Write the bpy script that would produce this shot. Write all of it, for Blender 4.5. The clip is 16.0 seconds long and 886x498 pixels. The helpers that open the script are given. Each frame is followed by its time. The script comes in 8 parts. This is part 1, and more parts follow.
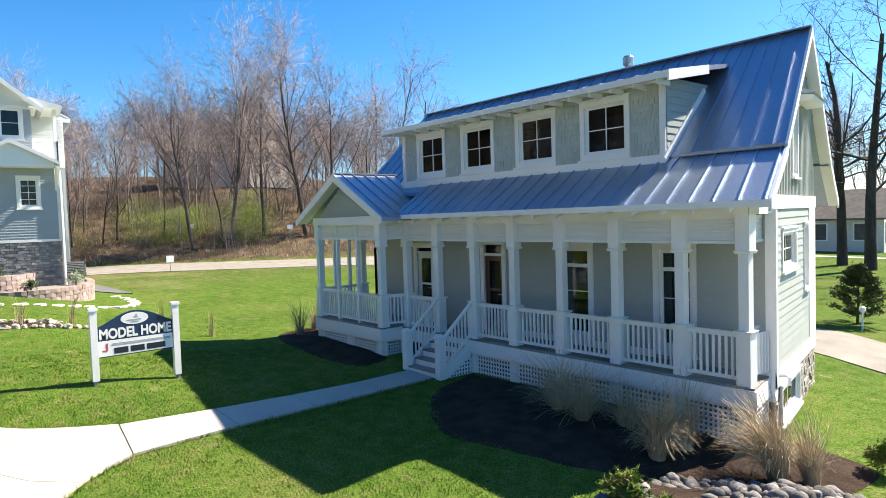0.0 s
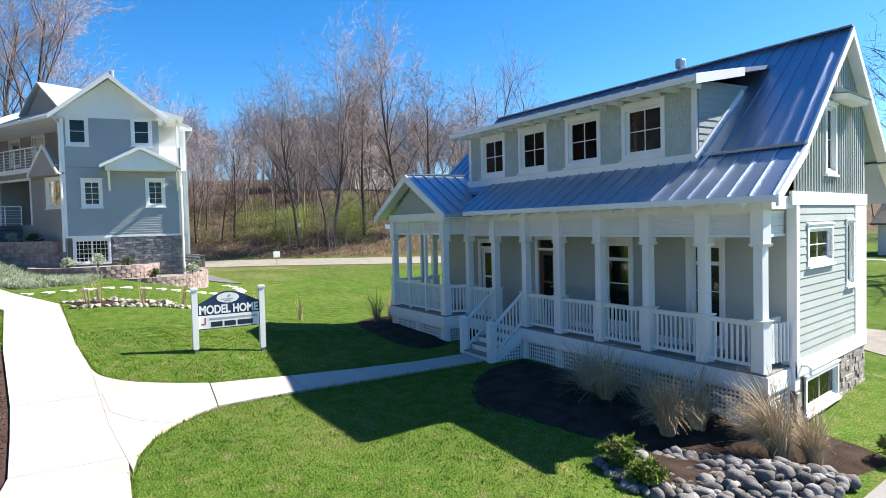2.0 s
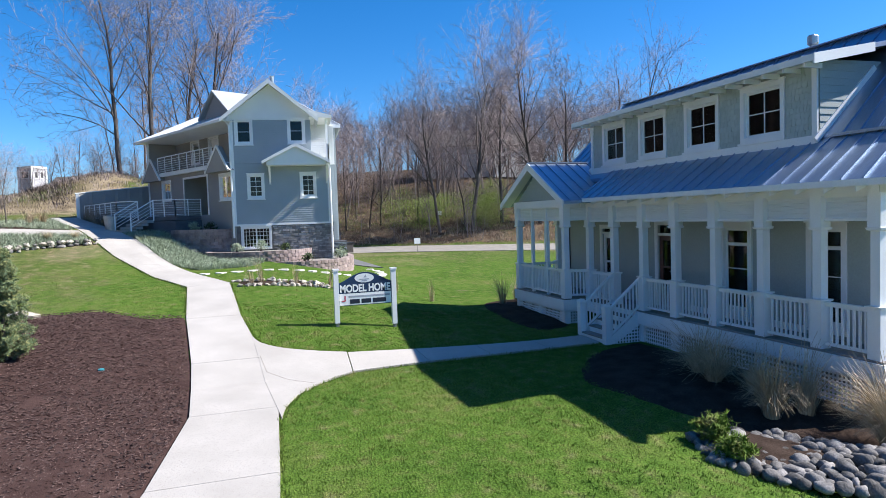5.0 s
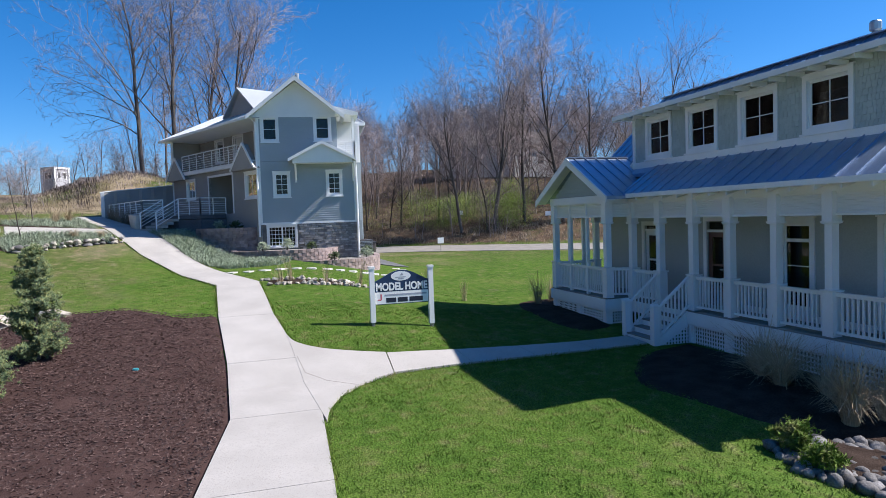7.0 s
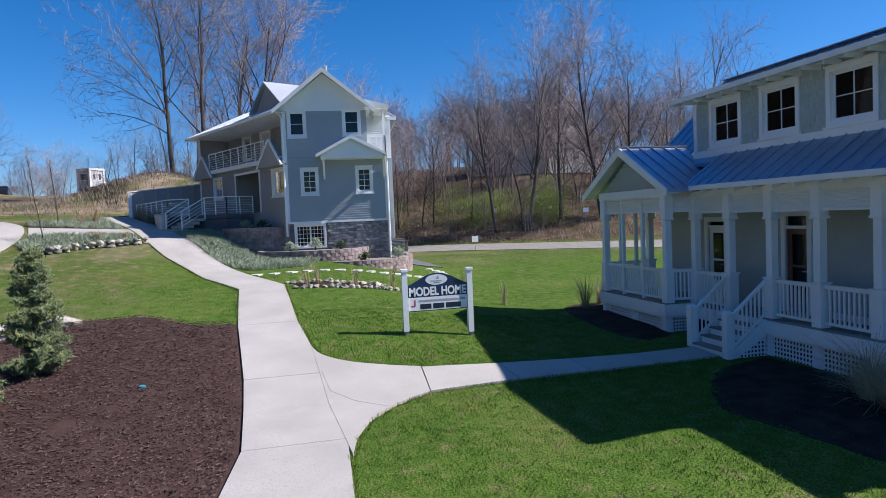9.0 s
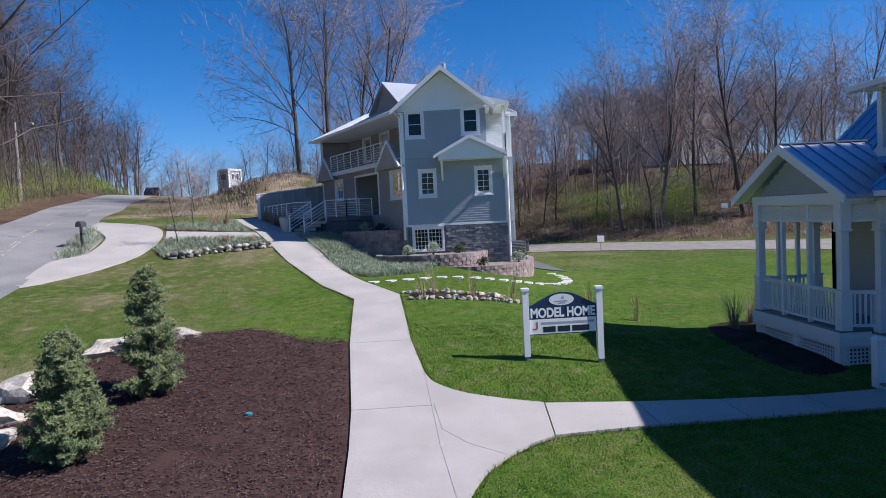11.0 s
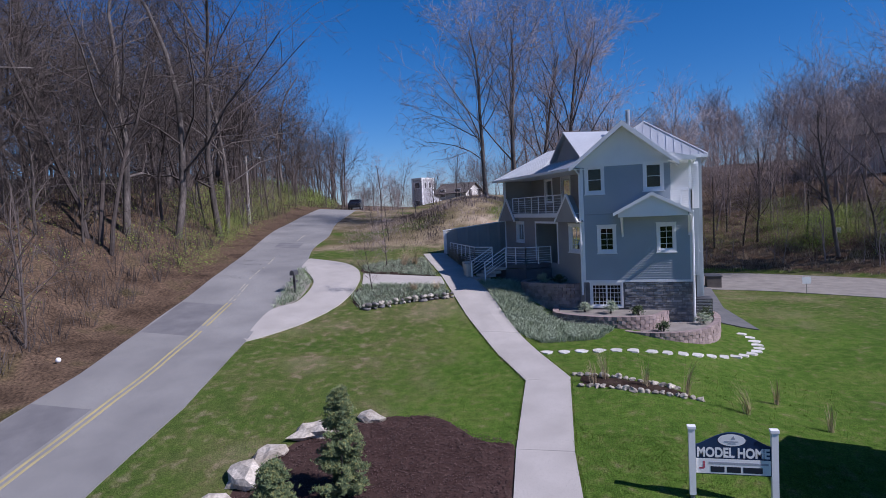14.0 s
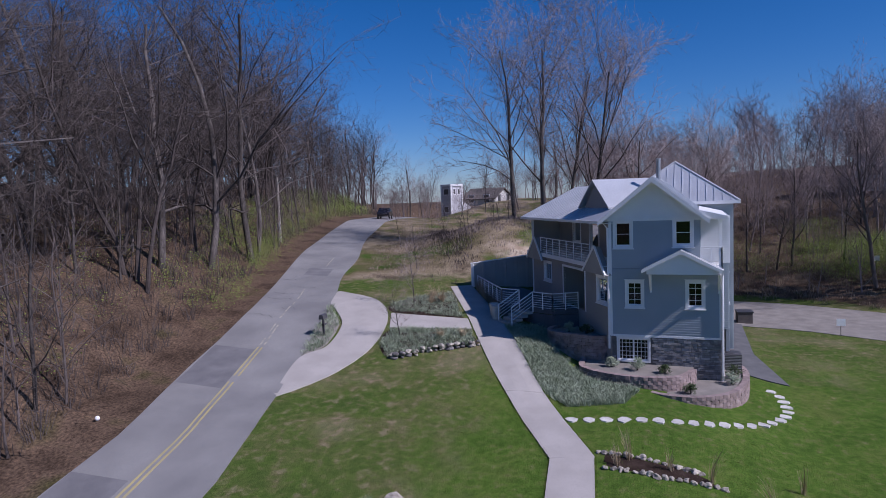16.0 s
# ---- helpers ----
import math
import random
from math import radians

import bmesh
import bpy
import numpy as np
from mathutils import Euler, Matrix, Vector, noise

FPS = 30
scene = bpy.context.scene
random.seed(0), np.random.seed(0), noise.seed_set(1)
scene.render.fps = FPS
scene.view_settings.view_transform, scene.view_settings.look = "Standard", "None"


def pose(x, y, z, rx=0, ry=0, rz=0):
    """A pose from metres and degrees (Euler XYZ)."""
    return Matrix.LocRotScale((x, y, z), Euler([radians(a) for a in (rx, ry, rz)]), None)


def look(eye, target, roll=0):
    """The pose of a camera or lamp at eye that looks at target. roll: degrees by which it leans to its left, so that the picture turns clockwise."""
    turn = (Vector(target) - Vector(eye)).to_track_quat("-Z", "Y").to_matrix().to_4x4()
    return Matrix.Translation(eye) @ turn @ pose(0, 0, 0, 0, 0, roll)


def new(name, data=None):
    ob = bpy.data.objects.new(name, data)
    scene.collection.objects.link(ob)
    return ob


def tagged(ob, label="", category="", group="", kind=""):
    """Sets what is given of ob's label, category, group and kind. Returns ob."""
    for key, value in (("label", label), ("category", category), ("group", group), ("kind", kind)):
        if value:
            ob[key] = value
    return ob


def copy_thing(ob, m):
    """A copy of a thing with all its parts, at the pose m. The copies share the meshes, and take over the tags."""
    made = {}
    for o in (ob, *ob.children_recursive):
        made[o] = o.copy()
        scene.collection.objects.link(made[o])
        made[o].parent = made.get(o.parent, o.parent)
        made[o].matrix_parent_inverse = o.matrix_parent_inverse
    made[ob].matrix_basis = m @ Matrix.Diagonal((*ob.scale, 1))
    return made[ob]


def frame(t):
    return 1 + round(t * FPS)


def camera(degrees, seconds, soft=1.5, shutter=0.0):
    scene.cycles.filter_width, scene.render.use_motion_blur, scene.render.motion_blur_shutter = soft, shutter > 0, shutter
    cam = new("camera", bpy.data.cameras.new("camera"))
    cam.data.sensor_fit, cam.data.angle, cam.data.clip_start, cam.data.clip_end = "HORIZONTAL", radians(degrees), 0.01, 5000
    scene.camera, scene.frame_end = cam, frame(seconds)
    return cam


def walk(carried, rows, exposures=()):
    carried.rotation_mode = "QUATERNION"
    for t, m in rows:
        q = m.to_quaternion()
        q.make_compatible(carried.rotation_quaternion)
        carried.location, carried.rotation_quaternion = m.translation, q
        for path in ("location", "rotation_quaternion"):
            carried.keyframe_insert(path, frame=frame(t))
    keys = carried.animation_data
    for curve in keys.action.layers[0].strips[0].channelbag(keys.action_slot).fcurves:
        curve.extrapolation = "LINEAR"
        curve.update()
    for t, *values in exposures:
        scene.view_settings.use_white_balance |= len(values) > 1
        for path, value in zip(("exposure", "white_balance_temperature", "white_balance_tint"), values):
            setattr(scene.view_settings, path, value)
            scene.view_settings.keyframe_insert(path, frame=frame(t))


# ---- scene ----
EXPOSURES = [(0, 1.72, 7500, 10), (1.5, 1.62, 7050, 10), (3.5, 1.42, 6400, 11), (5, 1.2, 6200, 12), (7.5, 0.9, 6150, 15), (11, 0.58, 5950, 20), (14, 0.2, 5750, 25), (16, -0.05, 5650, 29)]
cam = camera(69.0, 16.0, soft=0.8)
PATH = [
    (0, (2.356, 0.736, 3.949), (0.828, 2.024, 3.856), -1.83),
    (0.5, (2.874, 0.785, 3.879), (1.301, 2.018, 3.793), -1.65),
    (1, (3.390, 0.872, 3.819), (1.763, 2.032, 3.740), -1.56),
    (1.5, (3.848, 0.877, 3.796), (2.177, 1.972, 3.716), -1.50),
    (2, (4.350, 0.918, 3.734), (2.632, 1.940, 3.658), -1.42),
    (2.5, (4.733, 0.865, 3.732), (2.976, 1.817, 3.647), -1.57),
    (3, (5.111, 0.899, 3.744), (3.317, 1.779, 3.653), -1.71),
    (3.5, (5.224, 0.916, 3.722), (3.408, 1.748, 3.630), -1.74),
    (4, (5.375, 0.980, 3.720), (3.532, 1.750, 3.623), -1.85),
    (4.5, (5.487, 0.977, 3.694), (3.617, 1.680, 3.596), -1.87),
    (5, (5.658, 1.065, 3.699), (3.758, 1.681, 3.597), -1.95),
    (5.2, (5.668, 1.062, 3.701), (3.757, 1.653, 3.598), -1.98),
    (7.5, (4.381, 0.538, 3.536), (2.466, 1.108, 3.439), -2.01),
    (8, (3.845, 0.684, 3.515), (1.928, 1.246, 3.418), -2.09),
    (10.3, (2.150, 1.010, 3.722), (0.165, 1.254, 3.622), -2.60),
    (10.5, (1.989, 1.037, 3.766), (0.001, 1.237, 3.666), -2.57),
    (11, (1.492, 1.214, 4.032), (-0.502, 1.322, 3.927), -2.83),
    (11.5, (1.299, 1.352, 4.376), (-0.699, 1.365, 4.273), -2.58),
    (12, (1.408, 1.417, 4.886), (-0.588, 1.345, 4.779), -2.50),
    (12.5, (1.909, 1.516, 5.486), (-0.081, 1.351, 5.374), -2.43),
    (13, (1.660, 1.640, 6.094), (-0.317, 1.366, 5.978), -2.31),
    (13.5, (1.847, 1.803, 6.760), (-0.108, 1.400, 6.642), -2.33),
    (14, (2.035, 1.928, 7.372), (0.094, 1.459, 7.253), -2.68),
    (14.5, (1.773, 1.860, 7.798), (-0.156, 1.347, 7.674), -2.15),
    (15, (1.870, 1.933, 8.490), (-0.052, 1.396, 8.359), -1.77),
    (15.5, (1.941, 1.913, 9.501), (0.021, 1.370, 9.357), -1.98),
    (16, (1.985, 2.129, 10.504), (0.069, 1.573, 10.351), -2.20),
]
walk(cam, [(t, look(eye, target, roll)) for t, eye, target, roll in PATH], exposures=EXPOSURES)

# ---- light ----
SUN_DIR = Vector((0.235, 1.05, 1.005)).normalized()
world = bpy.data.worlds.new("sky")
scene.world = world
world.use_nodes = True
wn, wl = world.node_tree.nodes, world.node_tree.links
sky = wn.new("ShaderNodeTexSky")
sky.sky_type = "NISHITA"
sky.sun_disc = False
sky.sun_elevation = math.asin(SUN_DIR.z)
sky.sun_rotation = math.atan2(SUN_DIR.x, SUN_DIR.y)
sky.altitude = 2500
sky.air_density = 1.15
sky.dust_density = 2.5
sky.ozone_density = 6.0
tone = wn.new("ShaderNodeHueSaturation")
tone.inputs["Saturation"].default_value = 1.28
wl.new(sky.outputs[0], tone.inputs["Color"])
wl.new(tone.outputs[0], wn["Background"].inputs[0])
wn["Background"].inputs[1].default_value = 0.078
sun = new("sun", bpy.data.lights.new("sun", "SUN"))
sun.data.energy = 4.2
sun.data.angle = radians(0.53)
sun.data.color = (1.0, 0.95, 0.87)
sun.matrix_world = look(Vector((0, 0, 60)) + SUN_DIR * 20, Vector((0, 0, 60)))


# ---- materials ----
def rgb(c):
    return (c[0], c[1], c[2], 1.0)


def surface(name, a, b, rough=0.7, scale=3.0, fine=40.0, bump=0.2, metal=0.0, c=None, spread=0.15, big=0.35, vary=0.0, stretch=None, spec=0.5):
    """A material of two or three tints mixed at a large and a fine scale, with fine relief."""
    m = bpy.data.materials.new(name)
    m.use_nodes = True
    n, l = m.node_tree.nodes, m.node_tree.links
    p = n["Principled BSDF"]
    p.inputs["Roughness"].default_value = rough
    p.inputs["Metallic"].default_value = metal
    p.inputs["Specular IOR Level"].default_value = spec
    geo = n.new("ShaderNodeNewGeometry")
    src = geo.outputs["Position"]
    if stretch:
        mp = n.new("ShaderNodeMapping")
        mp.inputs["Scale"].default_value = stretch
        l.new(src, mp.inputs[0])
        src = mp.outputs[0]
    n1 = n.new("ShaderNodeTexNoise")
    n1.inputs["Scale"].default_value = scale
    n1.inputs["Detail"].default_value = 4
    n2 = n.new("ShaderNodeTexNoise")
    n2.inputs["Scale"].default_value = fine
    n2.inputs["Detail"].default_value = 3
    l.new(src, n1.inputs[0])
    l.new(src, n2.inputs[0])
    ramp = n.new("ShaderNodeValToRGB")
    ramp.color_ramp.elements[0].position = 0.5 - big / 2
    ramp.color_ramp.elements[1].position = 0.5 + big / 2
    ramp.color_ramp.elements[0].color = rgb(a)
    ramp.color_ramp.elements[1].color = rgb(b)
    l.new(n1.outputs[0], ramp.inputs[0])
    col = ramp.outputs[0]
    if c:
        mix = n.new("ShaderNodeMix")
        mix.data_type = "RGBA"
        r2 = n.new("ShaderNodeMapRange")
        r2.inputs[1].default_value, r2.inputs[2].default_value = 0.5, 0.66
        l.new(n2.outputs[0], r2.inputs[0])
        l.new(r2.outputs[0], mix.inputs[0])
        l.new(col, mix.inputs[6])
        mix.inputs[7].default_value = rgb(c)
        col = mix.outputs[2]
    hsv = n.new("ShaderNodeHueSaturation")
    mr = n.new("ShaderNodeMapRange")
    mr.inputs[1].default_value, mr.inputs[2].default_value = 0.3, 0.7
    mr.inputs[3].default_value, mr.inputs[4].default_value = 1 - spread, 1 + spread
    l.new(n2.outputs[0], mr.inputs[0])
    val = mr.outputs[0]
    if vary:
        oi = n.new("ShaderNodeObjectInfo")
        v2 = n.new("ShaderNodeMapRange")
        v2.inputs[3].default_value, v2.inputs[4].default_value = 1 - vary, 1 + vary
        l.new(oi.outputs["Random"], v2.inputs[0])
        mul = n.new("ShaderNodeMath")
        mul.operation = "MULTIPLY"
        l.new(val, mul.inputs[0])
        l.new(v2.outputs[0], mul.inputs[1])
        val = mul.outputs[0]
    l.new(val, hsv.inputs["Value"])
    l.new(col, hsv.inputs["Color"])
    l.new(hsv.outputs[0], p.inputs["Base Color"])
    if bump:
        bp = n.new("ShaderNodeBump")
        bp.inputs["Strength"].default_value = bump
        bp.inputs["Distance"].default_value = 0.02
        l.new(n2.outputs[0], bp.inputs["Height"])
        l.new(bp.outputs[0], p.inputs["Normal"])
    return m


def island_tint(m, amount):
    """Lets each loose piece of a joined mesh have its own brightness."""
    n, l = m.node_tree.nodes, m.node_tree.links
    p = n["Principled BSDF"]
    src = p.inputs["Base Color"].links[0].from_socket
    geo = n.new("ShaderNodeNewGeometry")
    mr = n.new("ShaderNodeMapRange")
    mr.inputs[3].default_value, mr.inputs[4].default_value = 1 - amount, 1 + amount
    l.new(geo.outputs["Random Per Island"], mr.inputs[0])
    h = n.new("ShaderNodeHueSaturation")
    l.new(mr.outputs[0], h.inputs["Value"])
    l.new(src, h.inputs["Color"])
    l.new(h.outputs[0], p.inputs["Base Color"])
    return m


def glass(name):
    m = bpy.data.materials.new(name)
    m.use_nodes = True
    n, l = m.node_tree.nodes, m.node_tree.links
    n.remove(n["Principled BSDF"])
    out = n["Material Output"]
    tr, gl, fr, mx = n.new("ShaderNodeBsdfTransparent"), n.new("ShaderNodeBsdfGlossy"), n.new("ShaderNodeFresnel"), n.new("ShaderNodeMixShader")
    tr.inputs[0].default_value = (0.55, 0.6, 0.58, 1)
    gl.inputs["Roughness"].default_value = 0.02
    fr.inputs[0].default_value = 1.45
    l.new(fr.outputs[0], mx.inputs[0])
    l.new(tr.outputs[0], mx.inputs[1])
    l.new(gl.outputs[0], mx.inputs[2])
    l.new(mx.outputs[0], out.inputs[0])
    return m


M_WHITE = surface("white_paint", (0.80, 0.80, 0.79), (0.86, 0.86, 0.85), 0.5, 0.9, 60, 0.05, spread=0.04)
M_SAGE = surface("sage_siding", (0.365, 0.402, 0.378), (0.41, 0.447, 0.422), 0.6, 0.8, 30, 0.08, spread=0.06, vary=0.04)
M_SHAKE = island_tint(surface("sage_shakes", (0.40, 0.455, 0.43), (0.46, 0.515, 0.485), 0.75, 2.0, 60, 0.2, spread=0.07), 0.06)
M_ROOF = surface("galvanised_roof", (0.34, 0.42, 0.54), (0.41, 0.49, 0.61), 0.46, 0.5, 14, 0.03, metal=0.92, spread=0.08, stretch=(3, 0.6, 0.6))
M_ROOF2 = surface("pale_metal_roof", (0.55, 0.57, 0.58), (0.64, 0.66, 0.67), 0.45, 0.6, 14, 0.03, metal=0.5, spread=0.06)
M_DECK = surface("weathered_deck", (0.20, 0.18, 0.16), (0.29, 0.27, 0.25), 0.8, 3, 60, 0.25, vary=0.12)
M_GLASS = glass("window_glass")
M_ROOM = surface("dim_interior", (0.10, 0.085, 0.07), (0.15, 0.13, 0.11), 0.9, 1.0, 8, 0.0)
M_DOOR = surface("dark_red_door", (0.10, 0.035, 0.03), (0.13, 0.05, 0.04), 0.35, 4, 40, 0.05)
M_STONE = island_tint(surface("grey_veneer_stone", (0.17, 0.17, 0.18), (0.34, 0.33, 0.32), 0.85, 4.0, 30, 0.5, spread=0.2), 0.35)
M_TANSTONE = island_tint(surface("tan_veneer_stone", (0.24, 0.21, 0.18), (0.40, 0.36, 0.32), 0.85, 4.0, 30, 0.5, spread=0.2), 0.3)
M_MORTAR = surface("mortar", (0.12, 0.12, 0.12), (0.18, 0.17, 0.16), 0.95, 5, 50, 0.3)
M_BLOCK = surface("retaining_block", (0.24, 0.18, 0.165), (0.36, 0.28, 0.26), 0.9, 3, 35, 0.5, spread=0.18, vary=0.16)
M_CONC = surface("pale_concrete", (0.40, 0.372, 0.336), (0.49, 0.457, 0.417), 0.9, 0.8, 50, 0.12, spread=0.08, c=(0.33, 0.305, 0.275), spec=0.25)
M_ROAD = surface("worn_asphalt", (0.205, 0.2, 0.192), (0.31, 0.302, 0.282), 0.9, 0.35, 60, 0.25, spread=0.2, c=(0.15, 0.15, 0.155))
M_PATCH = surface("dark_asphalt_patch", (0.10, 0.10, 0.105), (0.14, 0.14, 0.14), 0.9, 1.5, 60, 0.25)
M_PATCH2 = surface("worn_asphalt_patch", (0.15, 0.147, 0.15), (0.20, 0.196, 0.195), 0.9, 1.2, 60, 0.25)
M_CRACK = surface("sealed_crack", (0.07, 0.07, 0.072), (0.10, 0.10, 0.10), 0.8, 3, 40, 0.1)
M_YELLOW = surface("worn_yellow_line", (0.36, 0.31, 0.15), (0.50, 0.41, 0.17), 0.8, 1.2, 40, 0.1, c=(0.27, 0.25, 0.19))
M_FADED = surface("faded_line", (0.25, 0.24, 0.21), (0.42, 0.39, 0.31), 0.8, 2.2, 40, 0.1, c=(0.24, 0.235, 0.22), big=0.15)
M_GRAVEL = surface("gravel", (0.21, 0.19, 0.166), (0.29, 0.265, 0.23), 0.95, 1.2, 70, 0.5, spread=0.15)
M_MULCH = surface("brown_mulch", (0.058, 0.034, 0.030), (0.088, 0.054, 0.047), 0.95, 2.2, 60, 0.7, spread=0.35, c=(0.045, 0.026, 0.022), spec=0.05)
M_SOIL = surface("dark_soil", (0.034, 0.023, 0.018), (0.062, 0.043, 0.034), 0.95, 2.5, 40, 0.9, spread=0.4, spec=0.05)
M_ROCK = surface("fieldstone", (0.10, 0.095, 0.092), (0.24, 0.225, 0.215), 0.9, 5, 40, 0.5, spread=0.22, vary=0.45, spec=0.2)
M_PALE = surface("pale_limestone", (0.32, 0.285, 0.235), (0.46, 0.42, 0.355), 0.9, 3, 22, 0.6, spread=0.2, vary=0.22, spec=0.2)
M_FLAG = surface("white_flagstone", (0.52, 0.50, 0.45), (0.66, 0.64, 0.59), 0.85, 2.5, 30, 0.3, spread=0.12, vary=0.12, spec=0.2)
M_BOULDER = surface("tan_limestone", (0.38, 0.335, 0.27), (0.56, 0.51, 0.435), 0.95, 2.5, 14, 0.8, spread=0.25, vary=0.15, spec=0.15)
M_BARK = surface("grey_bark", (0.062, 0.053, 0.048), (0.15, 0.13, 0.117), 0.95, 2.5, 14, 0.6, spread=0.3, vary=0.3, stretch=(1, 1, 0.25), spec=0.15)
M_DARKBARK = surface("dark_bark", (0.035, 0.028, 0.024), (0.07, 0.058, 0.05), 0.95, 2.5, 14, 0.6, spread=0.25, stretch=(1, 1, 0.25))
M_TWIG = surface("twigs", (0.20, 0.16, 0.152), (0.32, 0.265, 0.25), 0.95, 0.5, 6, 0.0, vary=0.3, spec=0.1)
M_TWIG2 = surface("grey_twigs", (0.085, 0.07, 0.064), (0.15, 0.125, 0.114), 0.95, 0.5, 6, 0.0, vary=0.3, spec=0.1)
M_DRYTWIG = surface("dry_brush", (0.22, 0.17, 0.125), (0.36, 0.29, 0.21), 0.95, 0.5, 6, 0.0, vary=0.25)
M_LEAF = island_tint(surface("spring_leaves", (0.145, 0.21, 0.026), (0.24, 0.305, 0.045), 0.7, 0.5, 6, 0.0, vary=0.2), 0.3)
M_PINE = island_tint(surface("pine_needles", (0.085, 0.13, 0.06), (0.15, 0.195, 0.075), 0.75, 3.0, 12, 0.0, c=(0.22, 0.22, 0.075)), 0.3)
M_SHRUB = island_tint(surface("dark_shrub", (0.03, 0.055, 0.015), (0.06, 0.09, 0.025), 0.75, 3.0, 12, 0.0), 0.3)
M_GRASS = island_tint(surface("grass_blades", (0.088, 0.158, 0.02), (0.148, 0.218, 0.033), 0.7, 0.35, 3, 0.0, c=(0.19, 0.19, 0.065), spec=0.15), 0.35)
M_SILVER = island_tint(surface("silver_green_groundcover", (0.23, 0.285, 0.18), (0.37, 0.42, 0.30), 0.75, 1.5, 5, 0.0), 0.3)
M_STRAW = island_tint(surface("dry_straw", (0.34, 0.25, 0.14), (0.50, 0.40, 0.26), 0.8, 3.0, 9, 0.0), 0.3)
M_NAVY = surface("navy_sign", (0.012, 0.03, 0.085), (0.016, 0.04, 0.10), 0.35, 2, 40, 0.0)
M_INK = surface("dark_ink", (0.01, 0.015, 0.03), (0.014, 0.02, 0.04), 0.5, 2, 40, 0.0)
M_REDINK = surface("red_ink", (0.45, 0.08, 0.12), (0.5, 0.1, 0.14), 0.5, 2, 40, 0.0)
M_GREYINK = surface("grey_ink", (0.34, 0.36, 0.41), (0.40, 0.42, 0.47), 0.5, 2, 40, 0.0)
M_H2 = surface("blue_grey_siding", (0.34, 0.38, 0.40), (0.39, 0.43, 0.45), 0.6, 0.6, 30, 0.05, spread=0.05)
M_TOWER = surface("grey_tower_siding", (0.46, 0.45, 0.47), (0.53, 0.52, 0.54), 0.7, 0.6, 30, 0.05, spread=0.05)
# dark grey with the shade below the entrance deck put into it
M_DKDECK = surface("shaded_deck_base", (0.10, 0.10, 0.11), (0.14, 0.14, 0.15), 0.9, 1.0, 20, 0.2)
M_CHIP = island_tint(surface("bark_chips", (0.055, 0.033, 0.028), (0.095, 0.058, 0.05), 0.95, 3, 20, 0.0), 0.4)
M_H2TAN = surface("grey_tan_siding", (0.30, 0.29, 0.28), (0.36, 0.35, 0.33), 0.6, 0.6, 30, 0.05, spread=0.05)
M_METAL = surface("dark_metal", (0.05, 0.05, 0.055), (0.08, 0.08, 0.085), 0.5, 3, 40, 0.05)
M_STEEL = surface("galvanised_steel", (0.45, 0.46, 0.47), (0.55, 0.56, 0.57), 0.4, 3, 40, 0.05, metal=0.8)
M_BLACKCAR = surface("black_car_paint", (0.012, 0.012, 0.015), (0.016, 0.016, 0.02), 0.2, 3, 40, 0.0)
M_RUBBER = surface("tyre_rubber", (0.02, 0.02, 0.02), (0.03, 0.03, 0.03), 0.9, 3, 40, 0.1)
M_LENS = surface("lamp_lens", (0.35, 0.05, 0.04), (0.4, 0.06, 0.05), 0.3, 3, 40, 0.0)
M_SHINGLE = surface("brown_shingles", (0.10, 0.085, 0.075), (0.15, 0.13, 0.115), 0.9, 2, 20, 0.3)
M_BRICK = surface("red_brick", (0.22, 0.09, 0.07), (0.30, 0.13, 0.10), 0.9, 4, 30, 0.3)
M_BEIGE = surface("beige_siding", (0.54, 0.53, 0.51), (0.62, 0.61, 0.58), 0.8, 1, 20, 0.1)
M_WOOD = surface("grey_wood_pole", (0.26, 0.23, 0.20), (0.36, 0.33, 0.29), 0.9, 3, 30, 0.3, stretch=(1, 1, 0.2))
M_TEAL = surface("teal_lid", (0.03, 0.22, 0.26), (0.04, 0.26, 0.30), 0.4, 3, 30, 0.0)
M_CLAY = surface("pale_planter", (0.45, 0.43, 0.38), (0.55, 0.52, 0.46), 0.8, 3, 30, 0.1)

# ---- building tools ----
def thing(name, label, category, group="", kind="", at=(0, 0, 0)):
    ob = new(name)
    ob.location = at
    ob.empty_display_size = 0.2
    return tagged(ob, label, category, group, kind)


def mesh_object(name, bm, material, parent=None, label=""):
    me = bpy.data.meshes.new(name)
    if name in ("wall", "gable_wall", "dormer_wall", "stone_base"):
        bmesh.ops.remove_doubles(bm, verts=bm.verts, dist=0.0005)
    bm.normal_update()
    bm.to_mesh(me)
    bm.free()
    me.materials.append(material)
    ob = new(name, me)
    if parent:
        ob.parent = parent
    return tagged(ob, label)


def part(name, bm, material, parent, label=""):
    """One mesh under a thing or a part; its coordinates are those of the world less the thing's place."""
    return mesh_object(name, bm, material, parent, label)


def share(name, me, parent, m=None, label=""):
    ob = new(name, me)
    if parent:
        ob.parent = parent
    if m is not None:
        ob.matrix_basis = m
    return tagged(ob, label)


def poly(bm, pts):
    return bm.faces.new([bm.verts.new(p) for p in pts])


def hull8(bm, low, high):
    """A closed solid between two rings of equal count."""
    a = [bm.verts.new(p) for p in low]
    b = [bm.verts.new(p) for p in high]
    k = len(a)
    bm.faces.new(a[::-1])
    bm.faces.new(b)
    for i in range(k):
        bm.faces.new((a[i], a[(i + 1) % k], b[(i + 1) % k], b[i]))


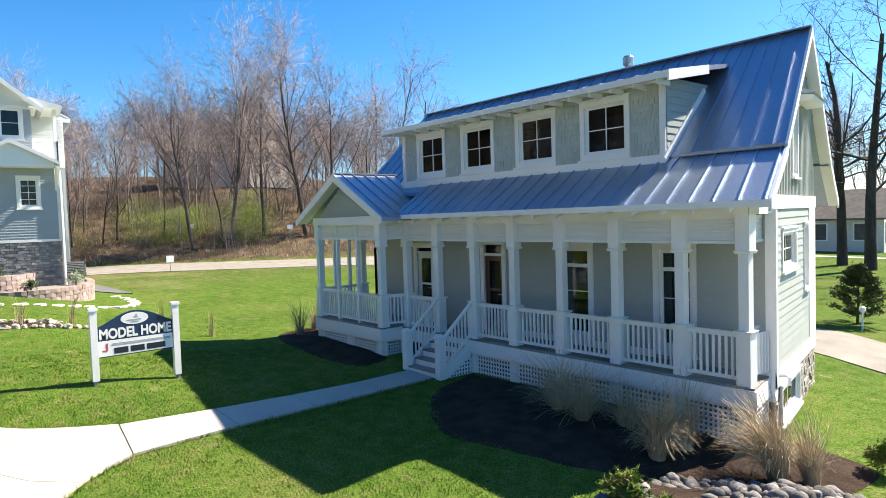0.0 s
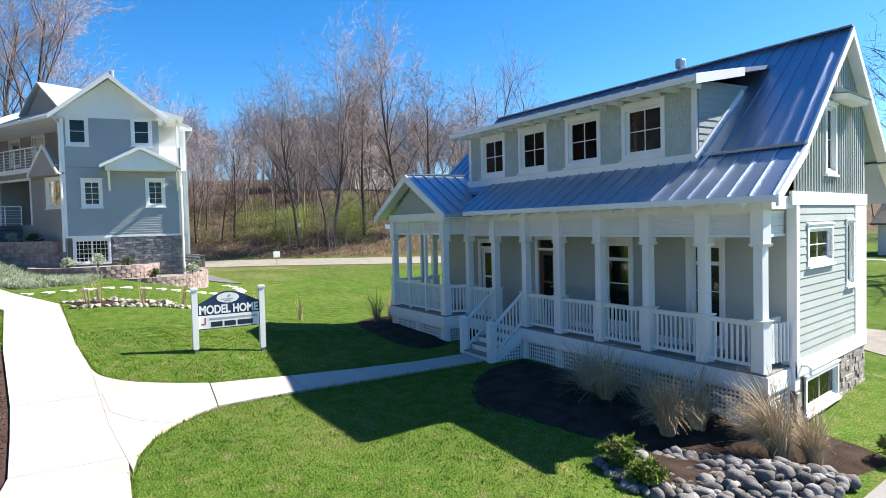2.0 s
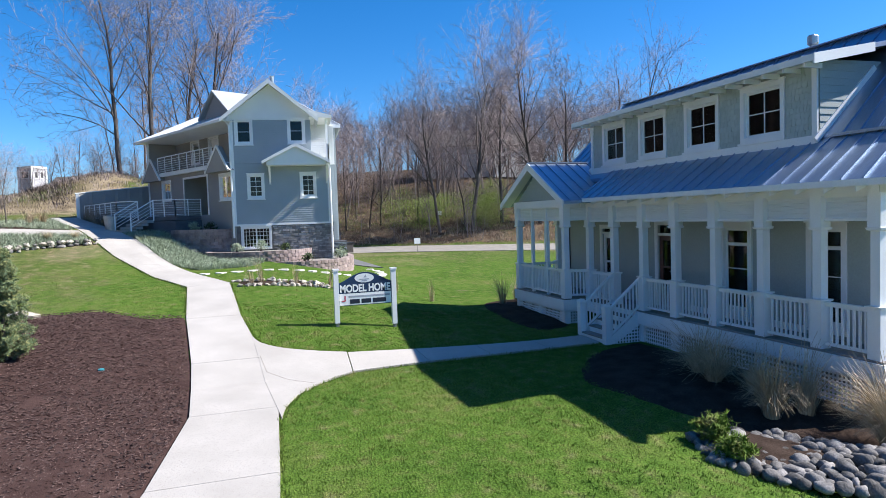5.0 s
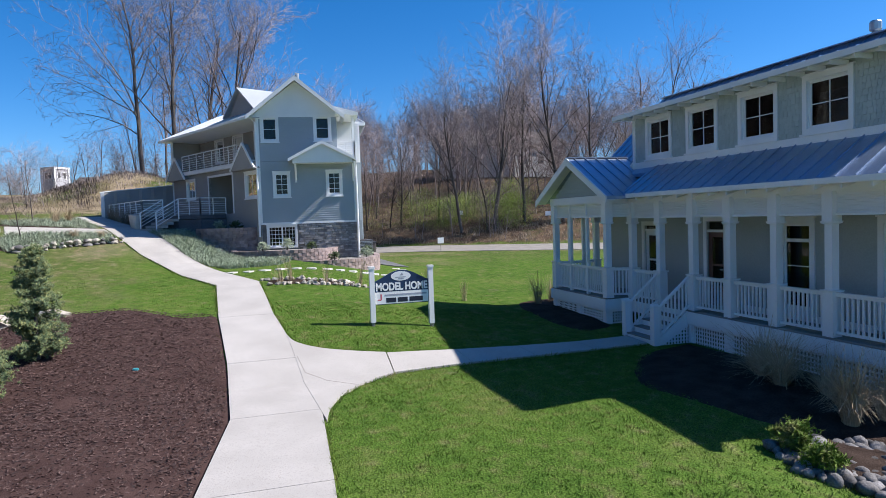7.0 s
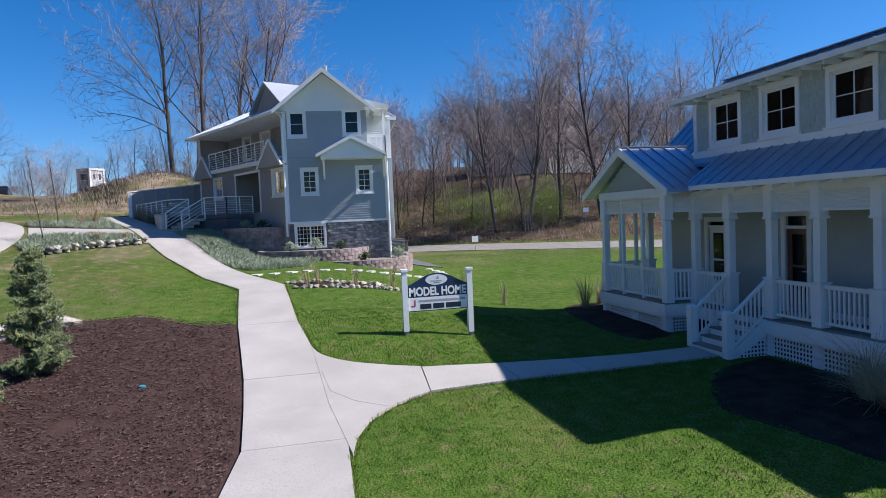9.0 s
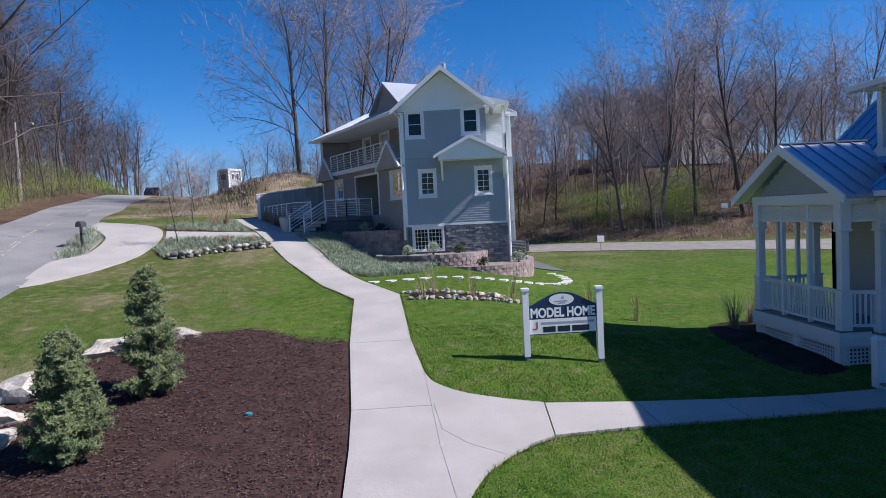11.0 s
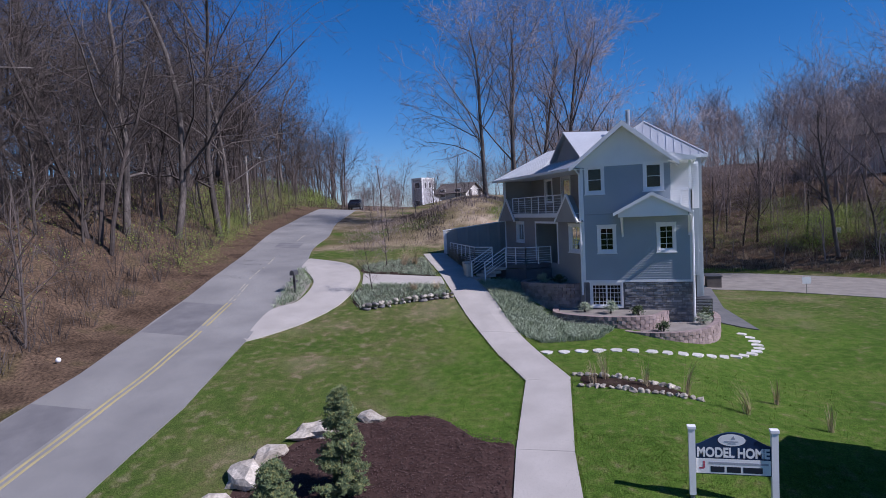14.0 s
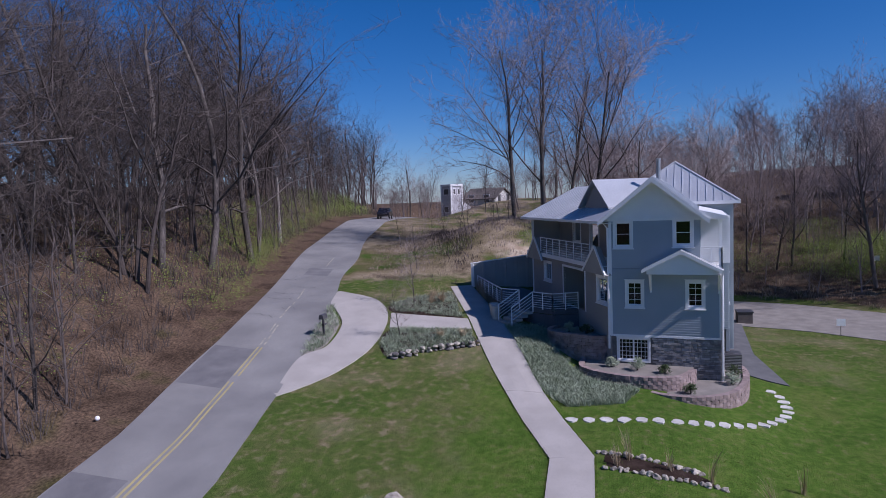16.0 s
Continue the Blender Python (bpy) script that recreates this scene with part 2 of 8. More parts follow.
def box(bm, x0, y0, z0, x1, y1, z1):
    x0, x1 = min(x0, x1), max(x0, x1)
    y0, y1 = min(y0, y1), max(y0, y1)
    z0, z1 = min(z0, z1), max(z0, z1)
    hull8(bm, [(x0, y0, z0), (x1, y0, z0), (x1, y1, z0), (x0, y1, z0)], [(x0, y0, z1), (x1, y0, z1), (x1, y1, z1), (x0, y1, z1)])


def prism(bm, outline, d):
    """A flat outline, counter-clockwise seen against d, pushed along d."""
    d = Vector(d)
    hull8(bm, [Vector(p) for p in outline], [Vector(p) + d for p in outline])


def bar(bm, a, b, w, h, up=(0, 0, 1)):
    """A straight beam of w by h from a to b."""
    a, b = Vector(a), Vector(b)
    f = (b - a).normalized()
    s = f.cross(Vector(up))
    if s.length < 1e-4:
        s = f.cross(Vector((1, 0, 0)))
    s.normalize()
    u = s.cross(f)
    r = [s * w / 2 + u * h / 2, -s * w / 2 + u * h / 2, -s * w / 2 - u * h / 2, s * w / 2 - u * h / 2]
    hull8(bm, [a + q for q in r][::-1], [b + q for q in r][::-1])


def tube(bm, pts, radii, sides=6, cap=True):
    rings = []
    for i, p in enumerate(pts):
        p = Vector(p)
        f = Vector(pts[min(i + 1, len(pts) - 1)]) - Vector(pts[max(i - 1, 0)])
        f.normalize()
        s = f.cross(Vector((0, 0, 1)) if abs(f.z) < 0.9 else Vector((1, 0, 0))).normalized()
        u = s.cross(f)
        rings.append([bm.verts.new(p + (s * math.cos(t) + u * math.sin(t)) * radii[i]) for t in [2 * math.pi * k / sides for k in range(sides)]])
    for a, b in zip(rings, rings[1:]):
        for k in range(sides):
            bm.faces.new((a[k], b[k], b[(k + 1) % sides], a[(k + 1) % sides]))
    if cap:
        bm.faces.new(rings[0])
        bm.faces.new(rings[-1][::-1])


def bevelled(bm, width=0.008):
    bmesh.ops.bevel(bm, geom=list(bm.edges), offset=width, segments=1, affect="EDGES", profile=0.5)
    return bm


def from_data(name, verts, faces, material, parent=None, label="", smooth=False):
    me = bpy.data.meshes.new(name)
    me.from_pydata(verts, [], faces)
    me.materials.append(material)
    if smooth:
        me.polygons.foreach_set("use_smooth", [True] * len(me.polygons))
    me.update()
    ob = new(name, me)
    if parent:
        ob.parent = parent
    return tagged(ob, label)


def cells(u0, u1, z0, z1, holes):
    """The rectangles that are left of a wall when its openings are cut out."""
    us = sorted({u0, u1, *[min(max(h[i], u0), u1) for h in holes for i in (0, 2)]})
    zs = sorted({z0, z1, *[min(max(h[i], z0), z1) for h in holes for i in (1, 3)]})
    out = []
    for a, b in zip(us, us[1:]):
        run = None
        for c, d in zip(zs, zs[1:]):
            mu, mz = (a + b) / 2, (c + d) / 2
            open_here = any(h[0] < mu < h[2] and h[1] < mz < h[3] for h in holes)
            if open_here:
                if run:
                    out.append((a, run[0], b, run[1]))
                run = None
            else:
                run = (run[0], d) if run else (c, d)
        if run:
            out.append((a, run[0], b, run[1]))
    return out


class Face:
    """A wall plane: origin o, u along it, n outwards, z up."""

    def __init__(self, o, u, n):
        self.o, self.u, self.n = Vector(o), Vector(u).normalized(), Vector(n).normalized()

    def p(self, u, z, d=0.0):
        return self.o + self.u * u + self.n * d + Vector((0, 0, z))

    def slab(self, bm, u0, z0, u1, z1, d0, d1):
        a = [self.p(u0, z0, d0), self.p(u1, z0, d0), self.p(u1, z1, d0), self.p(u0, z1, d0)]
        b = [self.p(u0, z0, d1), self.p(u1, z0, d1), self.p(u1, z1, d1), self.p(u0, z1, d1)]
        hull8(bm, a, b)

    def lap(self, bm, u0, z0, u1, z1, d0, low, high):
        """A lapped board, thicker at its lower edge."""
        a = [self.p(u0, z0, d0), self.p(u1, z0, d0), self.p(u1, z1, d0), self.p(u0, z1, d0)]
        b = [self.p(u0, z0, low), self.p(u1, z0, low), self.p(u1, z1, high), self.p(u0, z1, high)]
        hull8(bm, a, b)


def lap_rows(face, u0, u1, z0, z1, holes, step, limit=None):
    """(row, u0, z0, u1, z1) for lapped boards round openings; limit(z) gives the span in a gable."""
    out = []
    k = 0
    z = z0
    while z < z1 - 0.01:
        top = min(z + step, z1)
        a, b = (u0, u1) if limit is None else limit(top)
        if b - a > 0.05:
            for c in cells(a, b, z, top, holes):
                out.append((k, *c))
        z = top
        k += 1
    return out


def ring_frame(bm, face, u0, z0, u1, z1, t, d0, d1):
    """A closed rectangular frame of width t, from depth d0 to d1."""
    loops = []
    for e in (0.0, t):
        for dd in (d0, d1):
            loops.append([bm.verts.new(face.p(a, b, dd)) for a, b in ((u0 + e, z0 + e), (u1 - e, z0 + e), (u1 - e, z1 - e), (u0 + e, z1 - e))])
    ob_, of, ib, inn = loops
    for i in range(4):
        j = (i + 1) % 4
        for a, b in ((ob_, of), (of, inn), (inn, ib), (ib, ob_)):
            bm.faces.new((a[i], a[j], b[j], b[i]))
    bmesh.ops.recalc_face_normals(bm, faces=bm.faces)


def window(face, u0, z0, u1, z1, parent, cols=2, rows=2, trim=0.1, d=0.02, label="white-trimmed window", sill=True, frame_mat=None, mesh_name="window"):
    """A window in an opening: casing, sash with bars, sill and pane. u0..z1 is the opening."""
    fm = frame_mat or M_WHITE
    bm = bmesh.new()
    ring_frame(bm, face, u0, z0, u1, z1, 0.02, -0.12, 0.0)
    w = part(mesh_name, bm, fm, parent, label)
    bm = bmesh.new()
    ring_frame(bm, face, u0 - trim, z0 - trim, u1 + trim, z1 + trim, trim, 0.002, d + 0.025)
    part("casing", bm, fm, w)
    bm = bmesh.new()
    face.slab(bm, u0 - trim - 0.03, z1 + trim, u1 + trim + 0.03, z1 + trim + 0.035, 0.0, d + 0.05)
    part("head_cap", bm, fm, w)
    bm = bmesh.new()
    ring_frame(bm, face, u0 + 0.02, z0 + 0.02, u1 - 0.02, z1 - 0.02, 0.045, -0.075, -0.035)
    part("sash", bm, fm, w)
    for i in range(1, cols):
        u = u0 + (u1 - u0) * i / cols
        bm = bmesh.new()
        face.slab(bm, u - 0.011, z0 + 0.06, u + 0.011, z1 - 0.06, -0.07, -0.045)
        part("glazing_bar", bm, fm, w)
    for i in range(1, rows):
        z = z0 + (z1 - z0) * i / rows
        bm = bmesh.new()
        face.slab(bm, u0 + 0.06, z - 0.011, u1 - 0.06, z + 0.011, -0.068, -0.047)
        part("glazing_bar", bm, fm, w)
    bm = bmesh.new()
    face.slab(bm, u0 + 0.03, z0 + 0.03, u1 - 0.03, z1 - 0.03, -0.060, -0.056)
    g = part("pane", bm, M_GLASS, w)
    g.visible_shadow = False
    if sill:
        bm = bmesh.new()
        face.slab(bm, u0 - trim - 0.04, z0 - trim - 0.045, u1 + trim + 0.04, z0 - trim, 0.0, d + 0.07)
        part("sill", bm, fm, w)
    return w

# ---- ground ----
def ease(a, b, v):
    t = np.clip((np.asarray(v, float) - a) / (b - a), 0, 1)
    return t * t * (3 - 2 * t)


# the road's left and right edges as bends in plan
ROAD_L = [(60, -22), (20, -17.6), (0, -16.6), (-14, -16.6), (-18, -16.8), (-23.2, -18.4), (-27.7, -19.3), (-35, -20.9), (-50, -26.3), (-56.5, -28.2), (-70, -31.7), (-100, -38), (-130, -44)]
ROAD_R = [(60, -16), (20, -11.6), (0, -10.7), (-14, -11.1), (-18, -11.7), (-22.6, -12.9), (-34.6, -15.9), (-42.3, -18.7), (-49.7, -20.6), (-60, -24.2), (-73, -27.3), (-100, -34), (-130, -40)]


def chain(pts, x):
    """The y of a bent line at x; its points run towards negative x."""
    p = sorted(pts)
    return np.interp(x, [q[0] for q in p], [q[1] for q in p])


LANE_FAR = [(-58.5, -12), (-58.5, 4), (-57.5, 9.5), (-56, 14.5), (-53, 19), (-49, 24), (-45, 29.5), (-41, 38), (-42, 50), (-48, 90)]


def lane_back(x, y):
    """How far a place lies up the bank behind the gravel lane."""
    return np.clip(0.85 * (np.interp(y, [p[1] for p in LANE_FAR], [p[0] for p in LANE_FAR]) - 1.0 - np.asarray(x, float)), 0, 95)


def terrain(x, y):
    x, y = np.asarray(x, float), np.asarray(y, float)
    g = 2.1 * (1 - np.exp((np.minimum(x, -9.5) + 9.5) / 10))
    s = 1 - 0.8 * ease(2, 10, y) * (1 - 0.32 * ease(-20, -42, x)) 
    z = g * s
    z = z + 0.07 * np.clip(-y - 4, 0, 40) * ease(-6, -20, x)
    z = z + 0.062 * np.clip(-x - 42, 0, 75) * (1 - ease(-14, 8, y))
    # the rise beside the second house that its walls retain
    z = z + np.interp(-x, [23, 28, 31, 34, 42, 60, 90], [0, 0.55, 1.1, 1.45, 1.9, 1.9, 2.3]) * ease(0.5, -3.2, y)
    # low corner by the porch
    z = z - 0.45 * ease(-5.5, -1.5, x) * ease(6, 10, y)
    # wooded bank beyond the road
    d = np.clip(chain(ROAD_L, x) - 0.4 - y, 0, 75)
    z = z + 0.36 * np.minimum(d, 9 + 0.15 * d) * ease(0, 6, d)
    # bank behind the gravel lane
    e = lane_back(x, y)
    z = z + np.interp(e, [0, 5, 20, 36, 60, 95], [0, 1.0, 4.6, 8.0, 11.8, 14]) * ease(-12, 4, y)
    # knoll with cut sandy face beside the second house
    z = z + 3.3 * np.exp(-(((x + 58) / 9) ** 2 + ((y + 8.5) / 6.5) ** 2))
    # the road dips beyond its crest
    z = z - 0.10 * np.clip(-x - 75, 0, 60) * ease(-21, -27, y)
    return z


def tz(x, y, d=0.0):
    return float(terrain(x, y)) + d


def axis(stops):
    """Grid lines from (value, step) pairs."""
    out = []
    for (a, st), (b, _) in zip(stops, stops[1:]):
        n = max(1, round(abs(b - a) / st))
        out += [a + (b - a) * i / n for i in range(n)]
    return np.array(out + [stops[-1][0]])


gx = axis([(-2500, 400), (-500, 60), (-140, 5), (-100, 1.6), (-60, 0.6), (8, 2), (60, 12), (200, 200), (2500, 1)])
gy = axis([(-2500, 400), (-400, 50), (-100, 4), (-60, 1.4), (-26, 0.6), (22, 1.5), (70, 6), (150, 40), (400, 300), (2500, 1)])
GX, GY = np.meshgrid(gx, gy, indexing="ij")
GZ = terrain(GX, GY)
fade = ease(120, 420, np.hypot(GX + 30, GY))
GZ = GZ * (1 - fade) + 2.0 * fade
rough_zone = np.clip(chain(ROAD_L, GX) - 0.2 - GY, 0, 1) + np.clip(lane_back(GX, GY) / 2, 0, 1) * (GY > -11)
rng = np.random.RandomState(3)
GZ = GZ + (rng.rand(*GZ.shape) - 0.5) * (0.02 + 0.25 * np.clip(rough_zone, 0, 1))
nx, ny = GX.shape
gverts = np.stack([GX.ravel(), GY.ravel(), GZ.ravel()], 1)
ids = np.arange(nx * ny).reshape(nx, ny)
gfaces = np.stack([ids[:-1, :-1].ravel(), ids[1:, :-1].ravel(), ids[1:, 1:].ravel(), ids[:-1, 1:].ravel()], 1)


def ground_material():
    """Lawn, leaf litter and dry hill, mixed by three weights kept on the ground mesh."""
    m = bpy.data.materials.new("ground")
    m.use_nodes = True
    n, l = m.node_tree.nodes, m.node_tree.links
    p = n["Principled BSDF"]
    p.inputs["Roughness"].default_value = 0.95
    p.inputs["Specular IOR Level"].default_value = 0.05
    geo = n.new("ShaderNodeNewGeometry")

    def tex(scale, detail=4):
        t = n.new("ShaderNodeTexNoise")
        t.inputs["Scale"].default_value = scale
        t.inputs["Detail"].default_value = detail
        l.new(geo.outputs["Position"], t.inputs[0])
        return t.outputs[0]

    def ramp(src, *stops):
        r = n.new("ShaderNodeValToRGB")
        r.color_ramp.elements[0].position, r.color_ramp.elements[0].color = stops[0][0], rgb(stops[0][1])
        r.color_ramp.elements[1].position, r.color_ramp.elements[1].color = stops[-1][0], rgb(stops[-1][1])
        for q, c in stops[1:-1]:
            e = r.color_ramp.elements.new(q)
            e.color = rgb(c)
        l.new(src, r.inputs[0])
        return r.outputs[0]

    def mix(f, a, b, kind="MIX"):
        q = n.new("ShaderNodeMix")
        q.data_type, q.blend_type = "RGBA", kind
        if isinstance(f, float):
            q.inputs[0].default_value = f
        else:
            l.new(f, q.inputs[0])
        l.new(a, q.inputs[6])
        l.new(b, q.inputs[7])
        return q.outputs[2]

    def edge(name, width=0.25):
        a = n.new("ShaderNodeAttribute")
        a.attribute_name = name
        ad = n.new("ShaderNodeMath")
        ad.operation = "ADD"
        l.new(a.outputs["Fac"], ad.inputs[0])
        sc = n.new("ShaderNodeMath")
        sc.operation = "MULTIPLY_ADD"
        l.new(tex(0.9, 6), sc.inputs[0])
        sc.inputs[1].default_value, sc.inputs[2].default_value = 1.2, -0.6
        l.new(sc.outputs[0], ad.inputs[1])
        r = n.new("ShaderNodeMapRange")
        r.inputs[1].default_value, r.inputs[2].default_value = 0.5 - width, 0.5 + width
        l.new(ad.outputs[0], r.inputs[0])
        return r.outputs[0]

    lawn = mix(0.5, ramp(tex(0.30, 8), (0.32, (0.05, 0.09, 0.018)), (0.46, (0.082, 0.115, 0.028)), (0.54, (0.13, 0.122, 0.055)), (0.65, (0.24, 0.195, 0.125))), ramp(tex(2.6, 6), (0.34, (0.048, 0.085, 0.018)), (0.50, (0.09, 0.122, 0.03)), (0.585, (0.155, 0.14, 0.065)), (0.69, (0.29, 0.235, 0.155))))
    fresh = mix(0.5, ramp(tex(0.35, 8), (0.30, (0.048, 0.098, 0.014)), (0.52, (0.078, 0.142, 0.02)), (0.72, (0.14, 0.155, 0.045))), ramp(tex(3.0, 6), (0.34, (0.045, 0.094, 0.014)), (0.52, (0.09, 0.148, 0.025)), (0.64, (0.14, 0.15, 0.05)), (0.74, (0.26, 0.215, 0.13))))
    lawn = mix(edge("worn", 0.35), fresh, lawn)
    blades = ramp(tex(26, 5), (0.32, (0.34, 0.34, 0.34)), (0.5, (1.0, 1.0, 1.0)), (0.68, (1.65, 1.6, 1.55)))
    lawn = mix(0.8, lawn, blades, "MULTIPLY")
    litter = ramp(tex(0.5, 6), (0.3, (0.062, 0.045, 0.033)), (0.55, (0.145, 0.105, 0.076)), (0.75, (0.08, 0.075, 0.035)))
    leaves = ramp(tex(9, 6), (0.3, (0.35, 0.3, 0.27)), (0.52, (0.9, 0.85, 0.8)), (0.75, (1.7, 1.5, 1.3)))
    litter = mix(0.85, litter, leaves, "MULTIPLY")
    dry = ramp(tex(0.26, 7), (0.33, (0.07, 0.12, 0.022)), (0.43, (0.13, 0.125, 0.055)), (0.5, (0.20, 0.165, 0.10)), (0.6, (0.32, 0.265, 0.18)), (0.7, (0.11, 0.085, 0.06)))
    dry = mix(0.7, dry, ramp(tex(9, 4), (0.3, (0.45, 0.43, 0.4)), (0.7, (1.35, 1.3, 1.25))), "MULTIPLY")
    sand = ramp(tex(1.2, 5), (0.35, (0.34, 0.26, 0.18)), (0.6, (0.48, 0.40, 0.30)), (0.75, (0.12, 0.09, 0.06)))
    col = mix(edge("litter"), lawn, litter)
    col = mix(edge("dry"), col, dry)
    col = mix(edge("sand"), col, sand)
    l.new(col, p.inputs["Base Color"])
    b = n.new("ShaderNodeBump")
    b.inputs["Strength"].default_value = 0.7
    b.inputs["Distance"].default_value = 0.05
    l.new(tex(30, 4), b.inputs["Height"])
    l.new(b.outputs[0], p.inputs["Normal"])
    return m


ground = from_data("ground", gverts.tolist(), gfaces.tolist(), ground_material(), smooth=True)
tagged(ground, "sloping green lawn with leaf-littered wooded banks", "ground", kind="structure")
X, Y = gverts[:, 0], gverts[:, 1]
w_litter = np.clip(np.maximum(ease(-1.3, -0.2, chain(ROAD_L, X) - Y), ease(-0.5, 1.5, lane_back(X, Y) - 0.3) * ease(-9, -2, Y)), 0, 1)
w_dry = ease(41, 46, -X - 0.35 * (Y + 12)) * (1 - ease(-9, -4, Y)) * (1 - w_litter)
w_dry = np.maximum(w_dry, 0.3 * ease(0, 1.5, lane_back(X, Y)) * (1 - 0.6 * ease(14, 40, lane_back(X, Y))) * ease(-9, -2, Y))
w_sand = np.exp(-(((X + 50.5) / 2.2) ** 2 + ((Y + 6.8) / 2.4) ** 2)) * 0.85
w_worn = np.maximum(0.75 * ease(-1.5, -6.5, Y) * ease(-4, -12, X), 0.7 * ease(-27, -40, X))
for nm, w in (("litter", w_litter), ("dry", w_dry), ("sand", w_sand), ("worn", w_worn)):
    a = ground.data.attributes.new(nm, "FLOAT", "POINT")
    a.data.foreach_set("value", w.astype(np.float32))


def resample(pts, step):
    out = []
    for (ax, ay), (bx, by) in zip(pts, pts[1:]):
        k = max(1, int(math.hypot(bx - ax, by - ay) / step))
        out += [(ax + (bx - ax) * i / k, ay + (by - ay) * i / k) for i in range(k)]
    return out + [pts[-1]]


def spline(pts, n=8):
    """A smooth line through the given bends."""
    out = []
    q = [pts[0]] + list(pts) + [pts[-1]]
    for i in range(1, len(q) - 2):
        p0, p1, p2, p3 = [Vector(v) for v in q[i - 1:i + 3]]
        for k in range(n):
            t = k / n
            out.append(tuple(0.5 * (2 * p1 + (p2 - p0) * t + (2 * p0 - 5 * p1 + 4 * p2 - p3) * t * t + (3 * p1 - p0 - 3 * p2 + p3) * t ** 3)))
    return out + [tuple(pts[-1])]


def ribbon(name, left, right, top, depth, material, parent=None, cross=4):
    """A strip of paving between two lines, with a top that follows the ground and a skirt."""
    k = max(len(left), len(right))

    def even(line):
        d = np.r_[0, np.cumsum([math.dist(a, b) for a, b in zip(line, line[1:])])]
        t = np.linspace(0, d[-1], k)
        return np.stack([np.interp(t, d, [p[0] for p in line]), np.interp(t, d, [p[1] for p in line])], 1)

    L, R = even(left), even(right)
    rows = []
    verts, faces = [], []
    for i in range(k):
        for j in range(cross + 1):
            q = L[i] + (R[i] - L[i]) * j / cross
            verts.append((q[0], q[1], tz(q[0], q[1]) + top))
    w = cross + 1
    for i in range(k - 1):
        for j in range(cross):
            faces.append((i * w + j, i * w + j + 1, (i + 1) * w + j + 1, (i + 1) * w + j))
    rim = [i * w for i in range(k)] + [(k - 1) * w + j for j in range(1, w)] + [i * w + cross for i in range(k - 2, -1, -1)] + [j for j in range(cross - 1, 0, -1)]
    base = len(verts)
    for r in rim:
        v = verts[r]
        verts.append((v[0], v[1], v[2] - depth))
    m = len(rim)
    for i in range(m):
        faces.append((rim[i], rim[(i + 1) % m], base + (i + 1) % m, base + i))
    ob = from_data(name, verts, faces, material, parent)
    bm = bmesh.new()
    bm.from_mesh(ob.data)
    bmesh.ops.recalc_face_normals(bm, faces=bm.faces)
    bm.to_mesh(ob.data)
    bm.free()
    return ob


def sheet(name, outline, top, material, step=0.35, parent=None, mound=0.0, ragged=0.0):
    """A bed with a closed outline that follows the ground, a little proud of it."""
    pts = spline([*outline, outline[0]], 6)[:-1]
    r = random.Random(len(pts))
    if ragged:
        pts = [(p[0] + r.uniform(-ragged, ragged), p[1] + r.uniform(-ragged, ragged)) for p in pts]
    c = np.mean(np.array(pts), 0)
    verts, faces = [], []
    k = len(pts)
    rings = 9
    for a in range(rings):
        f = 1 - a / rings
        for p in pts:
            q = c + (np.array(p) - c) * f
            rise = mound * (1 - f * f)
            verts.append((q[0], q[1], tz(q[0], q[1]) + top + rise - (0.026 if a == 0 else 0) + (r.uniform(-0.012, 0.012) if a else 0)))
    verts.append((c[0], c[1], tz(c[0], c[1]) + top + mound))
    for a in range(rings - 1):
        for i in range(k):
            faces.append((a * k + i, a * k + (i + 1) % k, (a + 1) * k + (i + 1) % k, (a + 1) * k + i))
    for i in range(k):
        faces.append(((rings - 1) * k + i, (rings - 1) * k + (i + 1) % k, rings * k))
    ob = from_data(name, verts, faces, material, parent, smooth=True)
    bm = bmesh.new()
    bm.from_mesh(ob.data)
    bmesh.ops.recalc_face_normals(bm, faces=bm.faces)
    bm.to_mesh(ob.data)
    bm.free()
    return ob


road = ribbon("road", resample(spline(ROAD_L, 6), 1.6), resample(spline(ROAD_R, 6), 1.6), 0.05, 0.3, M_ROAD, cross=8)
tagged(road, "worn grey two-lane asphalt road climbing the hill", "road", kind="structure")


def mid(f, x):
    return chain(ROAD_L, x) * (1 - f) + chain(ROAD_R, x) * f


def road_strip(name, x0, x1, f0, f1, top, material, label, step=1.2):
    xs = np.linspace(x0, x1, max(2, int(abs(x1 - x0) / step)))
    a = [(x, float(mid(f0, x))) for x in xs]
    b = [(x, float(mid(f1, x))) for x in xs]
    return tagged(ribbon(name, a, b, top, 0.03, material, road, cross=2), label)


road_strip("yellow_line", -27.3, 20, 0.488, 0.505, 0.058, M_YELLOW, "worn yellow centre line")
road_strip("yellow_line", -27.3, 20, 0.532, 0.549, 0.058, M_YELLOW, "worn yellow centre line")
for x0, x1, f in ((-28.6, -27.4, 0.495), (-28.9, -27.6, 0.54), (-30.2, -29.0, 0.535), (-33.2, -29.3, 0.495), (-37.5, -33.6, 0.51), (-49.5, -45.5, 0.60)):
    road_strip("faded_line", x0, x1, f - 0.009, f + 0.009, 0.058, M_FADED, "almost worn-off centre line")
road_strip("asphalt_patch", -27.0, -22.6, 0.02, 0.48, 0.056, M_PATCH2, "darker asphalt repair patch")
road_strip("asphalt_patch", -15.2, -6.0, 0.02, 0.46, 0.056, M_PATCH2, "darker asphalt repair patch")
road_strip("asphalt_patch", -44.5, -42, 0.35, 0.75, 0.056, M_PATCH2, "darker asphalt repair patch")
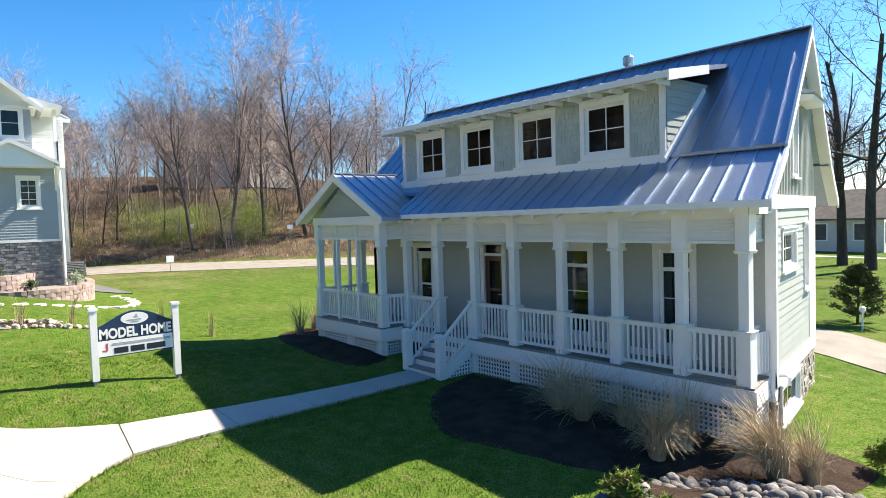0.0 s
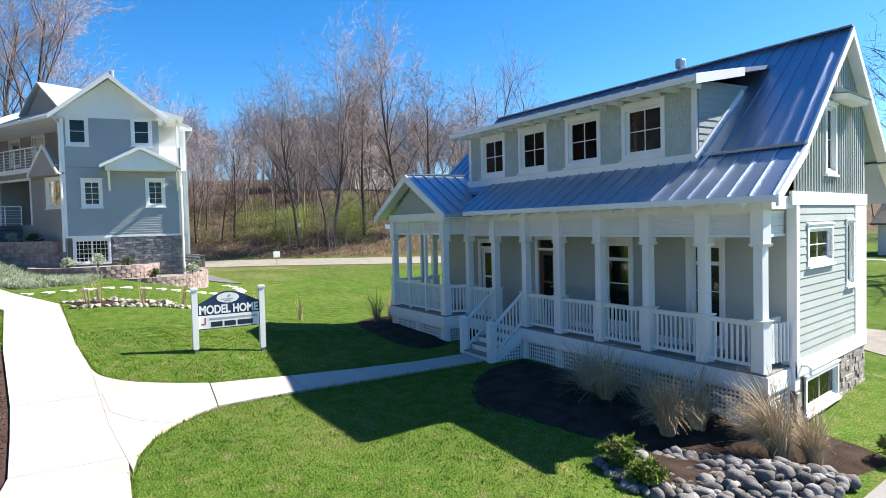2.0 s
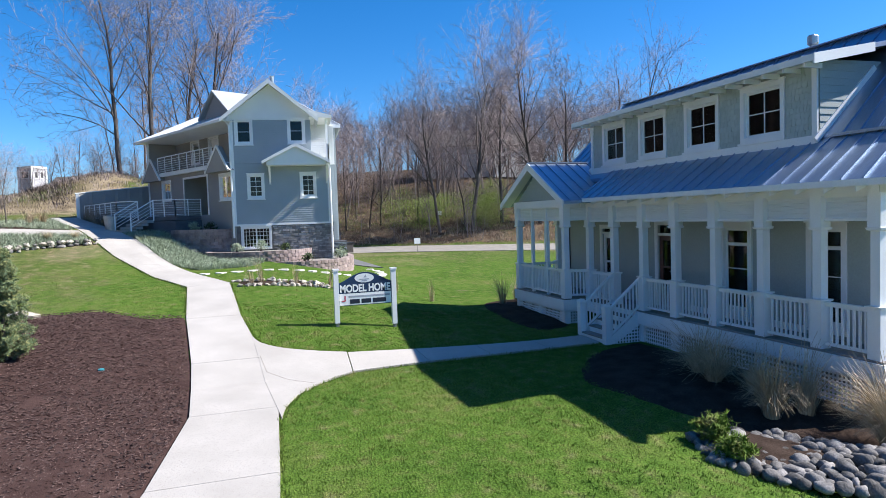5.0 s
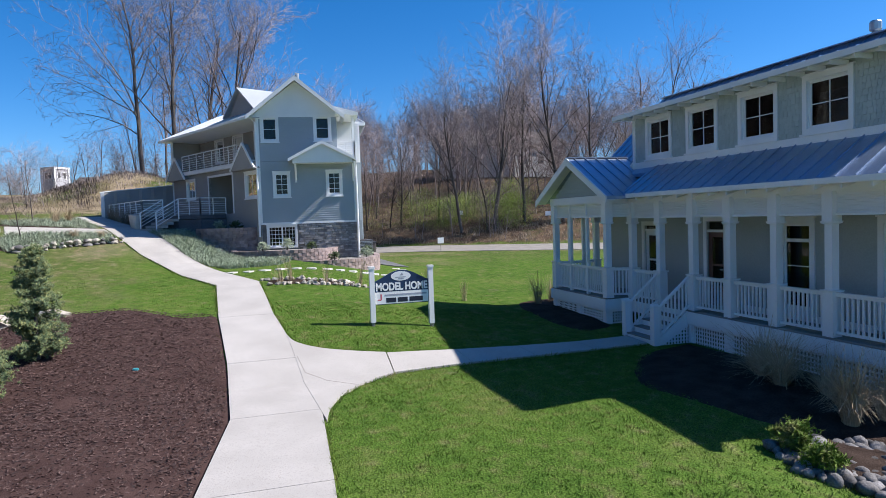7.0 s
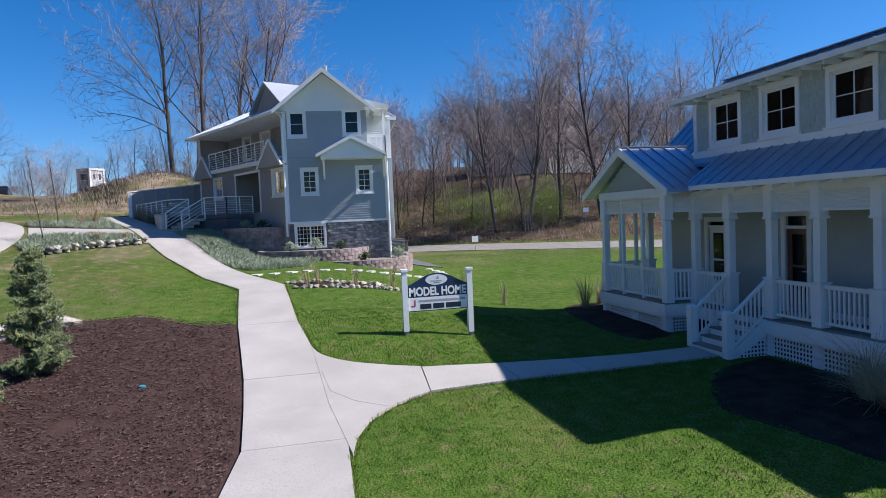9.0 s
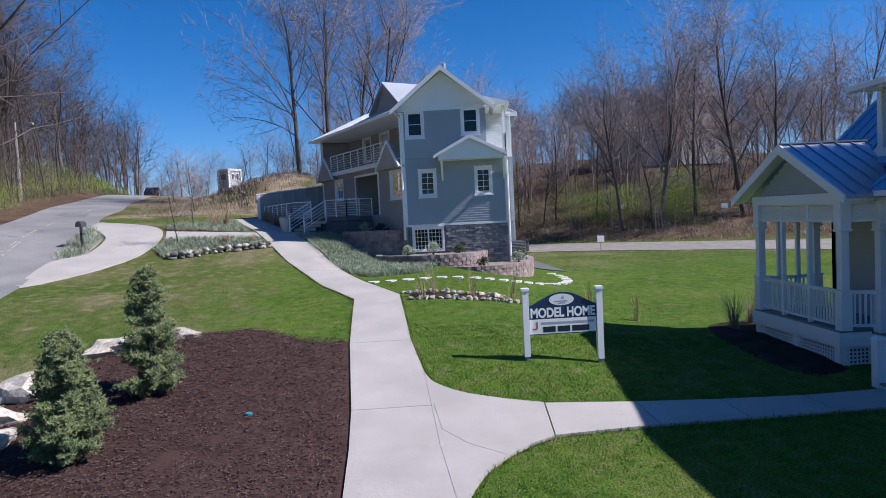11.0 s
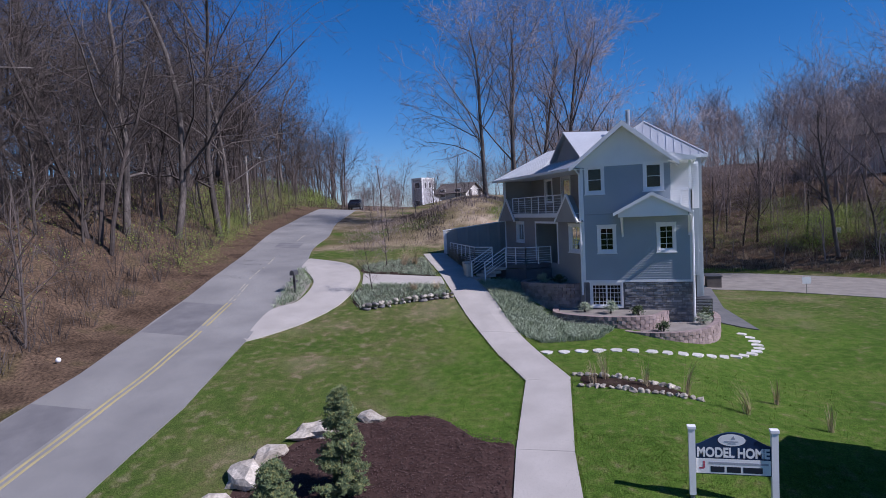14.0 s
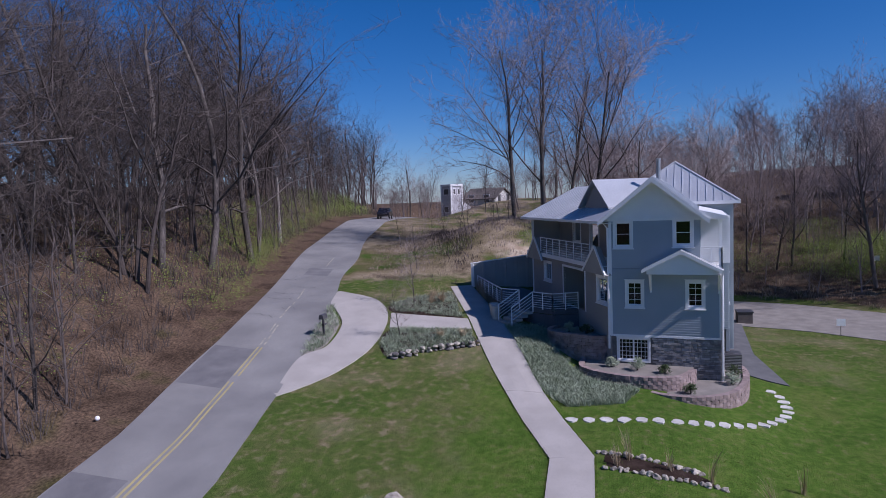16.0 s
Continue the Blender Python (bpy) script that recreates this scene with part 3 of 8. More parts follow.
rr = random.Random(4)
for k in range(16):
    x = -31 - k * 1.7 + rr.uniform(-0.6, 0.6)
    f = rr.uniform(0.0, 0.5)
    pts = [(x + rr.uniform(-0.25, 0.25), float(mid(min(1, f + 0.07 * i), x))) for i in range(rr.randint(4, 7))]
    bm = bmesh.new()
    w = rr.uniform(0.012, 0.03)
    vs = [(bm.verts.new((p[0] - w, p[1], tz(*p) + 0.0565)), bm.verts.new((p[0] + w, p[1], tz(*p) + 0.0565))) for p in pts]
    for a, b in zip(vs, vs[1:]):
        bm.faces.new((a[0], a[1], b[1], b[0]))
    part("crack", bm, M_CRACK, road)

# pavement: the long walk up to the second house, slab by slab
WALK_L = [(1.9, -1.45), (-0.4, -0.85), (-3.9, -0.27), (-7.35, 0.1), (-10.95, -0.05), (-14.8, -0.38), (-19.87, -0.65)]
WALK_R = [(1.4, 1.08), (-0.4, 1.3), (-3.9, 1.55), (-7.35, 1.75), (-10.95, 1.62), (-14.8, 1.16), (-20.3, 0.84)]
UP_L = [(-19.89, -0.66), (-25.5, -3.25), (-31.1, -5.75), (-33.7, -6.8), (-37.3, -8.3), (-41.2, -9.95)]
UP_R = [(-20.23, 0.87), (-25.7, -1.55), (-31.7, -3.95), (-34.4, -5.05), (-37.6, -6.5), (-41.9, -8.6)]
pavement = thing("pavement", "pale concrete footpath with tooled joints", "pavement", kind="structure")


def slabs(left, right, gap=0.007, top=0.05):
    for i in range(len(left) - 1):
        a, b, c, d = [np.array(v, float) for v in (left[i], left[i + 1], right[i], right[i + 1])]
        u1 = (b - a) / np.linalg.norm(b - a) * gap
        u2 = (d - c) / np.linalg.norm(d - c) * gap
        L = resample([tuple(a + u1), tuple(b - u1)], 0.15)
        R = resample([tuple(c + u2), tuple(d - u2)], 0.15)
        ribbon("slab", L, R, top, 0.2, M_CONC, pavement, cross=3)


slabs(WALK_L, WALK_R)
slabs(UP_L, UP_R)
# branch to the porch steps, with flared mouth
BR_L = [(-10.80, 3.72), (-10.72, 5.5), (-10.72, 7.2), (-10.75, 8.9), (-10.85, 10.6)]
BR_R = [(-9.58, 3.64), (-9.72, 5.6), (-9.78, 7.3), (-9.82, 9.0), (-9.9, 10.6)]
slabs(BR_L, BR_R)
# flared mouth of the branch, in two pieces with a bent joint between
MOUTH_L = [(-12.6, 1.42), (-12.0, 1.62), (-11.45, 2.15), (-11.08, 2.9), (-10.82, 3.70)]
MOUTH_R = [(-6.6, 1.76), (-7.4, 1.92), (-8.2, 2.25), (-8.85, 2.72), (-9.3, 3.2), (-9.57, 3.62)]
ribbon("slab", spline(MOUTH_L, 6), spline(MOUTH_R, 6), 0.055, 0.2, M_CONC, pavement, cross=40)
for line in ([(-10.02, 1.66), (-9.4, 2.17), (-8.83, 2.69)], [(-10.02, 1.66), (-11.0, 1.56)]):
    bm = bmesh.new()
    for a, b in zip(line, line[1:]):
        for f in range(6):
            p = [(a[0] + (b[0] - a[0]) * g, a[1] + (b[1] - a[1]) * g) for g in (f / 6, (f + 1) / 6)]
            bar(bm, (*p[0], tz(*p[0]) + 0.052), (*p[1], tz(*p[1]) + 0.052), 0.013, 0.01)
    part("joint", bm, M_GRAVEL, pavement)
# apron and connector by the second house
ribbon("slab", spline([(-22.6, -12.9), (-25.5, -11.4), (-29.5, -10.85), (-33.3, -11.65), (-36.4, -13.7), (-37.7, -16.75)], 8),
       spline([(-22.8, -13.15), (-26.55, -13.9), (-28.3, -13.2), (-31.1, -13.6), (-33.6, -15.2), (-34.6, -15.95), (-37.5, -16.85)], 8), 0.062, 0.2, M_CONC, pavement, cross=5)
ribbon("slab", resample([(-33.75, -6.9), (-33.6, -11.55)], 0.6), resample([(-32.2, -6.3), (-31.3, -10.8)], 0.6), 0.056, 0.2, M_CONC, pavement, cross=3)
lane = ribbon("gravel_lane", resample([(-46.5, 7.5), (-46, 10), (-45, 13), (-43, 16), (-40.5, 19.5), (-38.0, 24), (-35, 28.5), (-31, 36), (-28, 48)], 1.2), resample([(-57.5, 7.5), (-57, 9.5), (-55.6, 14.5), (-52.6, 19), (-48.6, 24), (-44.6, 29.5), (-40.6, 38), (-38, 50)], 1.2), 0.03, 0.2, M_GRAVEL, cross=8)
tagged(lane, "pale gravel lane behind the lawn", "lane", kind="structure")
drive = ribbon("driveway", resample([(-32.5, 9.6), (-38, 8.9), (-46.7, 9.6)], 1.0), resample([(-33.5, 7.6), (-39, 6.6), (-47, 6.6)], 1.0), 0.045, 0.2, M_PATCH, cross=3)
tagged(drive, "short dark asphalt drive beside the second house", "driveway", kind="structure")
lane2 = ribbon("side_lane", resample([(4.2, -10.9), (2.2, -2), (0.6, 4), (-0.9, 13.2), (-1.8, 17), (-3.3, 23), (-6.7, 37), (-16.7, 78), (-26, 120)], 1.5), resample([(8.2, -10.9), (6.2, -2), (4.4, 4), (2.9, 13.2), (2.0, 17), (0.4, 23), (-3.2, 37), (-13.2, 78), (-22, 120)], 1.5), 0.045, 0.2, M_ROAD, cross=4)
tagged(lane2, "narrow grey asphalt lane beside the house", "lane", kind="structure")
path2 = ribbon("side_lane", resample([(-2.6, 19.6), (-5, 19.9), (-10, 19.4), (-18, 18.5)], 0.8), resample([(-3.2, 22.8), (-5, 23.3), (-10, 23.4), (-18, 22.8)], 0.8), 0.024, 0.15, M_GRAVEL, cross=3)
path3 = ribbon("side_lane", resample([(-11.5, 54), (-30, 51.5)], 1.5), resample([(-11.8, 55.2), (-30, 52.7)], 1.5), 0.024, 0.15, M_CONC, cross=2)
tagged(path3, "narrow pale path crossing the far lawn", "path", kind="structure")
tagged(path2, "pale gravel turning beside the lane", "lane", kind="structure")

mulch = sheet("mulch_bed", [(-15.3, -0.55), (-15.5, -1.6), (-16.9, -3.2), (-16.6, -4.6), (-15.3, -6.2), (-13.4, -7.1), (-11.6, -7.2), (-9.5, -6.4), (-6.5, -5.6), (-2, -5.2), (0.5, -3.5), (-0.4, -0.78), (-3.9, -0.2), (-7.35, 0.17), (-9.2, 0.12), (-10.95, 0.02), (-14.6, -0.32)], 0.02, M_MULCH, mound=0.12)
tagged(mulch, "dark brown shredded bark mulch bed", "mulch bed", kind="structure")
bed1 = sheet("planting_bed", [(-12.3, 11.0), (-12.0, 9.9), (-13.6, 9.6), (-16.8, 9.9), (-18.0, 10.8), (-18.2, 13.5), (-16.2, 13.0), (-16.0, 11.4), (-14, 11.3)], 0.02, M_SOIL, mound=0.06)
tagged(bed1, "dark soil bed along the porch skirt", "planting bed", kind="structure")
bed2 = sheet("planting_bed", [(-9.6, 11.6), (-9.3, 10.4), (-8.3, 9.2), (-6.6, 8.2), (-4.6, 8.6), (-3.6, 9.2), (-2.4, 9.8), (-1.2, 11.0), (-1.0, 12.8), (-2.3, 13.2), (-2.6, 12.1), (-6, 12.0)], 0.02, M_SOIL, mound=0.10)
tagged(bed2, "dark soil bed along the porch skirt", "planting bed", kind="structure")

# ---- the porch house ----
DECK = 0.88
house = thing("house", "sage green cottage with white porch and standing-seam metal roof", "house")
front = Face((0, 12.85, 0), (1, 0, 0), (0, -1, 0))
right = Face((-2.45, 0, 0), (0, 1, 0), (1, 0, 0))
back = Face((0, 17.3, 0), (1, 0, 0), (0, 1, 0))
left = Face((-15.6, 0, 0), (0, 1, 0), (-1, 0, 0))
dormer = Face((0, 12.7, 0), (1, 0, 0), (0, -1, 0))
RIDGE_Y, RIDGE_Z = 15.6, 7.70
BREAK_Y, BREAK_Z = 12.80, 5.04
EAVE_Y, EAVE_Z = 11.40, 4.10


def roof_z(y):
    y = min(y, 2 * RIDGE_Y - y)
    if y > BREAK_Y:
        return BREAK_Z + (y - BREAK_Y) * (RIDGE_Z - BREAK_Z) / (RIDGE_Y - BREAK_Y)
    return EAVE_Z + (y - EAVE_Y) * (BREAK_Z - EAVE_Z) / (BREAK_Y - EAVE_Y)


DOOR = (-10.28, DECK, -9.60, 3.22)
WINS = [(-7.62, 1.15, -6.82, 3.16), (-5.02, 1.15, -4.24, 3.16)]
SIDE_DOOR = (-13.25, DECK, -12.52, 3.1)
bm = bmesh.new()
for c in cells(-15.6, -2.45, 0.6, 4.9, [DOOR, *WINS, SIDE_DOOR]):
    front.slab(bm, *c[:2], *c[2:], -0.15, 0)
wall_front = part("wall", bm, M_SAGE, house, "grey-green porch wall")
S_WIN = (13.5, 2.82, 14.85, 3.47)
S_TALL = (15.85, 2.2, 16.35, 3.55)
bm = bmesh.new()
for c in cells(12.85, 17.3, 0.6, 4.12, [S_WIN, S_TALL]):
    right.slab(bm, *c[:2], *c[2:], -0.15, 0)
wall_right = part("wall", bm, M_SAGE, house, "sage lap-sided end wall")
bm = bmesh.new()
for c in cells(-15.6, -2.45, 0.6, 4.12, [(-14, 1.6, -12.6, 3.2), (-8, 1.6, -6.5, 3.2)]):
    back.slab(bm, *c[:2], *c[2:], -0.15, 0)
part("wall", bm, M_SAGE, house)
bm = bmesh.new()
left.slab(bm, 12.85, 0.6, 17.3, 4.12, -0.15, 0)
part("wall", bm, M_SAGE, house)
window(back, -14, 1.6, -12.6, 3.2, house)
window(back, -8, 1.6, -6.5, 3.2, house)

# gable ends, with an opening in the right one
G_WIN = (14.55, 4.65, 15.1, 5.98)


def gable_limit(z):
    y = 12.85
    while roof_z(y) < z + 0.12 and y < RIDGE_Y:
        y += 0.02
    return y, min(17.3, 2 * RIDGE_Y - y)


bm = bmesh.new()
bm2 = bmesh.new()
zz = 4.12
while zz < 7.2:
    a, b = gable_limit(zz + 0.04)
    if b - a > 0.05:
        for c in cells(a, b, zz, zz + 0.08, [G_WIN]):
            right.slab(bm, *c[:2], *c[2:], -0.15, 0)
        left.slab(bm2, a, zz, b, zz + 0.08, -0.15, 0)
    zz += 0.08
gable_wall = part("gable_wall", bm, M_SAGE, house, "grey-green board and batten gable")
part("gable_wall", bm2, M_SAGE, house)
bat = 12.78
while bat < 17.2:
    top = min(roof_z(bat) - 0.16, 7.1)
    holes = G_WIN[0] - 0.1 < bat < G_WIN[2] + 0.1
    bm = bmesh.new()
    if holes:
        right.slab(bm, bat - 0.02, 4.2, bat + 0.02, G_WIN[1] - 0.1, 0, 0.025)
        part("batten", bm, M_SAGE, gable_wall)
        bm = bmesh.new()
        right.slab(bm, bat - 0.02, G_WIN[3] + 0.1, bat + 0.02, top, 0, 0.025)
    else:
        right.slab(bm, bat - 0.02, 4.2, bat + 0.02, top, 0, 0.025)
    part("batten", bm, M_SAGE, gable_wall)
    bat += 0.155
window(right, *G_WIN, house, cols=1, rows=2, trim=0.07, label="tall narrow gable window with white trim")
window(right, *S_WIN, house, cols=2, rows=2, trim=0.08, label="small four-pane window with white trim")
window(right, *S_TALL, house, cols=1, rows=2, trim=0.05, label="narrow window with white trim")

# lap siding boards on the end wall
for k, a, z0, b, z1 in lap_rows(right, 12.98, 17.18, 0.98, 3.94, [(S_WIN[0] - 0.08, S_WIN[1] - 0.13, S_WIN[2] + 0.08, S_WIN[3] + 0.12), (S_TALL[0] - 0.05, S_TALL[1] - 0.1, S_TALL[2] + 0.05, S_TALL[3] + 0.09)], 0.155):
    bm = bmesh.new()
    right.lap(bm, a, z0, b, z1, 0.001, 0.028, 0.012)
    part("siding_board", bm, M_SAGE, wall_right)
trim_list = [(12.83, 0.66, 12.98, 3.95, "corner_board"), (16.47, 0.66, 17.32, 3.95, "corner_board"), (12.60, 3.94, 17.36, 4.20, "frieze_board"), (12.83, 0.66, 17.32, 0.98, "skirt_board")]
for a, z0, b, z1, nm in trim_list:
    bm = bmesh.new()
    right.slab(bm, a, z0, b, z1, 0.0 if nm != "frieze_board" else -0.02, 0.036 + 0.004 * (nm == "skirt_board") + 0.008 * (nm == "frieze_board"))
    part(nm, bm, M_WHITE, house)
bm = bmesh.new()
front.slab(bm, -2.62, 0.9, -2.41, 3.95, 0.002, 0.03)
part("corner_board", bm, M_WHITE, house)
# porch end infill above the rail, between corner post and wall
bm = bmesh.new()
right.slab(bm, 11.78, 3.86, 12.84, 4.10, -0.2, -0.02)
part("beam", bm, M_WHITE, house)

# foundation of split stone with a low window
F_WIN = (13.35, -0.1, 15.2, 0.5)
bm = bmesh.new()
for c in cells(12.86, 17.3, -1.2, 0.66, [F_WIN]):
    right.slab(bm, *c[:2], *c[2:], -0.2, -0.03)
back.slab(bm, -15.6, -1.2, -2.65, 0.62, -0.2, -0.03)
left.slab(bm, 12.86, -1.2, 17.1, 0.62, -0.2, -0.03)
front.slab(bm, -15.4, -1.2, -2.65, 0.62, -0.2, -0.03)
found = part("foundation", bm, M_MORTAR, house, "tan split-stone foundation")
rs = random.Random(9)
verts_bm = bmesh.new()
zr = -0.9
while zr < 0.62:
    h = rs.uniform(0.07, 0.13)
    u = 12.86
    while u < 17.2:
        w = rs.uniform(0.12, 0.32)
        if not (F_WIN[0] - 0.12 < u + w and u < F_WIN[2] + 0.12 and zr + h > F_WIN[1] - 0.14 and zr < F_WIN[3] + 0.14):
            d = rs.uniform(0.0, 0.035)
            right.slab(verts_bm, u + 0.006, zr + 0.005, min(u + w, 17.26) - 0.006, min(zr + h, 0.655) - 0.005, -0.03, d)
        u += w
    zr += h
st = part("stone_facing", verts_bm, M_TANSTONE, found)
tagged(st, kind="stuff")
window(right, *F_WIN, house, cols=2, rows=1, trim=0.08, label="low basement window with white trim")
bm = bmesh.new()
tube(bm, [(-2.42, 13.05, 0.86), (-2.30, 13.05, 0.88), (-2.24, 13.05, 0.84), (-2.24, 13.05, 0.70)], [0.035] * 4, 8)
part("vent_hood", bm, M_WHITE, house, "white dryer vent hood")
bm = bmesh.new()
box(bm, -2.75, 12.80, 0.40, -2.44, 13.02, 0.96)
part("corner_block", bm, M_WHITE, house)

# ceiling and floor inside, so that rooms stay dim
bm = bmesh.new()
box(bm, -15.4, 13.0, 3.9, -2.6, 17.1, 4.0)
box(bm, -15.4, 13.0, 0.62, -2.6, 17.1, 0.8)
box(bm, -9.0, 13.0, 0.8, -8.9, 17.1, 3.9)
box(bm, -15.3, 15.4, 0.8, -2.65, 15.5, 3.9)
box(bm, -13.4, 14.1, 4.0, -4.9, 14.2, 6.6)
part("interior", bm, M_ROOM, house, "dim interior walls and floors")
bm = bmesh.new()
for (a, _, b, _) in WINS:
    box(bm, a - 0.1, 13.02, 1.0, a + 0.18, 13.05, 3.3)
part("curtain", bm, M_BEIGE, house)

# front door and porch windows
w = window(front, *WINS[0], house, cols=1, rows=2, trim=0.13, label="tall double-hung porch window with white trim")
w = window(front, *WINS[1], house, cols=1, rows=2, trim=0.13, label="tall double-hung porch window with white trim")
for (a, z0, b, z1) in WINS:
    bm = bmesh.new()
    front.slab(bm, a + 0.03, 2.72, b - 0.03, 2.80, -0.10, -0.03)
    part("transom_bar", bm, M_WHITE, house)
for nm, d, mat_, lab in (("front_door", DOOR, M_DOOR, "dark red-brown glazed front door"), ("side_door", SIDE_DOOR, M_WHITE, "white glazed porch door")):
    a, z0, b, z1 = d
    bm = bmesh.new()
    for q in ((a - 0.13, z0, a, z1 + 0.13), (b, z0, b + 0.13, z1 + 0.13), (a, z1, b, z1 + 0.13)):
        front.slab(bm, *q, 0, 0.045)
    front.slab(bm, a, 2.92, b, 2.99, -0.1, 0.02)
    dr = part(nm, bm, M_WHITE, house, lab)
    bm = bmesh.new()
    s = 0.13
    for q in ((a, z0, a + s, 2.92), (b - s, z0, b, 2.92), (a + s, 2.78, b - s, 2.92), (a + s, z0, b - s, z0 + 0.55)):
        front.slab(bm, *q, -0.09, -0.04)
    front.slab(bm, a + s, 1.98, b - s, 2.04, -0.08, -0.05)
    part("leaf", bm, mat_, dr)
    bm = bmesh.new()
    front.slab(bm, a + s, z0 + 0.55, b - s, 2.78, -0.068, -0.062)
    front.slab(bm, a, 2.99, b, z1, -0.068, -0.062)
    pn = part("pane", bm, M_GLASS, dr)
    pn.visible_shadow = False
    bm = bmesh.new()
    tube(bm, [front.p(b - 0.07, 1.9, -0.04), front.p(b - 0.07, 1.9, 0.02), front.p(b - 0.17, 1.9, 0.02)], [0.014] * 3, 6)
    part("door_handle", bm, M_STEEL, dr, "brushed steel door handle")

# ---- porch ----
POSTS = [-2.78, -3.98, -5.40, -6.84, -8.28, -9.66, -11.10]
PY = 11.90
porch = thing("porch", "white painted front porch with lattice skirt and railings", "porch")
bm = bmesh.new()
y = 11.74
while y < 12.84:
    y1 = min(y + 0.138, 12.845)
    b2 = bmesh.new()
    box(b2, -12.6, y, DECK - 0.035, -2.56, y1 - 0.008, DECK)
    part("deck_board", b2, M_DECK, porch)
    y = y1
bm.free()
y = 10.98
while y < 12.84:
    y1 = min(y + 0.138, 12.845)
    b2 = bmesh.new()
    box(b2, -16.22, y, DECK + 0.02, -12.61, y1 - 0.008, DECK + 0.055)
    part("deck_board", b2, M_DECK, porch)
    y = y1


def post_mesh():
    bm = bmesh.new()
    rings = [[bm.verts.new((h * i, h * j, z)) for i, j in ((-1, -1), (1, -1), (1, 1), (-1, 1))] for h, z in ((0.125, 0), (0.125, 0.92), (0.15, 0.921), (0.16, 0.96), (0.09, 0.961), (0.09, 2.30), (0.135, 2.31), (0.15, 2.36), (0.125, 2.361), (0.125, 2.98))]
    for lo, hi in zip(rings, rings[1:]):
        for k in range(4):
            bm.faces.new((lo[k], lo[(k + 1) % 4], hi[(k + 1) % 4], hi[k]))
    bm.faces.new(rings[0][::-1])
    bm.faces.new(rings[-1])
    me = bpy.data.meshes.new("post")
    bm.normal_update()
    bm.to_mesh(me)
    bm.free()
    me.materials.append(M_WHITE)
    return me


POST = post_mesh()
bm = bmesh.new()
box(bm, -0.019, -0.019, 0, 0.019, 0.019, 0.74)
BALUSTER = bpy.data.meshes.new("baluster")
bm.normal_update()
bm.to_mesh(BALUSTER)
bm.free()
BALUSTER.materials.append(M_WHITE)


def railing(a, b, z, parent, n=None, name="railing"):
    """Top and bottom rail with balusters between two points of the deck."""
    a, b = Vector((a[0], a[1], z)), Vector((b[0], b[1], z))
    bm = bmesh.new()
    up = Vector((0, 0, 1))
    bar(bm, a + up * 0.90, b + up * 0.90, 0.10, 0.035)
    r = part(name, bm, M_WHITE, parent)
    for h, w, t in ((0.855, 0.05, 0.055), (0.10, 0.055, 0.06)):
        bm = bmesh.new()
        bar(bm, a + up * h, b + up * h, w, t)
        part("rail", bm, M_WHITE, r)
    n = n or max(2, round((b - a).length / 0.118) - 1)
    for i in range(n):
        q = a.lerp(b, (i + 1) / (n + 1))
        share("baluster", BALUSTER, r, Matrix.Translation(q + up * 0.11))
    return r


def louvre(a, b, z0, z1, parent):
    """A slatted panel under the beam between two posts."""
    a, b = Vector(a), Vector(b)
    bm = bmesh.new()
    up = Vector((0, 0, 1))
    bar(bm, a + up * (z0 + 0.02), b + up * (z0 + 0.02), 0.09, 0.05)
    p = part("louvre_panel", bm, M_WHITE, parent)
    bm = bmesh.new()
    bar(bm, a + up * (z1 - 0.02), b + up * (z1 - 0.02), 0.06, 0.04)
    part("head_rail", bm, M_WHITE, p)
    z = z0 + 0.07
    f = (b - a).normalized()
    n = Vector((f.y, -f.x, 0))
    while z < z1 - 0.06:
        bm = bmesh.new()
        bar(bm, a + up * z + n * 0.012, b + up * z + n * 0.012, 0.012, 0.052, up=up + n * 0.55)
        part("slat", bm, M_WHITE, p)
        z += 0.05


for x in POSTS:
    share("post", POST, porch, pose(x, PY, DECK))
share("post", POST, porch, pose(-12.50, PY, DECK))
for a, b in zip(POSTS, POSTS[1:]):
    if (a, b) != (-9.66, -11.10):
        railing((a - 0.125, PY), (b + 0.125, PY), DECK, porch)
    louvre((a - 0.12, PY, 0), (b + 0.12, PY, 0), 3.36, 3.84, porch)
railing((-11.22, PY), (-12.38, PY), DECK, porch)
louvre((-11.22, PY, 0), (-12.38, PY, 0), 3.36, 3.84, porch)
railing((-2.78, PY + 0.125), (-2.78, 12.84), DECK, porch)
louvre((-2.70, PY + 0.12, 0), (-2.70, 12.84, 0), 3.36, 3.84, porch)
bm = bmesh.new()
box(bm, -12.6, 11.77, 3.84, -2.66, 12.03, 4.02)
part("beam", bm, M_WHITE, porch)
bm = bmesh.new()
box(bm, -12.6, 12.03, 3.90, -2.5, 12.84, 3.94)
part("porch_ceiling", bm, M_WHITE, porch)
bm = bmesh.new()
box(bm, -12.55, 11.69, 0.52, -2.52, 11.74, DECK - 0.04)
box(bm, -2.57, 11.74, 0.52, -2.52, 12.86, DECK - 0.04)
part("rim_board", bm, M_WHITE, porch)
# outdoor bench and rocker hints stand deep in the porch shade
bm = bmesh.new()
front.slab(bm, -8.9, DECK, -5.2, DECK + 0.16, 0.0, 0.02)
part("baseboard", bm, M_WHITE, porch)


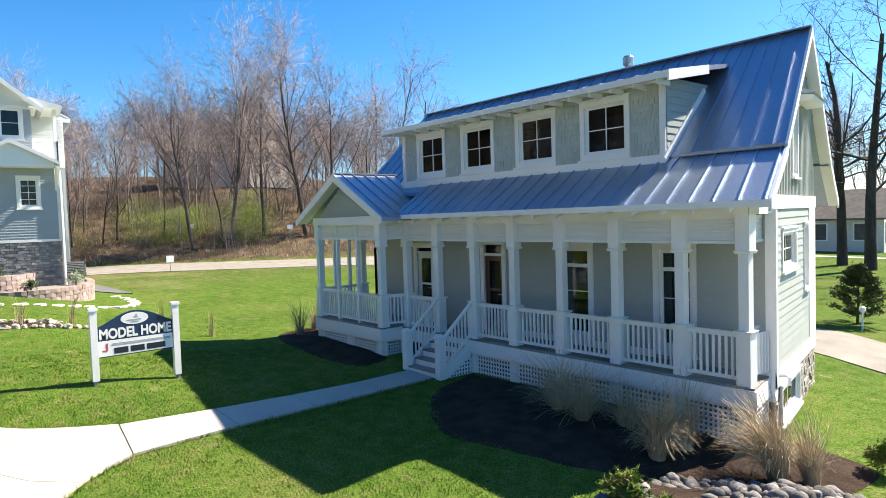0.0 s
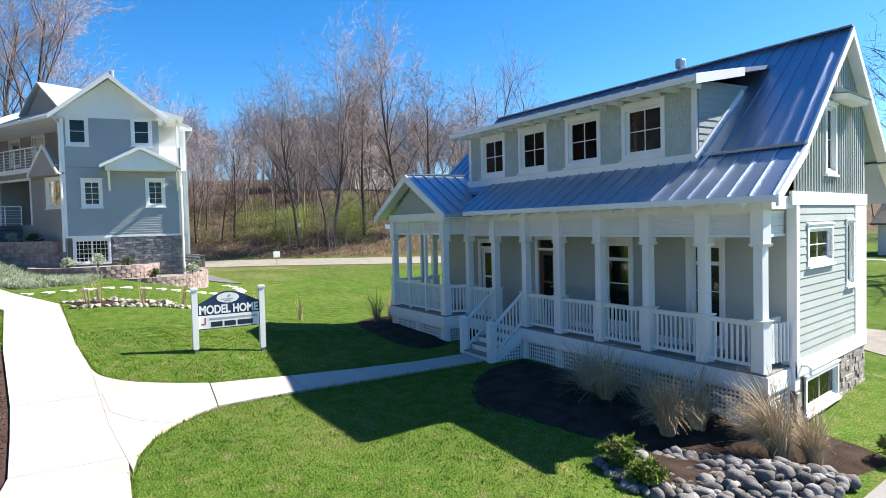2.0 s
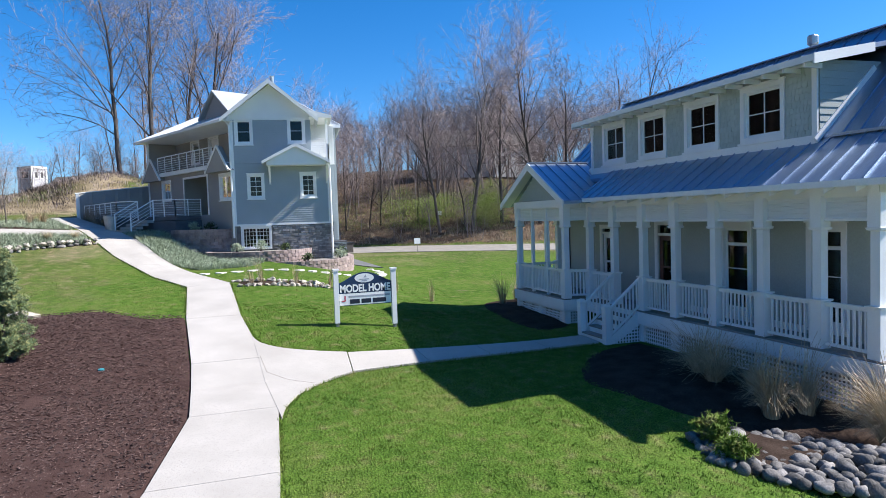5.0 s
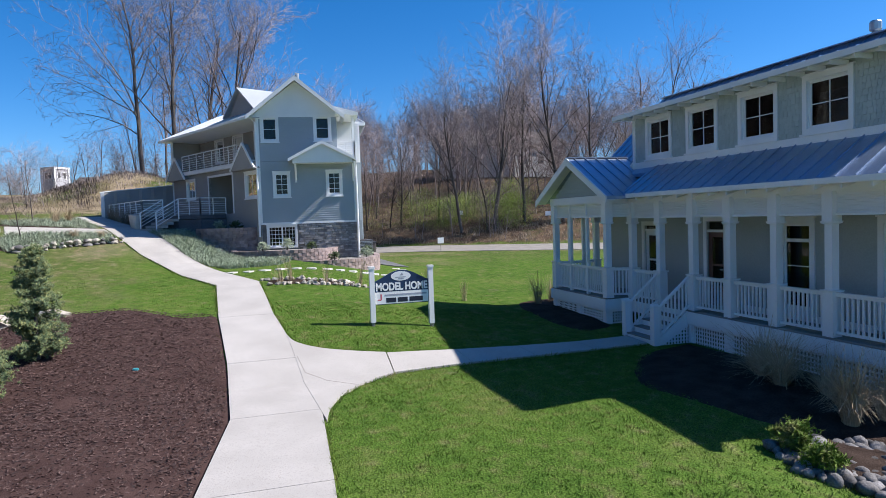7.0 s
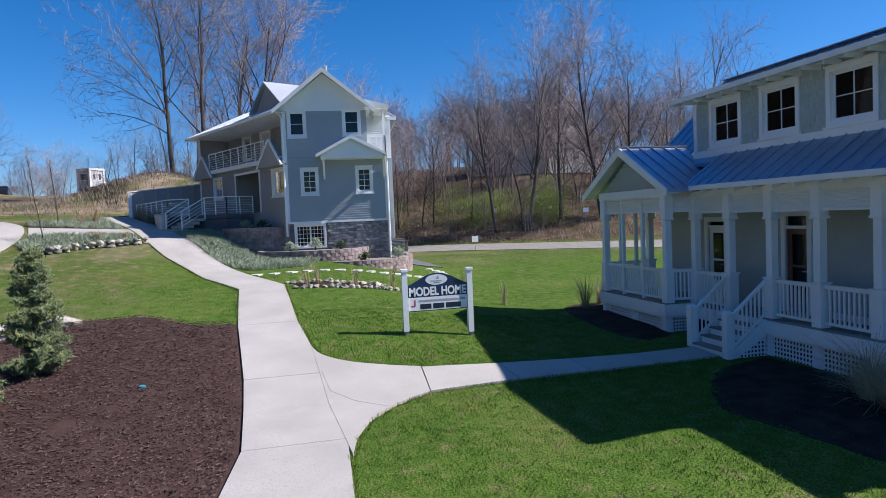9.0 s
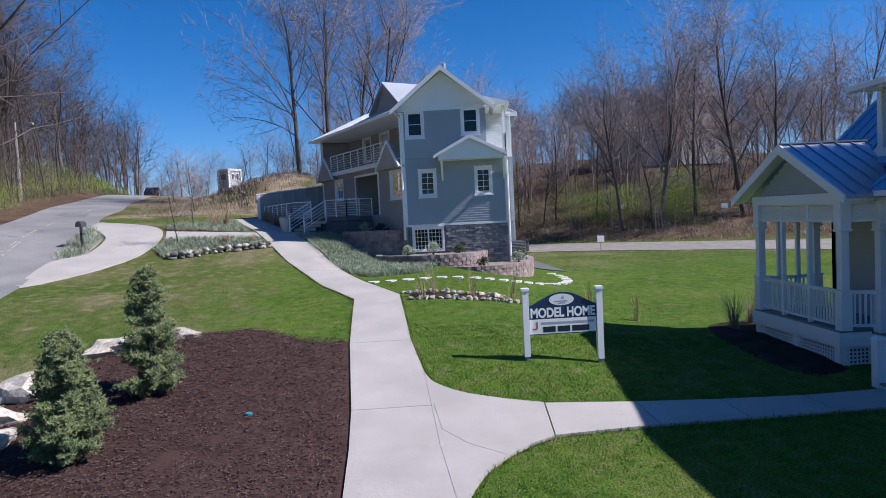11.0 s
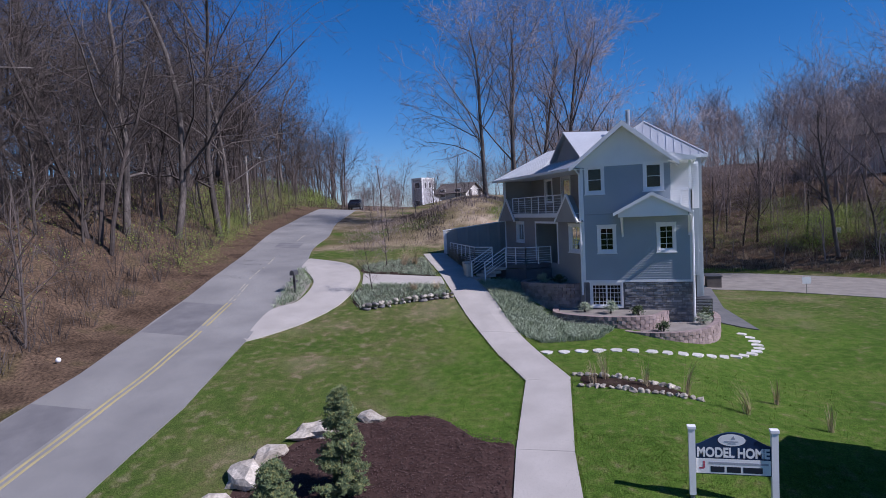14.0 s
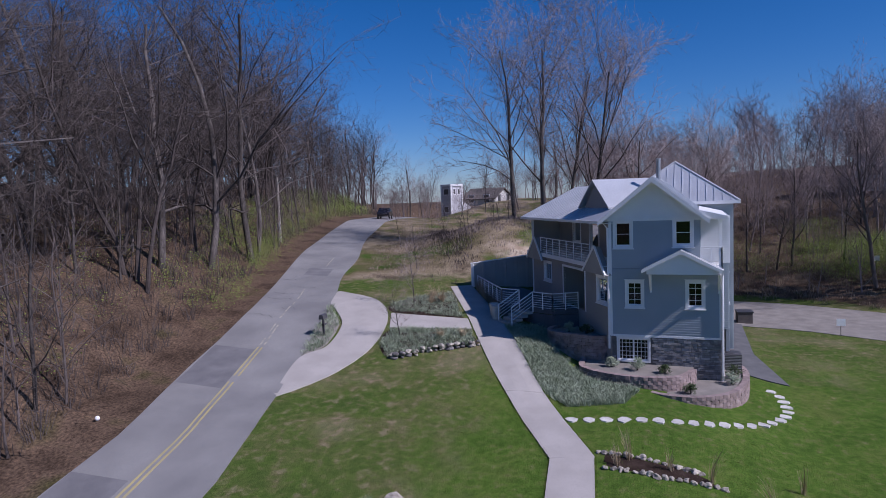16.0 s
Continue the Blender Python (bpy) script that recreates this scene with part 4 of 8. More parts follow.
def lattice(face, u0, z0, u1, z1, parent):
    """A skirt panel of crossed strips in a frame."""
    bm = bmesh.new()
    t = 0.06
    for q in ((u0, z0, u0 + t, z1), (u1 - t, z0, u1, z1), (u0 + t, z1 - t, u1 - t, z1), (u0 + t, z0, u1 - t, z0 + t)):
        face.slab(bm, *q, -0.03, 0.01)
    p = part("lattice_panel", bm, M_WHITE, parent)
    bm = bmesh.new()
    s, w = 0.094, 0.040
    n = max(1, round((u1 - u0 - 2 * t) / s))
    for i in range(n + 1):
        u = u0 + t + (u1 - u0 - 2 * t) * i / n
        face.slab(bm, u - w / 2, z0 + t, u + w / 2, z1 - t, -0.022, -0.012)
    n = max(1, round((z1 - z0 - 2 * t) / s))
    for i in range(n + 1):
        z = z0 + t + (z1 - z0 - 2 * t) * i / n
        face.slab(bm, u0 + t, z - w / 2, u1 - t, z + w / 2, -0.0125, -0.002)
    part("lattice_mesh", bm, M_WHITE, p)


skirt = Face((0, 11.80, 0), (1, 0, 0), (0, -1, 0))
xs = [-2.72, -4.05, -5.42, -6.85, -8.27, -9.7]
for a, b in zip(xs, xs[1:]):
    zb = min(tz(a, 11.7), tz(b, 11.7)) - 0.05
    lattice(skirt, b + 0.09, min(zb + 0.1, -0.1), a - 0.09, 0.53, porch)
    bm = bmesh.new()
    skirt.slab(bm, a - 0.09, -0.75, a + 0.09, 0.54, -0.1, 0.02)
    part("pier", bm, M_WHITE, porch)
bm = bmesh.new()
skirt.slab(bm, -9.79, -0.3, -9.61, 0.54, -0.1, 0.02)
part("pier", bm, M_WHITE, porch)

lattice(Face((-2.58, 0, 0), (0, 1, 0), (1, 0, 0)), 11.82, -0.55, 12.84, 0.53, porch)

# gable-fronted screened corner of the porch
GX0, GX1, GY0 = -16.12, -12.68, 11.10
D2 = DECK + 0.055
for x in (GX0, GX1):
    share("post", POST, porch, pose(x, GY0 + 0.02, D2, 0, 0, 0) @ Matrix.Diagonal((1, 1, 0.985, 1)))
share("post", POST, porch, pose(GX0, 12.72, D2) @ Matrix.Diagonal((1, 1, 0.985, 1)))
for x in (-15.02, -13.90):
    bm = bmesh.new()
    box(bm, x - 0.05, GY0 - 0.03, D2, x + 0.05, GY0 + 0.07, 3.86)
    part("mullion", bm, M_WHITE, porch)
for y in (11.65, 12.2):
    bm = bmesh.new()
    box(bm, GX0 - 0.05, y - 0.05, D2, GX0 + 0.05, y + 0.05, 3.86)
    part("mullion", bm, M_WHITE, porch)
xs2 = [GX0 + 0.125, -15.07, -14.97, -13.95, -13.85, GX1 - 0.125]
for i in (0, 2, 4):
    railing((xs2[i], GY0 + 0.02), (xs2[i + 1], GY0 + 0.02), D2, porch)
    louvre((xs2[i], GY0 + 0.02, 0), (xs2[i + 1], GY0 + 0.02, 0), 3.42, 3.86, porch)
railing((GX1, GY0 + 0.15), (-12.5, PY - 0.13), D2, porch)
louvre((GX1 + 0.02, GY0 + 0.15, 0), (-12.5, PY - 0.13, 0), 3.42, 3.86, porch)
railing((GX0, GY0 + 0.15), (GX0, 12.6), D2, porch)
louvre((GX0, GY0 + 0.15, 0), (GX0, 12.6, 0), 3.42, 3.86, porch)
bm = bmesh.new()
box(bm, GX0 - 0.14, GY0 - 0.12, 3.86, GX1 + 0.14, GY0 + 0.14, 4.10)
part("beam", bm, M_WHITE, porch)
bm = bmesh.new()
box(bm, GX0 - 0.14, GY0 + 0.14, 3.86, GX0 + 0.12, 12.84, 4.10)
part("beam", bm, M_WHITE, porch)
bm = bmesh.new()
box(bm, GX1 - 0.1, GY0 + 0.14, 3.86, GX1 + 0.14, 11.8, 4.10)
part("beam", bm, M_WHITE, porch)
bm = bmesh.new()
box(bm, GX0 - 0.16, GY0 - 0.17, 0.56, GX1 + 0.13, GY0 - 0.12, D2 - 0.04)
box(bm, GX0 - 0.16, GY0 - 0.12, 0.56, GX0 - 0.11, 12.84, D2 - 0.04)
box(bm, GX1 + 0.08, GY0 - 0.12, 0.56, GX1 + 0.13, 11.69, D2 - 0.04)
part("rim_board", bm, M_WHITE, porch)
gs = Face((0, GY0 - 0.06, 0), (1, 0, 0), (0, -1, 0))
for a, b in ((-16.1, -14.5), (-14.3, -12.85)):
    lattice(gs, a, 0.02, b, 0.57, porch)
for x in (-16.16, -14.4, -12.75):
    bm = bmesh.new()
    gs.slab(bm, x - 0.1, -0.2, x + 0.1, 0.57, -0.12, 0.03)
    part("pier", bm, M_WHITE, porch)
gr = Face((GX1 + 0.04, 0, 0), (0, 1, 0), (1, 0, 0))
lattice(gr, 11.16, 0.0, 11.75, 0.57, porch)
# gable face
GP = (-14.45, 5.36)
bm = bmesh.new()
prism(bm, [(GX0 + 0.02, GY0 - 0.02, 4.10), (GX1 - 0.02, GY0 - 0.02, 4.10), (GP[0], GY0 - 0.02, 5.12)], (0, 0.08, 0))
part("gable_panel", bm, M_SAGE, porch, "sage lap-sided porch gable")
for k in range(7):
    z = 4.12 + k * 0.135
    hw = (GX1 - GX0) / 2 * (1 - (z + 0.13 - 4.10) / 1.06)
    if hw > 0.1:
        bm = bmesh.new()
        gs.lap(bm, GP[0] - hw, z, GP[0] + hw, z + 0.135, -0.06, -0.005, -0.03)
        part("siding_board", bm, M_SAGE, porch)

# steps
steps = thing("porch_steps", "white and grey wooden porch steps with sloping handrails", "steps")
n = 5
for i in range(n):
    z = DECK - 0.176 * (i + 1)
    y1 = 11.70 - 0.255 * i
    if i < 4:
        bm = bmesh.new()
        box(bm, -11.0, y1 - 0.285, z - 0.035, -9.78, y1, z)
        part("tread", bm, M_DECK, steps, "worn grey tread")
    bm = bmesh.new()
    box(bm, -10.98, y1 - 0.012, z, -9.8, y1 + 0.008, z + 0.142)
    part("riser", bm, M_WHITE, steps)
for x, xn in ((-11.06, -11.2), (-9.72, -9.80)):
    bm = bmesh.new()
    prism(bm, [(x - 0.02, 11.72, DECK - 0.02), (x - 0.02, 10.72, 0.12), (x - 0.02, 10.72, -0.12), (x - 0.02, 11.72, 0.45)], (0.04, 0, 0))
    part("stringer", bm, M_WHITE, steps)
    bm = bmesh.new()
    box(bm, x - 0.09, 10.62, -0.15, x + 0.09, 10.80, 1.06)
    hull8(bm, [(x - 0.115, 10.595, 1.06), (x + 0.115, 10.595, 1.06), (x + 0.115, 10.825, 1.06), (x - 0.115, 10.825, 1.06)], [(x - 0.05, 10.66, 1.13), (x + 0.05, 10.66, 1.13), (x + 0.05, 10.76, 1.13), (x - 0.05, 10.76, 1.13)])
    part("newel_post", bm, M_WHITE, steps)
    bm = bmesh.new()
    bar(bm, (x, 10.80, 0.98), (x, 11.78, DECK + 0.90), 0.09, 0.05)
    bar(bm, (x, 10.80, 0.24), (x, 11.78, DECK + 0.14), 0.05, 0.06)
    r = part("handrail", bm, M_WHITE, steps)
    for k in range(8):
        y = 10.88 + k * 0.115
        bm = bmesh.new()
        z = 0.24 + (y - 10.8) / 0.98 * (DECK + 0.14 - 0.24)
        box(bm, x - 0.018, y - 0.018, z, x + 0.018, y + 0.018, z + 0.74)
        part("baluster", bm, M_WHITE, r)
for xx, z0 in ((-9.68, 0.0),):
    sf = Face((xx, 0, 0), (0, 1, 0), (1, 0, 0))
    bm = bmesh.new()
    for i in range(11):
        y = 10.82 + i * 0.094
        sf.slab(bm, y - 0.02, -0.05, y + 0.02, 0.08 + (y - 10.8) * 0.43, -0.012, 0.0)
    for i in range(5):
        z = 0.0 + i * 0.094
        ys = max(10.82, 10.8 + (z - 0.06) / 0.43)
        sf.slab(bm, ys, z - 0.02, 11.76, z + 0.02, 0.0, 0.010)
    part("lattice_panel", bm, M_WHITE, steps)

# ---- roof of the house ----
RX0, RX1 = -15.95, -2.22


def roof_sheet(prof, x0, x1, t, material, parent, name="roof", label=""):
    bm = bmesh.new()
    for (ya, za), (yb, zb) in zip(prof, prof[1:]):
        hull8(bm, [(x0, ya, za - t), (x1, ya, za - t), (x1, yb, zb - t), (x0, yb, zb - t)], [(x0, ya, za), (x1, ya, za), (x1, yb, zb), (x0, yb, zb)])
    return part(name, bm, material, parent, label)


def seams(x0, x1, step, pts, parent, clip=None, h=0.03):
    """Standing seams up a slope given by its (y, z) bends."""
    k = 0
    x = x0 + step / 2
    while x < x1:
        p = pts if clip is None else clip(x)
        for (ya, za), (yb, zb) in zip(p, p[1:]):
            bm = bmesh.new()
            bar(bm, (x, ya, za + h / 2), (x, yb, zb + h / 2), 0.018, h)
            part("seam", bm, M_ROOF, parent)
        x += step
        k += 1


prof_low = [(EAVE_Y, EAVE_Z), (BREAK_Y + 0.04, BREAK_Z + 0.03)]
prof_up = [(BREAK_Y, BREAK_Z + 0.05), (RIDGE_Y, RIDGE_Z + 0.02)]
mirror = lambda pr: [(2 * RIDGE_Y - y, z) for y, z in pr]
roof_low = roof_sheet(prof_low, -12.4, RX1, 0.10, M_ROOF, house, label="galvanised standing-seam porch roof")
roof_up = roof_sheet(prof_up, RX0, RX1, 0.10, M_ROOF, house, label="steep galvanised standing-seam main roof")
roof_back = roof_sheet(mirror(prof_up), RX0, RX1, 0.10, M_ROOF, house)
roof_sheet(mirror(prof_low), RX0, RX1, 0.10, M_ROOF, house)
roof_sheet([(BREAK_Y - 0.35, BREAK_Z - 0.28), (BREAK_Y + 0.04, BREAK_Z + 0.03)], RX0, -12.4, 0.10, M_ROOF, house)
seams(-12.4, RX1 - 0.05, 0.43, prof_low, roof_low)
seams(-4.4, RX1 - 0.05, 0.43, prof_up, roof_up)
seams(RX0, -13.9, 0.43, prof_up, roof_up)
seams(-13.9, -4.4, 0.43, [(15.03, roof_z(15.03) + 0.05), (RIDGE_Y, RIDGE_Z + 0.02)], roof_up)
bm = bmesh.new()
bar(bm, (RX0, RIDGE_Y, RIDGE_Z + 0.035), (RX1 + 0.02, RIDGE_Y, RIDGE_Z + 0.035), 0.24, 0.03)
part("ridge_cap", bm, M_ROOF, house)
bm = bmesh.new()
box(bm, -4.4, BREAK_Y - 0.06, BREAK_Z + 0.005, RX1, BREAK_Y + 0.02, BREAK_Z + 0.065)
part("flashing", bm, M_ROOF, house)
# white rake boards and soffits at the right end and the left end
for x0, x1 in ((RX1 - 0.02, RX1 + 0.03), (RX0 - 0.03, RX0 + 0.02)):
    for pr in (prof_low, prof_up, mirror(prof_low), mirror(prof_up)):
        bm = bmesh.new()
        (ya, za), (yb, zb) = pr
        prism(bm, [(x0, ya, za - 0.19), (x0, yb, zb - 0.19), (x0, yb, zb + 0.012), (x0, ya, za + 0.012)], (x1 - x0, 0, 0))
        part("rake_board", bm, M_WHITE, house)
bm = bmesh.new()
for pr in (prof_low, prof_up, mirror(prof_low), mirror(prof_up)):
    (ya, za), (yb, zb) = pr
    hull8(bm, [(-2.45, ya, za - 0.13), (RX1 - 0.02, ya, za - 0.13), (RX1 - 0.02, yb, zb - 0.13), (-2.45, yb, zb - 0.13)], [(-2.45, ya, za - 0.105), (RX1 - 0.02, ya, za - 0.105), (RX1 - 0.02, yb, zb - 0.105), (-2.45, yb, zb - 0.105)])
part("soffit", bm, M_WHITE, house)
# small hood over the gable window
bm = bmesh.new()
hull8(bm, [(-2.45, 14.95, 6.12), (-2.12, 14.95, 6.12), (-2.12, 16.30, 6.12), (-2.45, 16.30, 6.12)], [(-2.45, 14.9, 6.26), (-2.08, 14.9, 6.22), (-2.08, 16.35, 6.22), (-2.45, 16.35, 6.26)])
part("gable_hood", bm, M_WHITE, house)
bm = bmesh.new()
hull8(bm, [(-2.45, 14.9, 6.27), (-2.06, 14.88, 6.225), (-2.06, 16.37, 6.225), (-2.45, 16.35, 6.27)], [(-2.45, 14.9, 6.45), (-2.04, 14.86, 6.25), (-2.04, 16.39, 6.25), (-2.45, 16.35, 6.45)])
part("gable_hood_roof", bm, M_ROOF, house)
# gutter edge and rafter tails under the porch eave
bm = bmesh.new()
bar(bm, (-12.4, EAVE_Y - 0.012, EAVE_Z - 0.06), (RX1, EAVE_Y - 0.012, EAVE_Z - 0.06), 0.025, 0.12)
part("eave_trim", bm, M_WHITE, house)
x = -12.2
while x < -2.5:
    bm = bmesh.new()
    hull8(bm, [(x - 0.025, EAVE_Y + 0.02, EAVE_Z - 0.22), (x + 0.025, EAVE_Y + 0.02, EAVE_Z - 0.22), (x + 0.025, 11.78, 3.98), (x - 0.025, 11.78, 3.98)], [(x - 0.025, EAVE_Y + 0.02, EAVE_Z - 0.11), (x + 0.025, EAVE_Y + 0.02, EAVE_Z - 0.11), (x + 0.025, 11.78, roof_z(11.78) - 0.11), (x - 0.025, 11.78, roof_z(11.78) - 0.11)])
    part("rafter_tail", bm, M_WHITE, house)
    x += 0.62
bm = bmesh.new()
hull8(bm, [(-12.4, EAVE_Y + 0.01, EAVE_Z - 0.125), (-2.45, EAVE_Y + 0.01, EAVE_Z - 0.125), (-2.45, 12.0, roof_z(12.0) - 0.125), (-12.4, 12.0, roof_z(12.0) - 0.125)], [(-12.4, EAVE_Y + 0.01, EAVE_Z - 0.104), (-2.45, EAVE_Y + 0.01, EAVE_Z - 0.104), (-2.45, 12.0, roof_z(12.0) - 0.104), (-12.4, 12.0, roof_z(12.0) - 0.104)])
part("soffit", bm, M_WHITE, house)

# porch gable roof
for s in (-1, 1):
    ex, ez = GP[0] + s * 2.42, 4.04
    ridge_z = GP[1] + 0.03
    bm = bmesh.new()
    y0, y1 = 10.72, 13.0
    hull8(bm, [(GP[0], y0, ridge_z - 0.09), (GP[0], y1, ridge_z - 0.09), (ex, y1, ez - 0.09), (ex, y0, ez - 0.09)], [(GP[0], y0, ridge_z), (GP[0], y1, ridge_z), (ex, y1, ez), (ex, y0, ez)])
    bmesh.ops.recalc_face_normals(bm, faces=bm.faces)
    pr = part("roof", bm, M_ROOF, porch, "galvanised standing-seam porch gable roof")
    y = y0 + 0.25
    while y < y1:
        bm = bmesh.new()
        bar(bm, (GP[0] + s * 0.05, y, ridge_z - 0.01), (ex, y, ez + 0.015), 0.018, 0.03)
        part("seam", bm, M_ROOF, pr)
        y += 0.40
    bm = bmesh.new()
    prism(bm, [(GP[0], y0 - 0.03, ridge_z - 0.24), (GP[0], y0 - 0.03, ridge_z + 0.01), (ex + s * 0.02, y0 - 0.03, ez + 0.01), (ex + s * 0.02, y0 - 0.03, ez - 0.20)], (0, 0.05, 0))
    bmesh.ops.recalc_face_normals(bm, faces=bm.faces)
    part("rake_board", bm, M_WHITE, porch)
    bm = bmesh.new()
    hull8(bm, [(GP[0], y0, ridge_z - 0.12), (GP[0], 11.1, ridge_z - 0.12), (ex, 11.1, ez - 0.12), (ex, y0, ez - 0.12)], [(GP[0], y0, ridge_z - 0.092), (GP[0], 11.1, ridge_z - 0.092), (ex, 11.1, ez - 0.092), (ex, y0, ez - 0.092)])
    bmesh.ops.recalc_face_normals(bm, faces=bm.faces)
    part("soffit", bm, M_WHITE, porch)
bm = bmesh.new()
bar(bm, (GP[0], 10.72, GP[1] + 0.045), (GP[0], 13.0, GP[1] + 0.045), 0.16, 0.03)
part("ridge_cap", bm, M_ROOF, porch)

# ---- shed dormer ----
DX0, DX1 = -13.55, -4.72
DWIN = [(c - 0.53, 5.28, c + 0.53, 6.34) for c in (-12.22, -10.26, -8.21, -6.20)]
DE_Y, DE_Z, DT_Y = 12.18, 6.66, 15.0
DT_Z = roof_z(DT_Y) + 0.06


def dorm_z(y):
    return DE_Z + (y - DE_Y) * (DT_Z - DE_Z) / (DT_Y - DE_Y)


bm = bmesh.new()
for c in cells(DX0, DX1, 4.9, 6.72, DWIN):
    dormer.slab(bm, *c[:2], *c[2:], -0.12, 0)
dw = part("dormer_wall", bm, M_SAGE, house, "sage shingled dormer front")
rs = random.Random(5)
sk = bmesh.new()
z = 5.12
row = 0
holes = [(a - 0.13, b - 0.16, c + 0.13, d + 0.15) for a, b, c, d in DWIN]
while z < 6.60:
    top = min(z + 0.13, 6.62)
    u = DX0 + 0.12 - (row % 2) * 0.05
    while u < DX1 - 0.1:
        wd = rs.uniform(0.07, 0.15)
        a, b = max(u, DX0 + 0.12), min(u + wd, DX1 - 0.12)
        if b > a + 0.02 and not any(h[0] < b and a < h[2] and h[1] < top - 0.01 and z + 0.01 < h[3] for h in holes):
            dormer.lap(sk, a + 0.003, z, b - 0.003, top, 0.001, 0.022 + rs.uniform(0, 0.006), 0.008)
        elif b > a + 0.02:
            for h in holes:
                if h[0] < b and a < h[2] and h[1] < top - 0.01 and z + 0.01 < h[3]:
                    if a < h[0] - 0.01:
                        dormer.lap(sk, a + 0.003, z, h[0], top, 0.001, 0.022, 0.008)
                    if b > h[2] + 0.01:
                        dormer.lap(sk, h[2], z, b - 0.003, top, 0.001, 0.022, 0.008)
        u += wd
    z = top
    row += 1
shk = part("shingle_skin", sk, M_SHAKE, dw)
tagged(shk, kind="stuff")
for q in DWIN:
    window(dormer, *q, house, cols=2, rows=2, trim=0.115, label="four-pane dormer window with white trim")
for a, z0, b, z1, nm in ((DX0 - 0.02, 4.88, DX0 + 0.12, 6.70, "corner_board"), (DX1 - 0.12, 4.88, DX1 + 0.02, 6.70, "corner_board"), (DX0 + 0.12, 4.88, DX1 - 0.12, 5.12, "skirt_board"), (DX0 + 0.12, 6.58, DX1 - 0.12, 6.72, "frieze_board")):
    bm = bmesh.new()
    dormer.slab(bm, a, z0, b, z1, 0.002, 0.045)
    part(nm, bm, M_WHITE, house)
for s, x in ((1, DX1), (-1, DX0)):
    face = Face((x, 0, 0), (0, 1, 0), (s, 0, 0))
    bm = bmesh.new()
    prism(bm, [(x, 12.7, 4.9), (x, 14.6, roof_z(14.6) - 0.05), (x, 12.7, dorm_z(12.7) - 0.08)], (-s * 0.1, 0, 0))
    bmesh.ops.recalc_face_normals(bm, faces=bm.faces)
    sw = part("dormer_side_wall", bm, M_SAGE, house)
    z = 5.1
    while z < 6.75:
        yb = 12.7
        while roof_z(yb) + 0.1 < z and yb < 14.6:
            yb += 0.02
        top = z + 0.15
        ya = 12.74
        # the boards run from the front corner back to the roof
        y_end = yb
        if y_end > ya + 0.05:
            bm = bmesh.new()
            face.lap(bm, ya, z, y_end, min(top, dorm_z(ya) - 0.1), 0.001, 0.026, 0.010)
            part("siding_board", bm, M_SAGE, sw)
        z = top
    bm = bmesh.new()
    a, b = (x + s * 0.028, 12.60, roof_z(12.60) + 0.10), (x + s * 0.028, 14.3, roof_z(14.3) + 0.10)
    bar(bm, a, b, 0.05, 0.14, up=(0, -0.68, 0.73))
    part("rake_trim", bm, M_WHITE, house)
bm = bmesh.new()
for ya, yb in ((DE_Y, DT_Y),):
    hull8(bm, [(-13.92, ya, dorm_z(ya) - 0.09), (-4.34, ya, dorm_z(ya) - 0.09), (-4.34, yb, dorm_z(yb) - 0.09), (-13.92, yb, dorm_z(yb) - 0.09)], [(-13.92, ya, dorm_z(ya)), (-4.34, ya, dorm_z(ya)), (-4.34, yb, dorm_z(yb)), (-13.92, yb, dorm_z(yb))])
dr = part("dormer_roof", bm, M_ROOF, house, "galvanised standing-seam dormer roof")
seams(-13.9, -4.4, 0.43, [(DE_Y, DE_Z), (DT_Y, DT_Z)], dr)
for x0, x1 in ((-4.35, -4.30), (-13.96, -13.91)):
    bm = bmesh.new()
    prism(bm, [(x0, DE_Y - 0.02, DE_Z - 0.19), (x0, 13.9, dorm_z(13.9) - 0.17), (x0, 13.9, dorm_z(13.9) + 0.02), (x0, DE_Y - 0.02, DE_Z + 0.02)], (x1 - x0, 0, 0))
    part("rake_board", bm, M_WHITE, house)
bm = bmesh.new()
bar(bm, (-13.95, DE_Y - 0.015, DE_Z - 0.055), (-4.31, DE_Y - 0.015, DE_Z - 0.055), 0.03, 0.13)
part("eave_trim", bm, M_WHITE, house)
bm = bmesh.new()
hull8(bm, [(-13.9, DE_Y, DE_Z - 0.12), (-4.36, DE_Y, DE_Z - 0.12), (-4.36, 12.7, dorm_z(12.7) - 0.12), (-13.9, 12.7, dorm_z(12.7) - 0.12)], [(-13.9, DE_Y, DE_Z - 0.095), (-4.36, DE_Y, DE_Z - 0.095), (-4.36, 12.7, dorm_z(12.7) - 0.095), (-13.9, 12.7, dorm_z(12.7) - 0.095)])
part("soffit", bm, M_WHITE, house)
x = -13.4
while x < -4.5:
    bm = bmesh.new()
    box(bm, x - 0.025, DE_Y + 0.03, DE_Z - 0.20, x + 0.025, 12.68, DE_Z - 0.10)
    part("rafter_tail", bm, M_WHITE, house)
    x += 0.55
# roof vent
bm = bmesh.new()
tube(bm, [(-7.6, 15.75, 6.9), (-7.6, 15.75, 7.86)], [0.08, 0.08], 12)
tube(bm, [(-7.6, 15.75, 7.84), (-7.6, 15.75, 7.88), (-7.6, 15.75, 8.06), (-7.6, 15.75, 8.10)], [0.10, 0.14, 0.14, 0.11], 12)
part("roof_vent", bm, M_STEEL, house, "galvanised round roof vent")

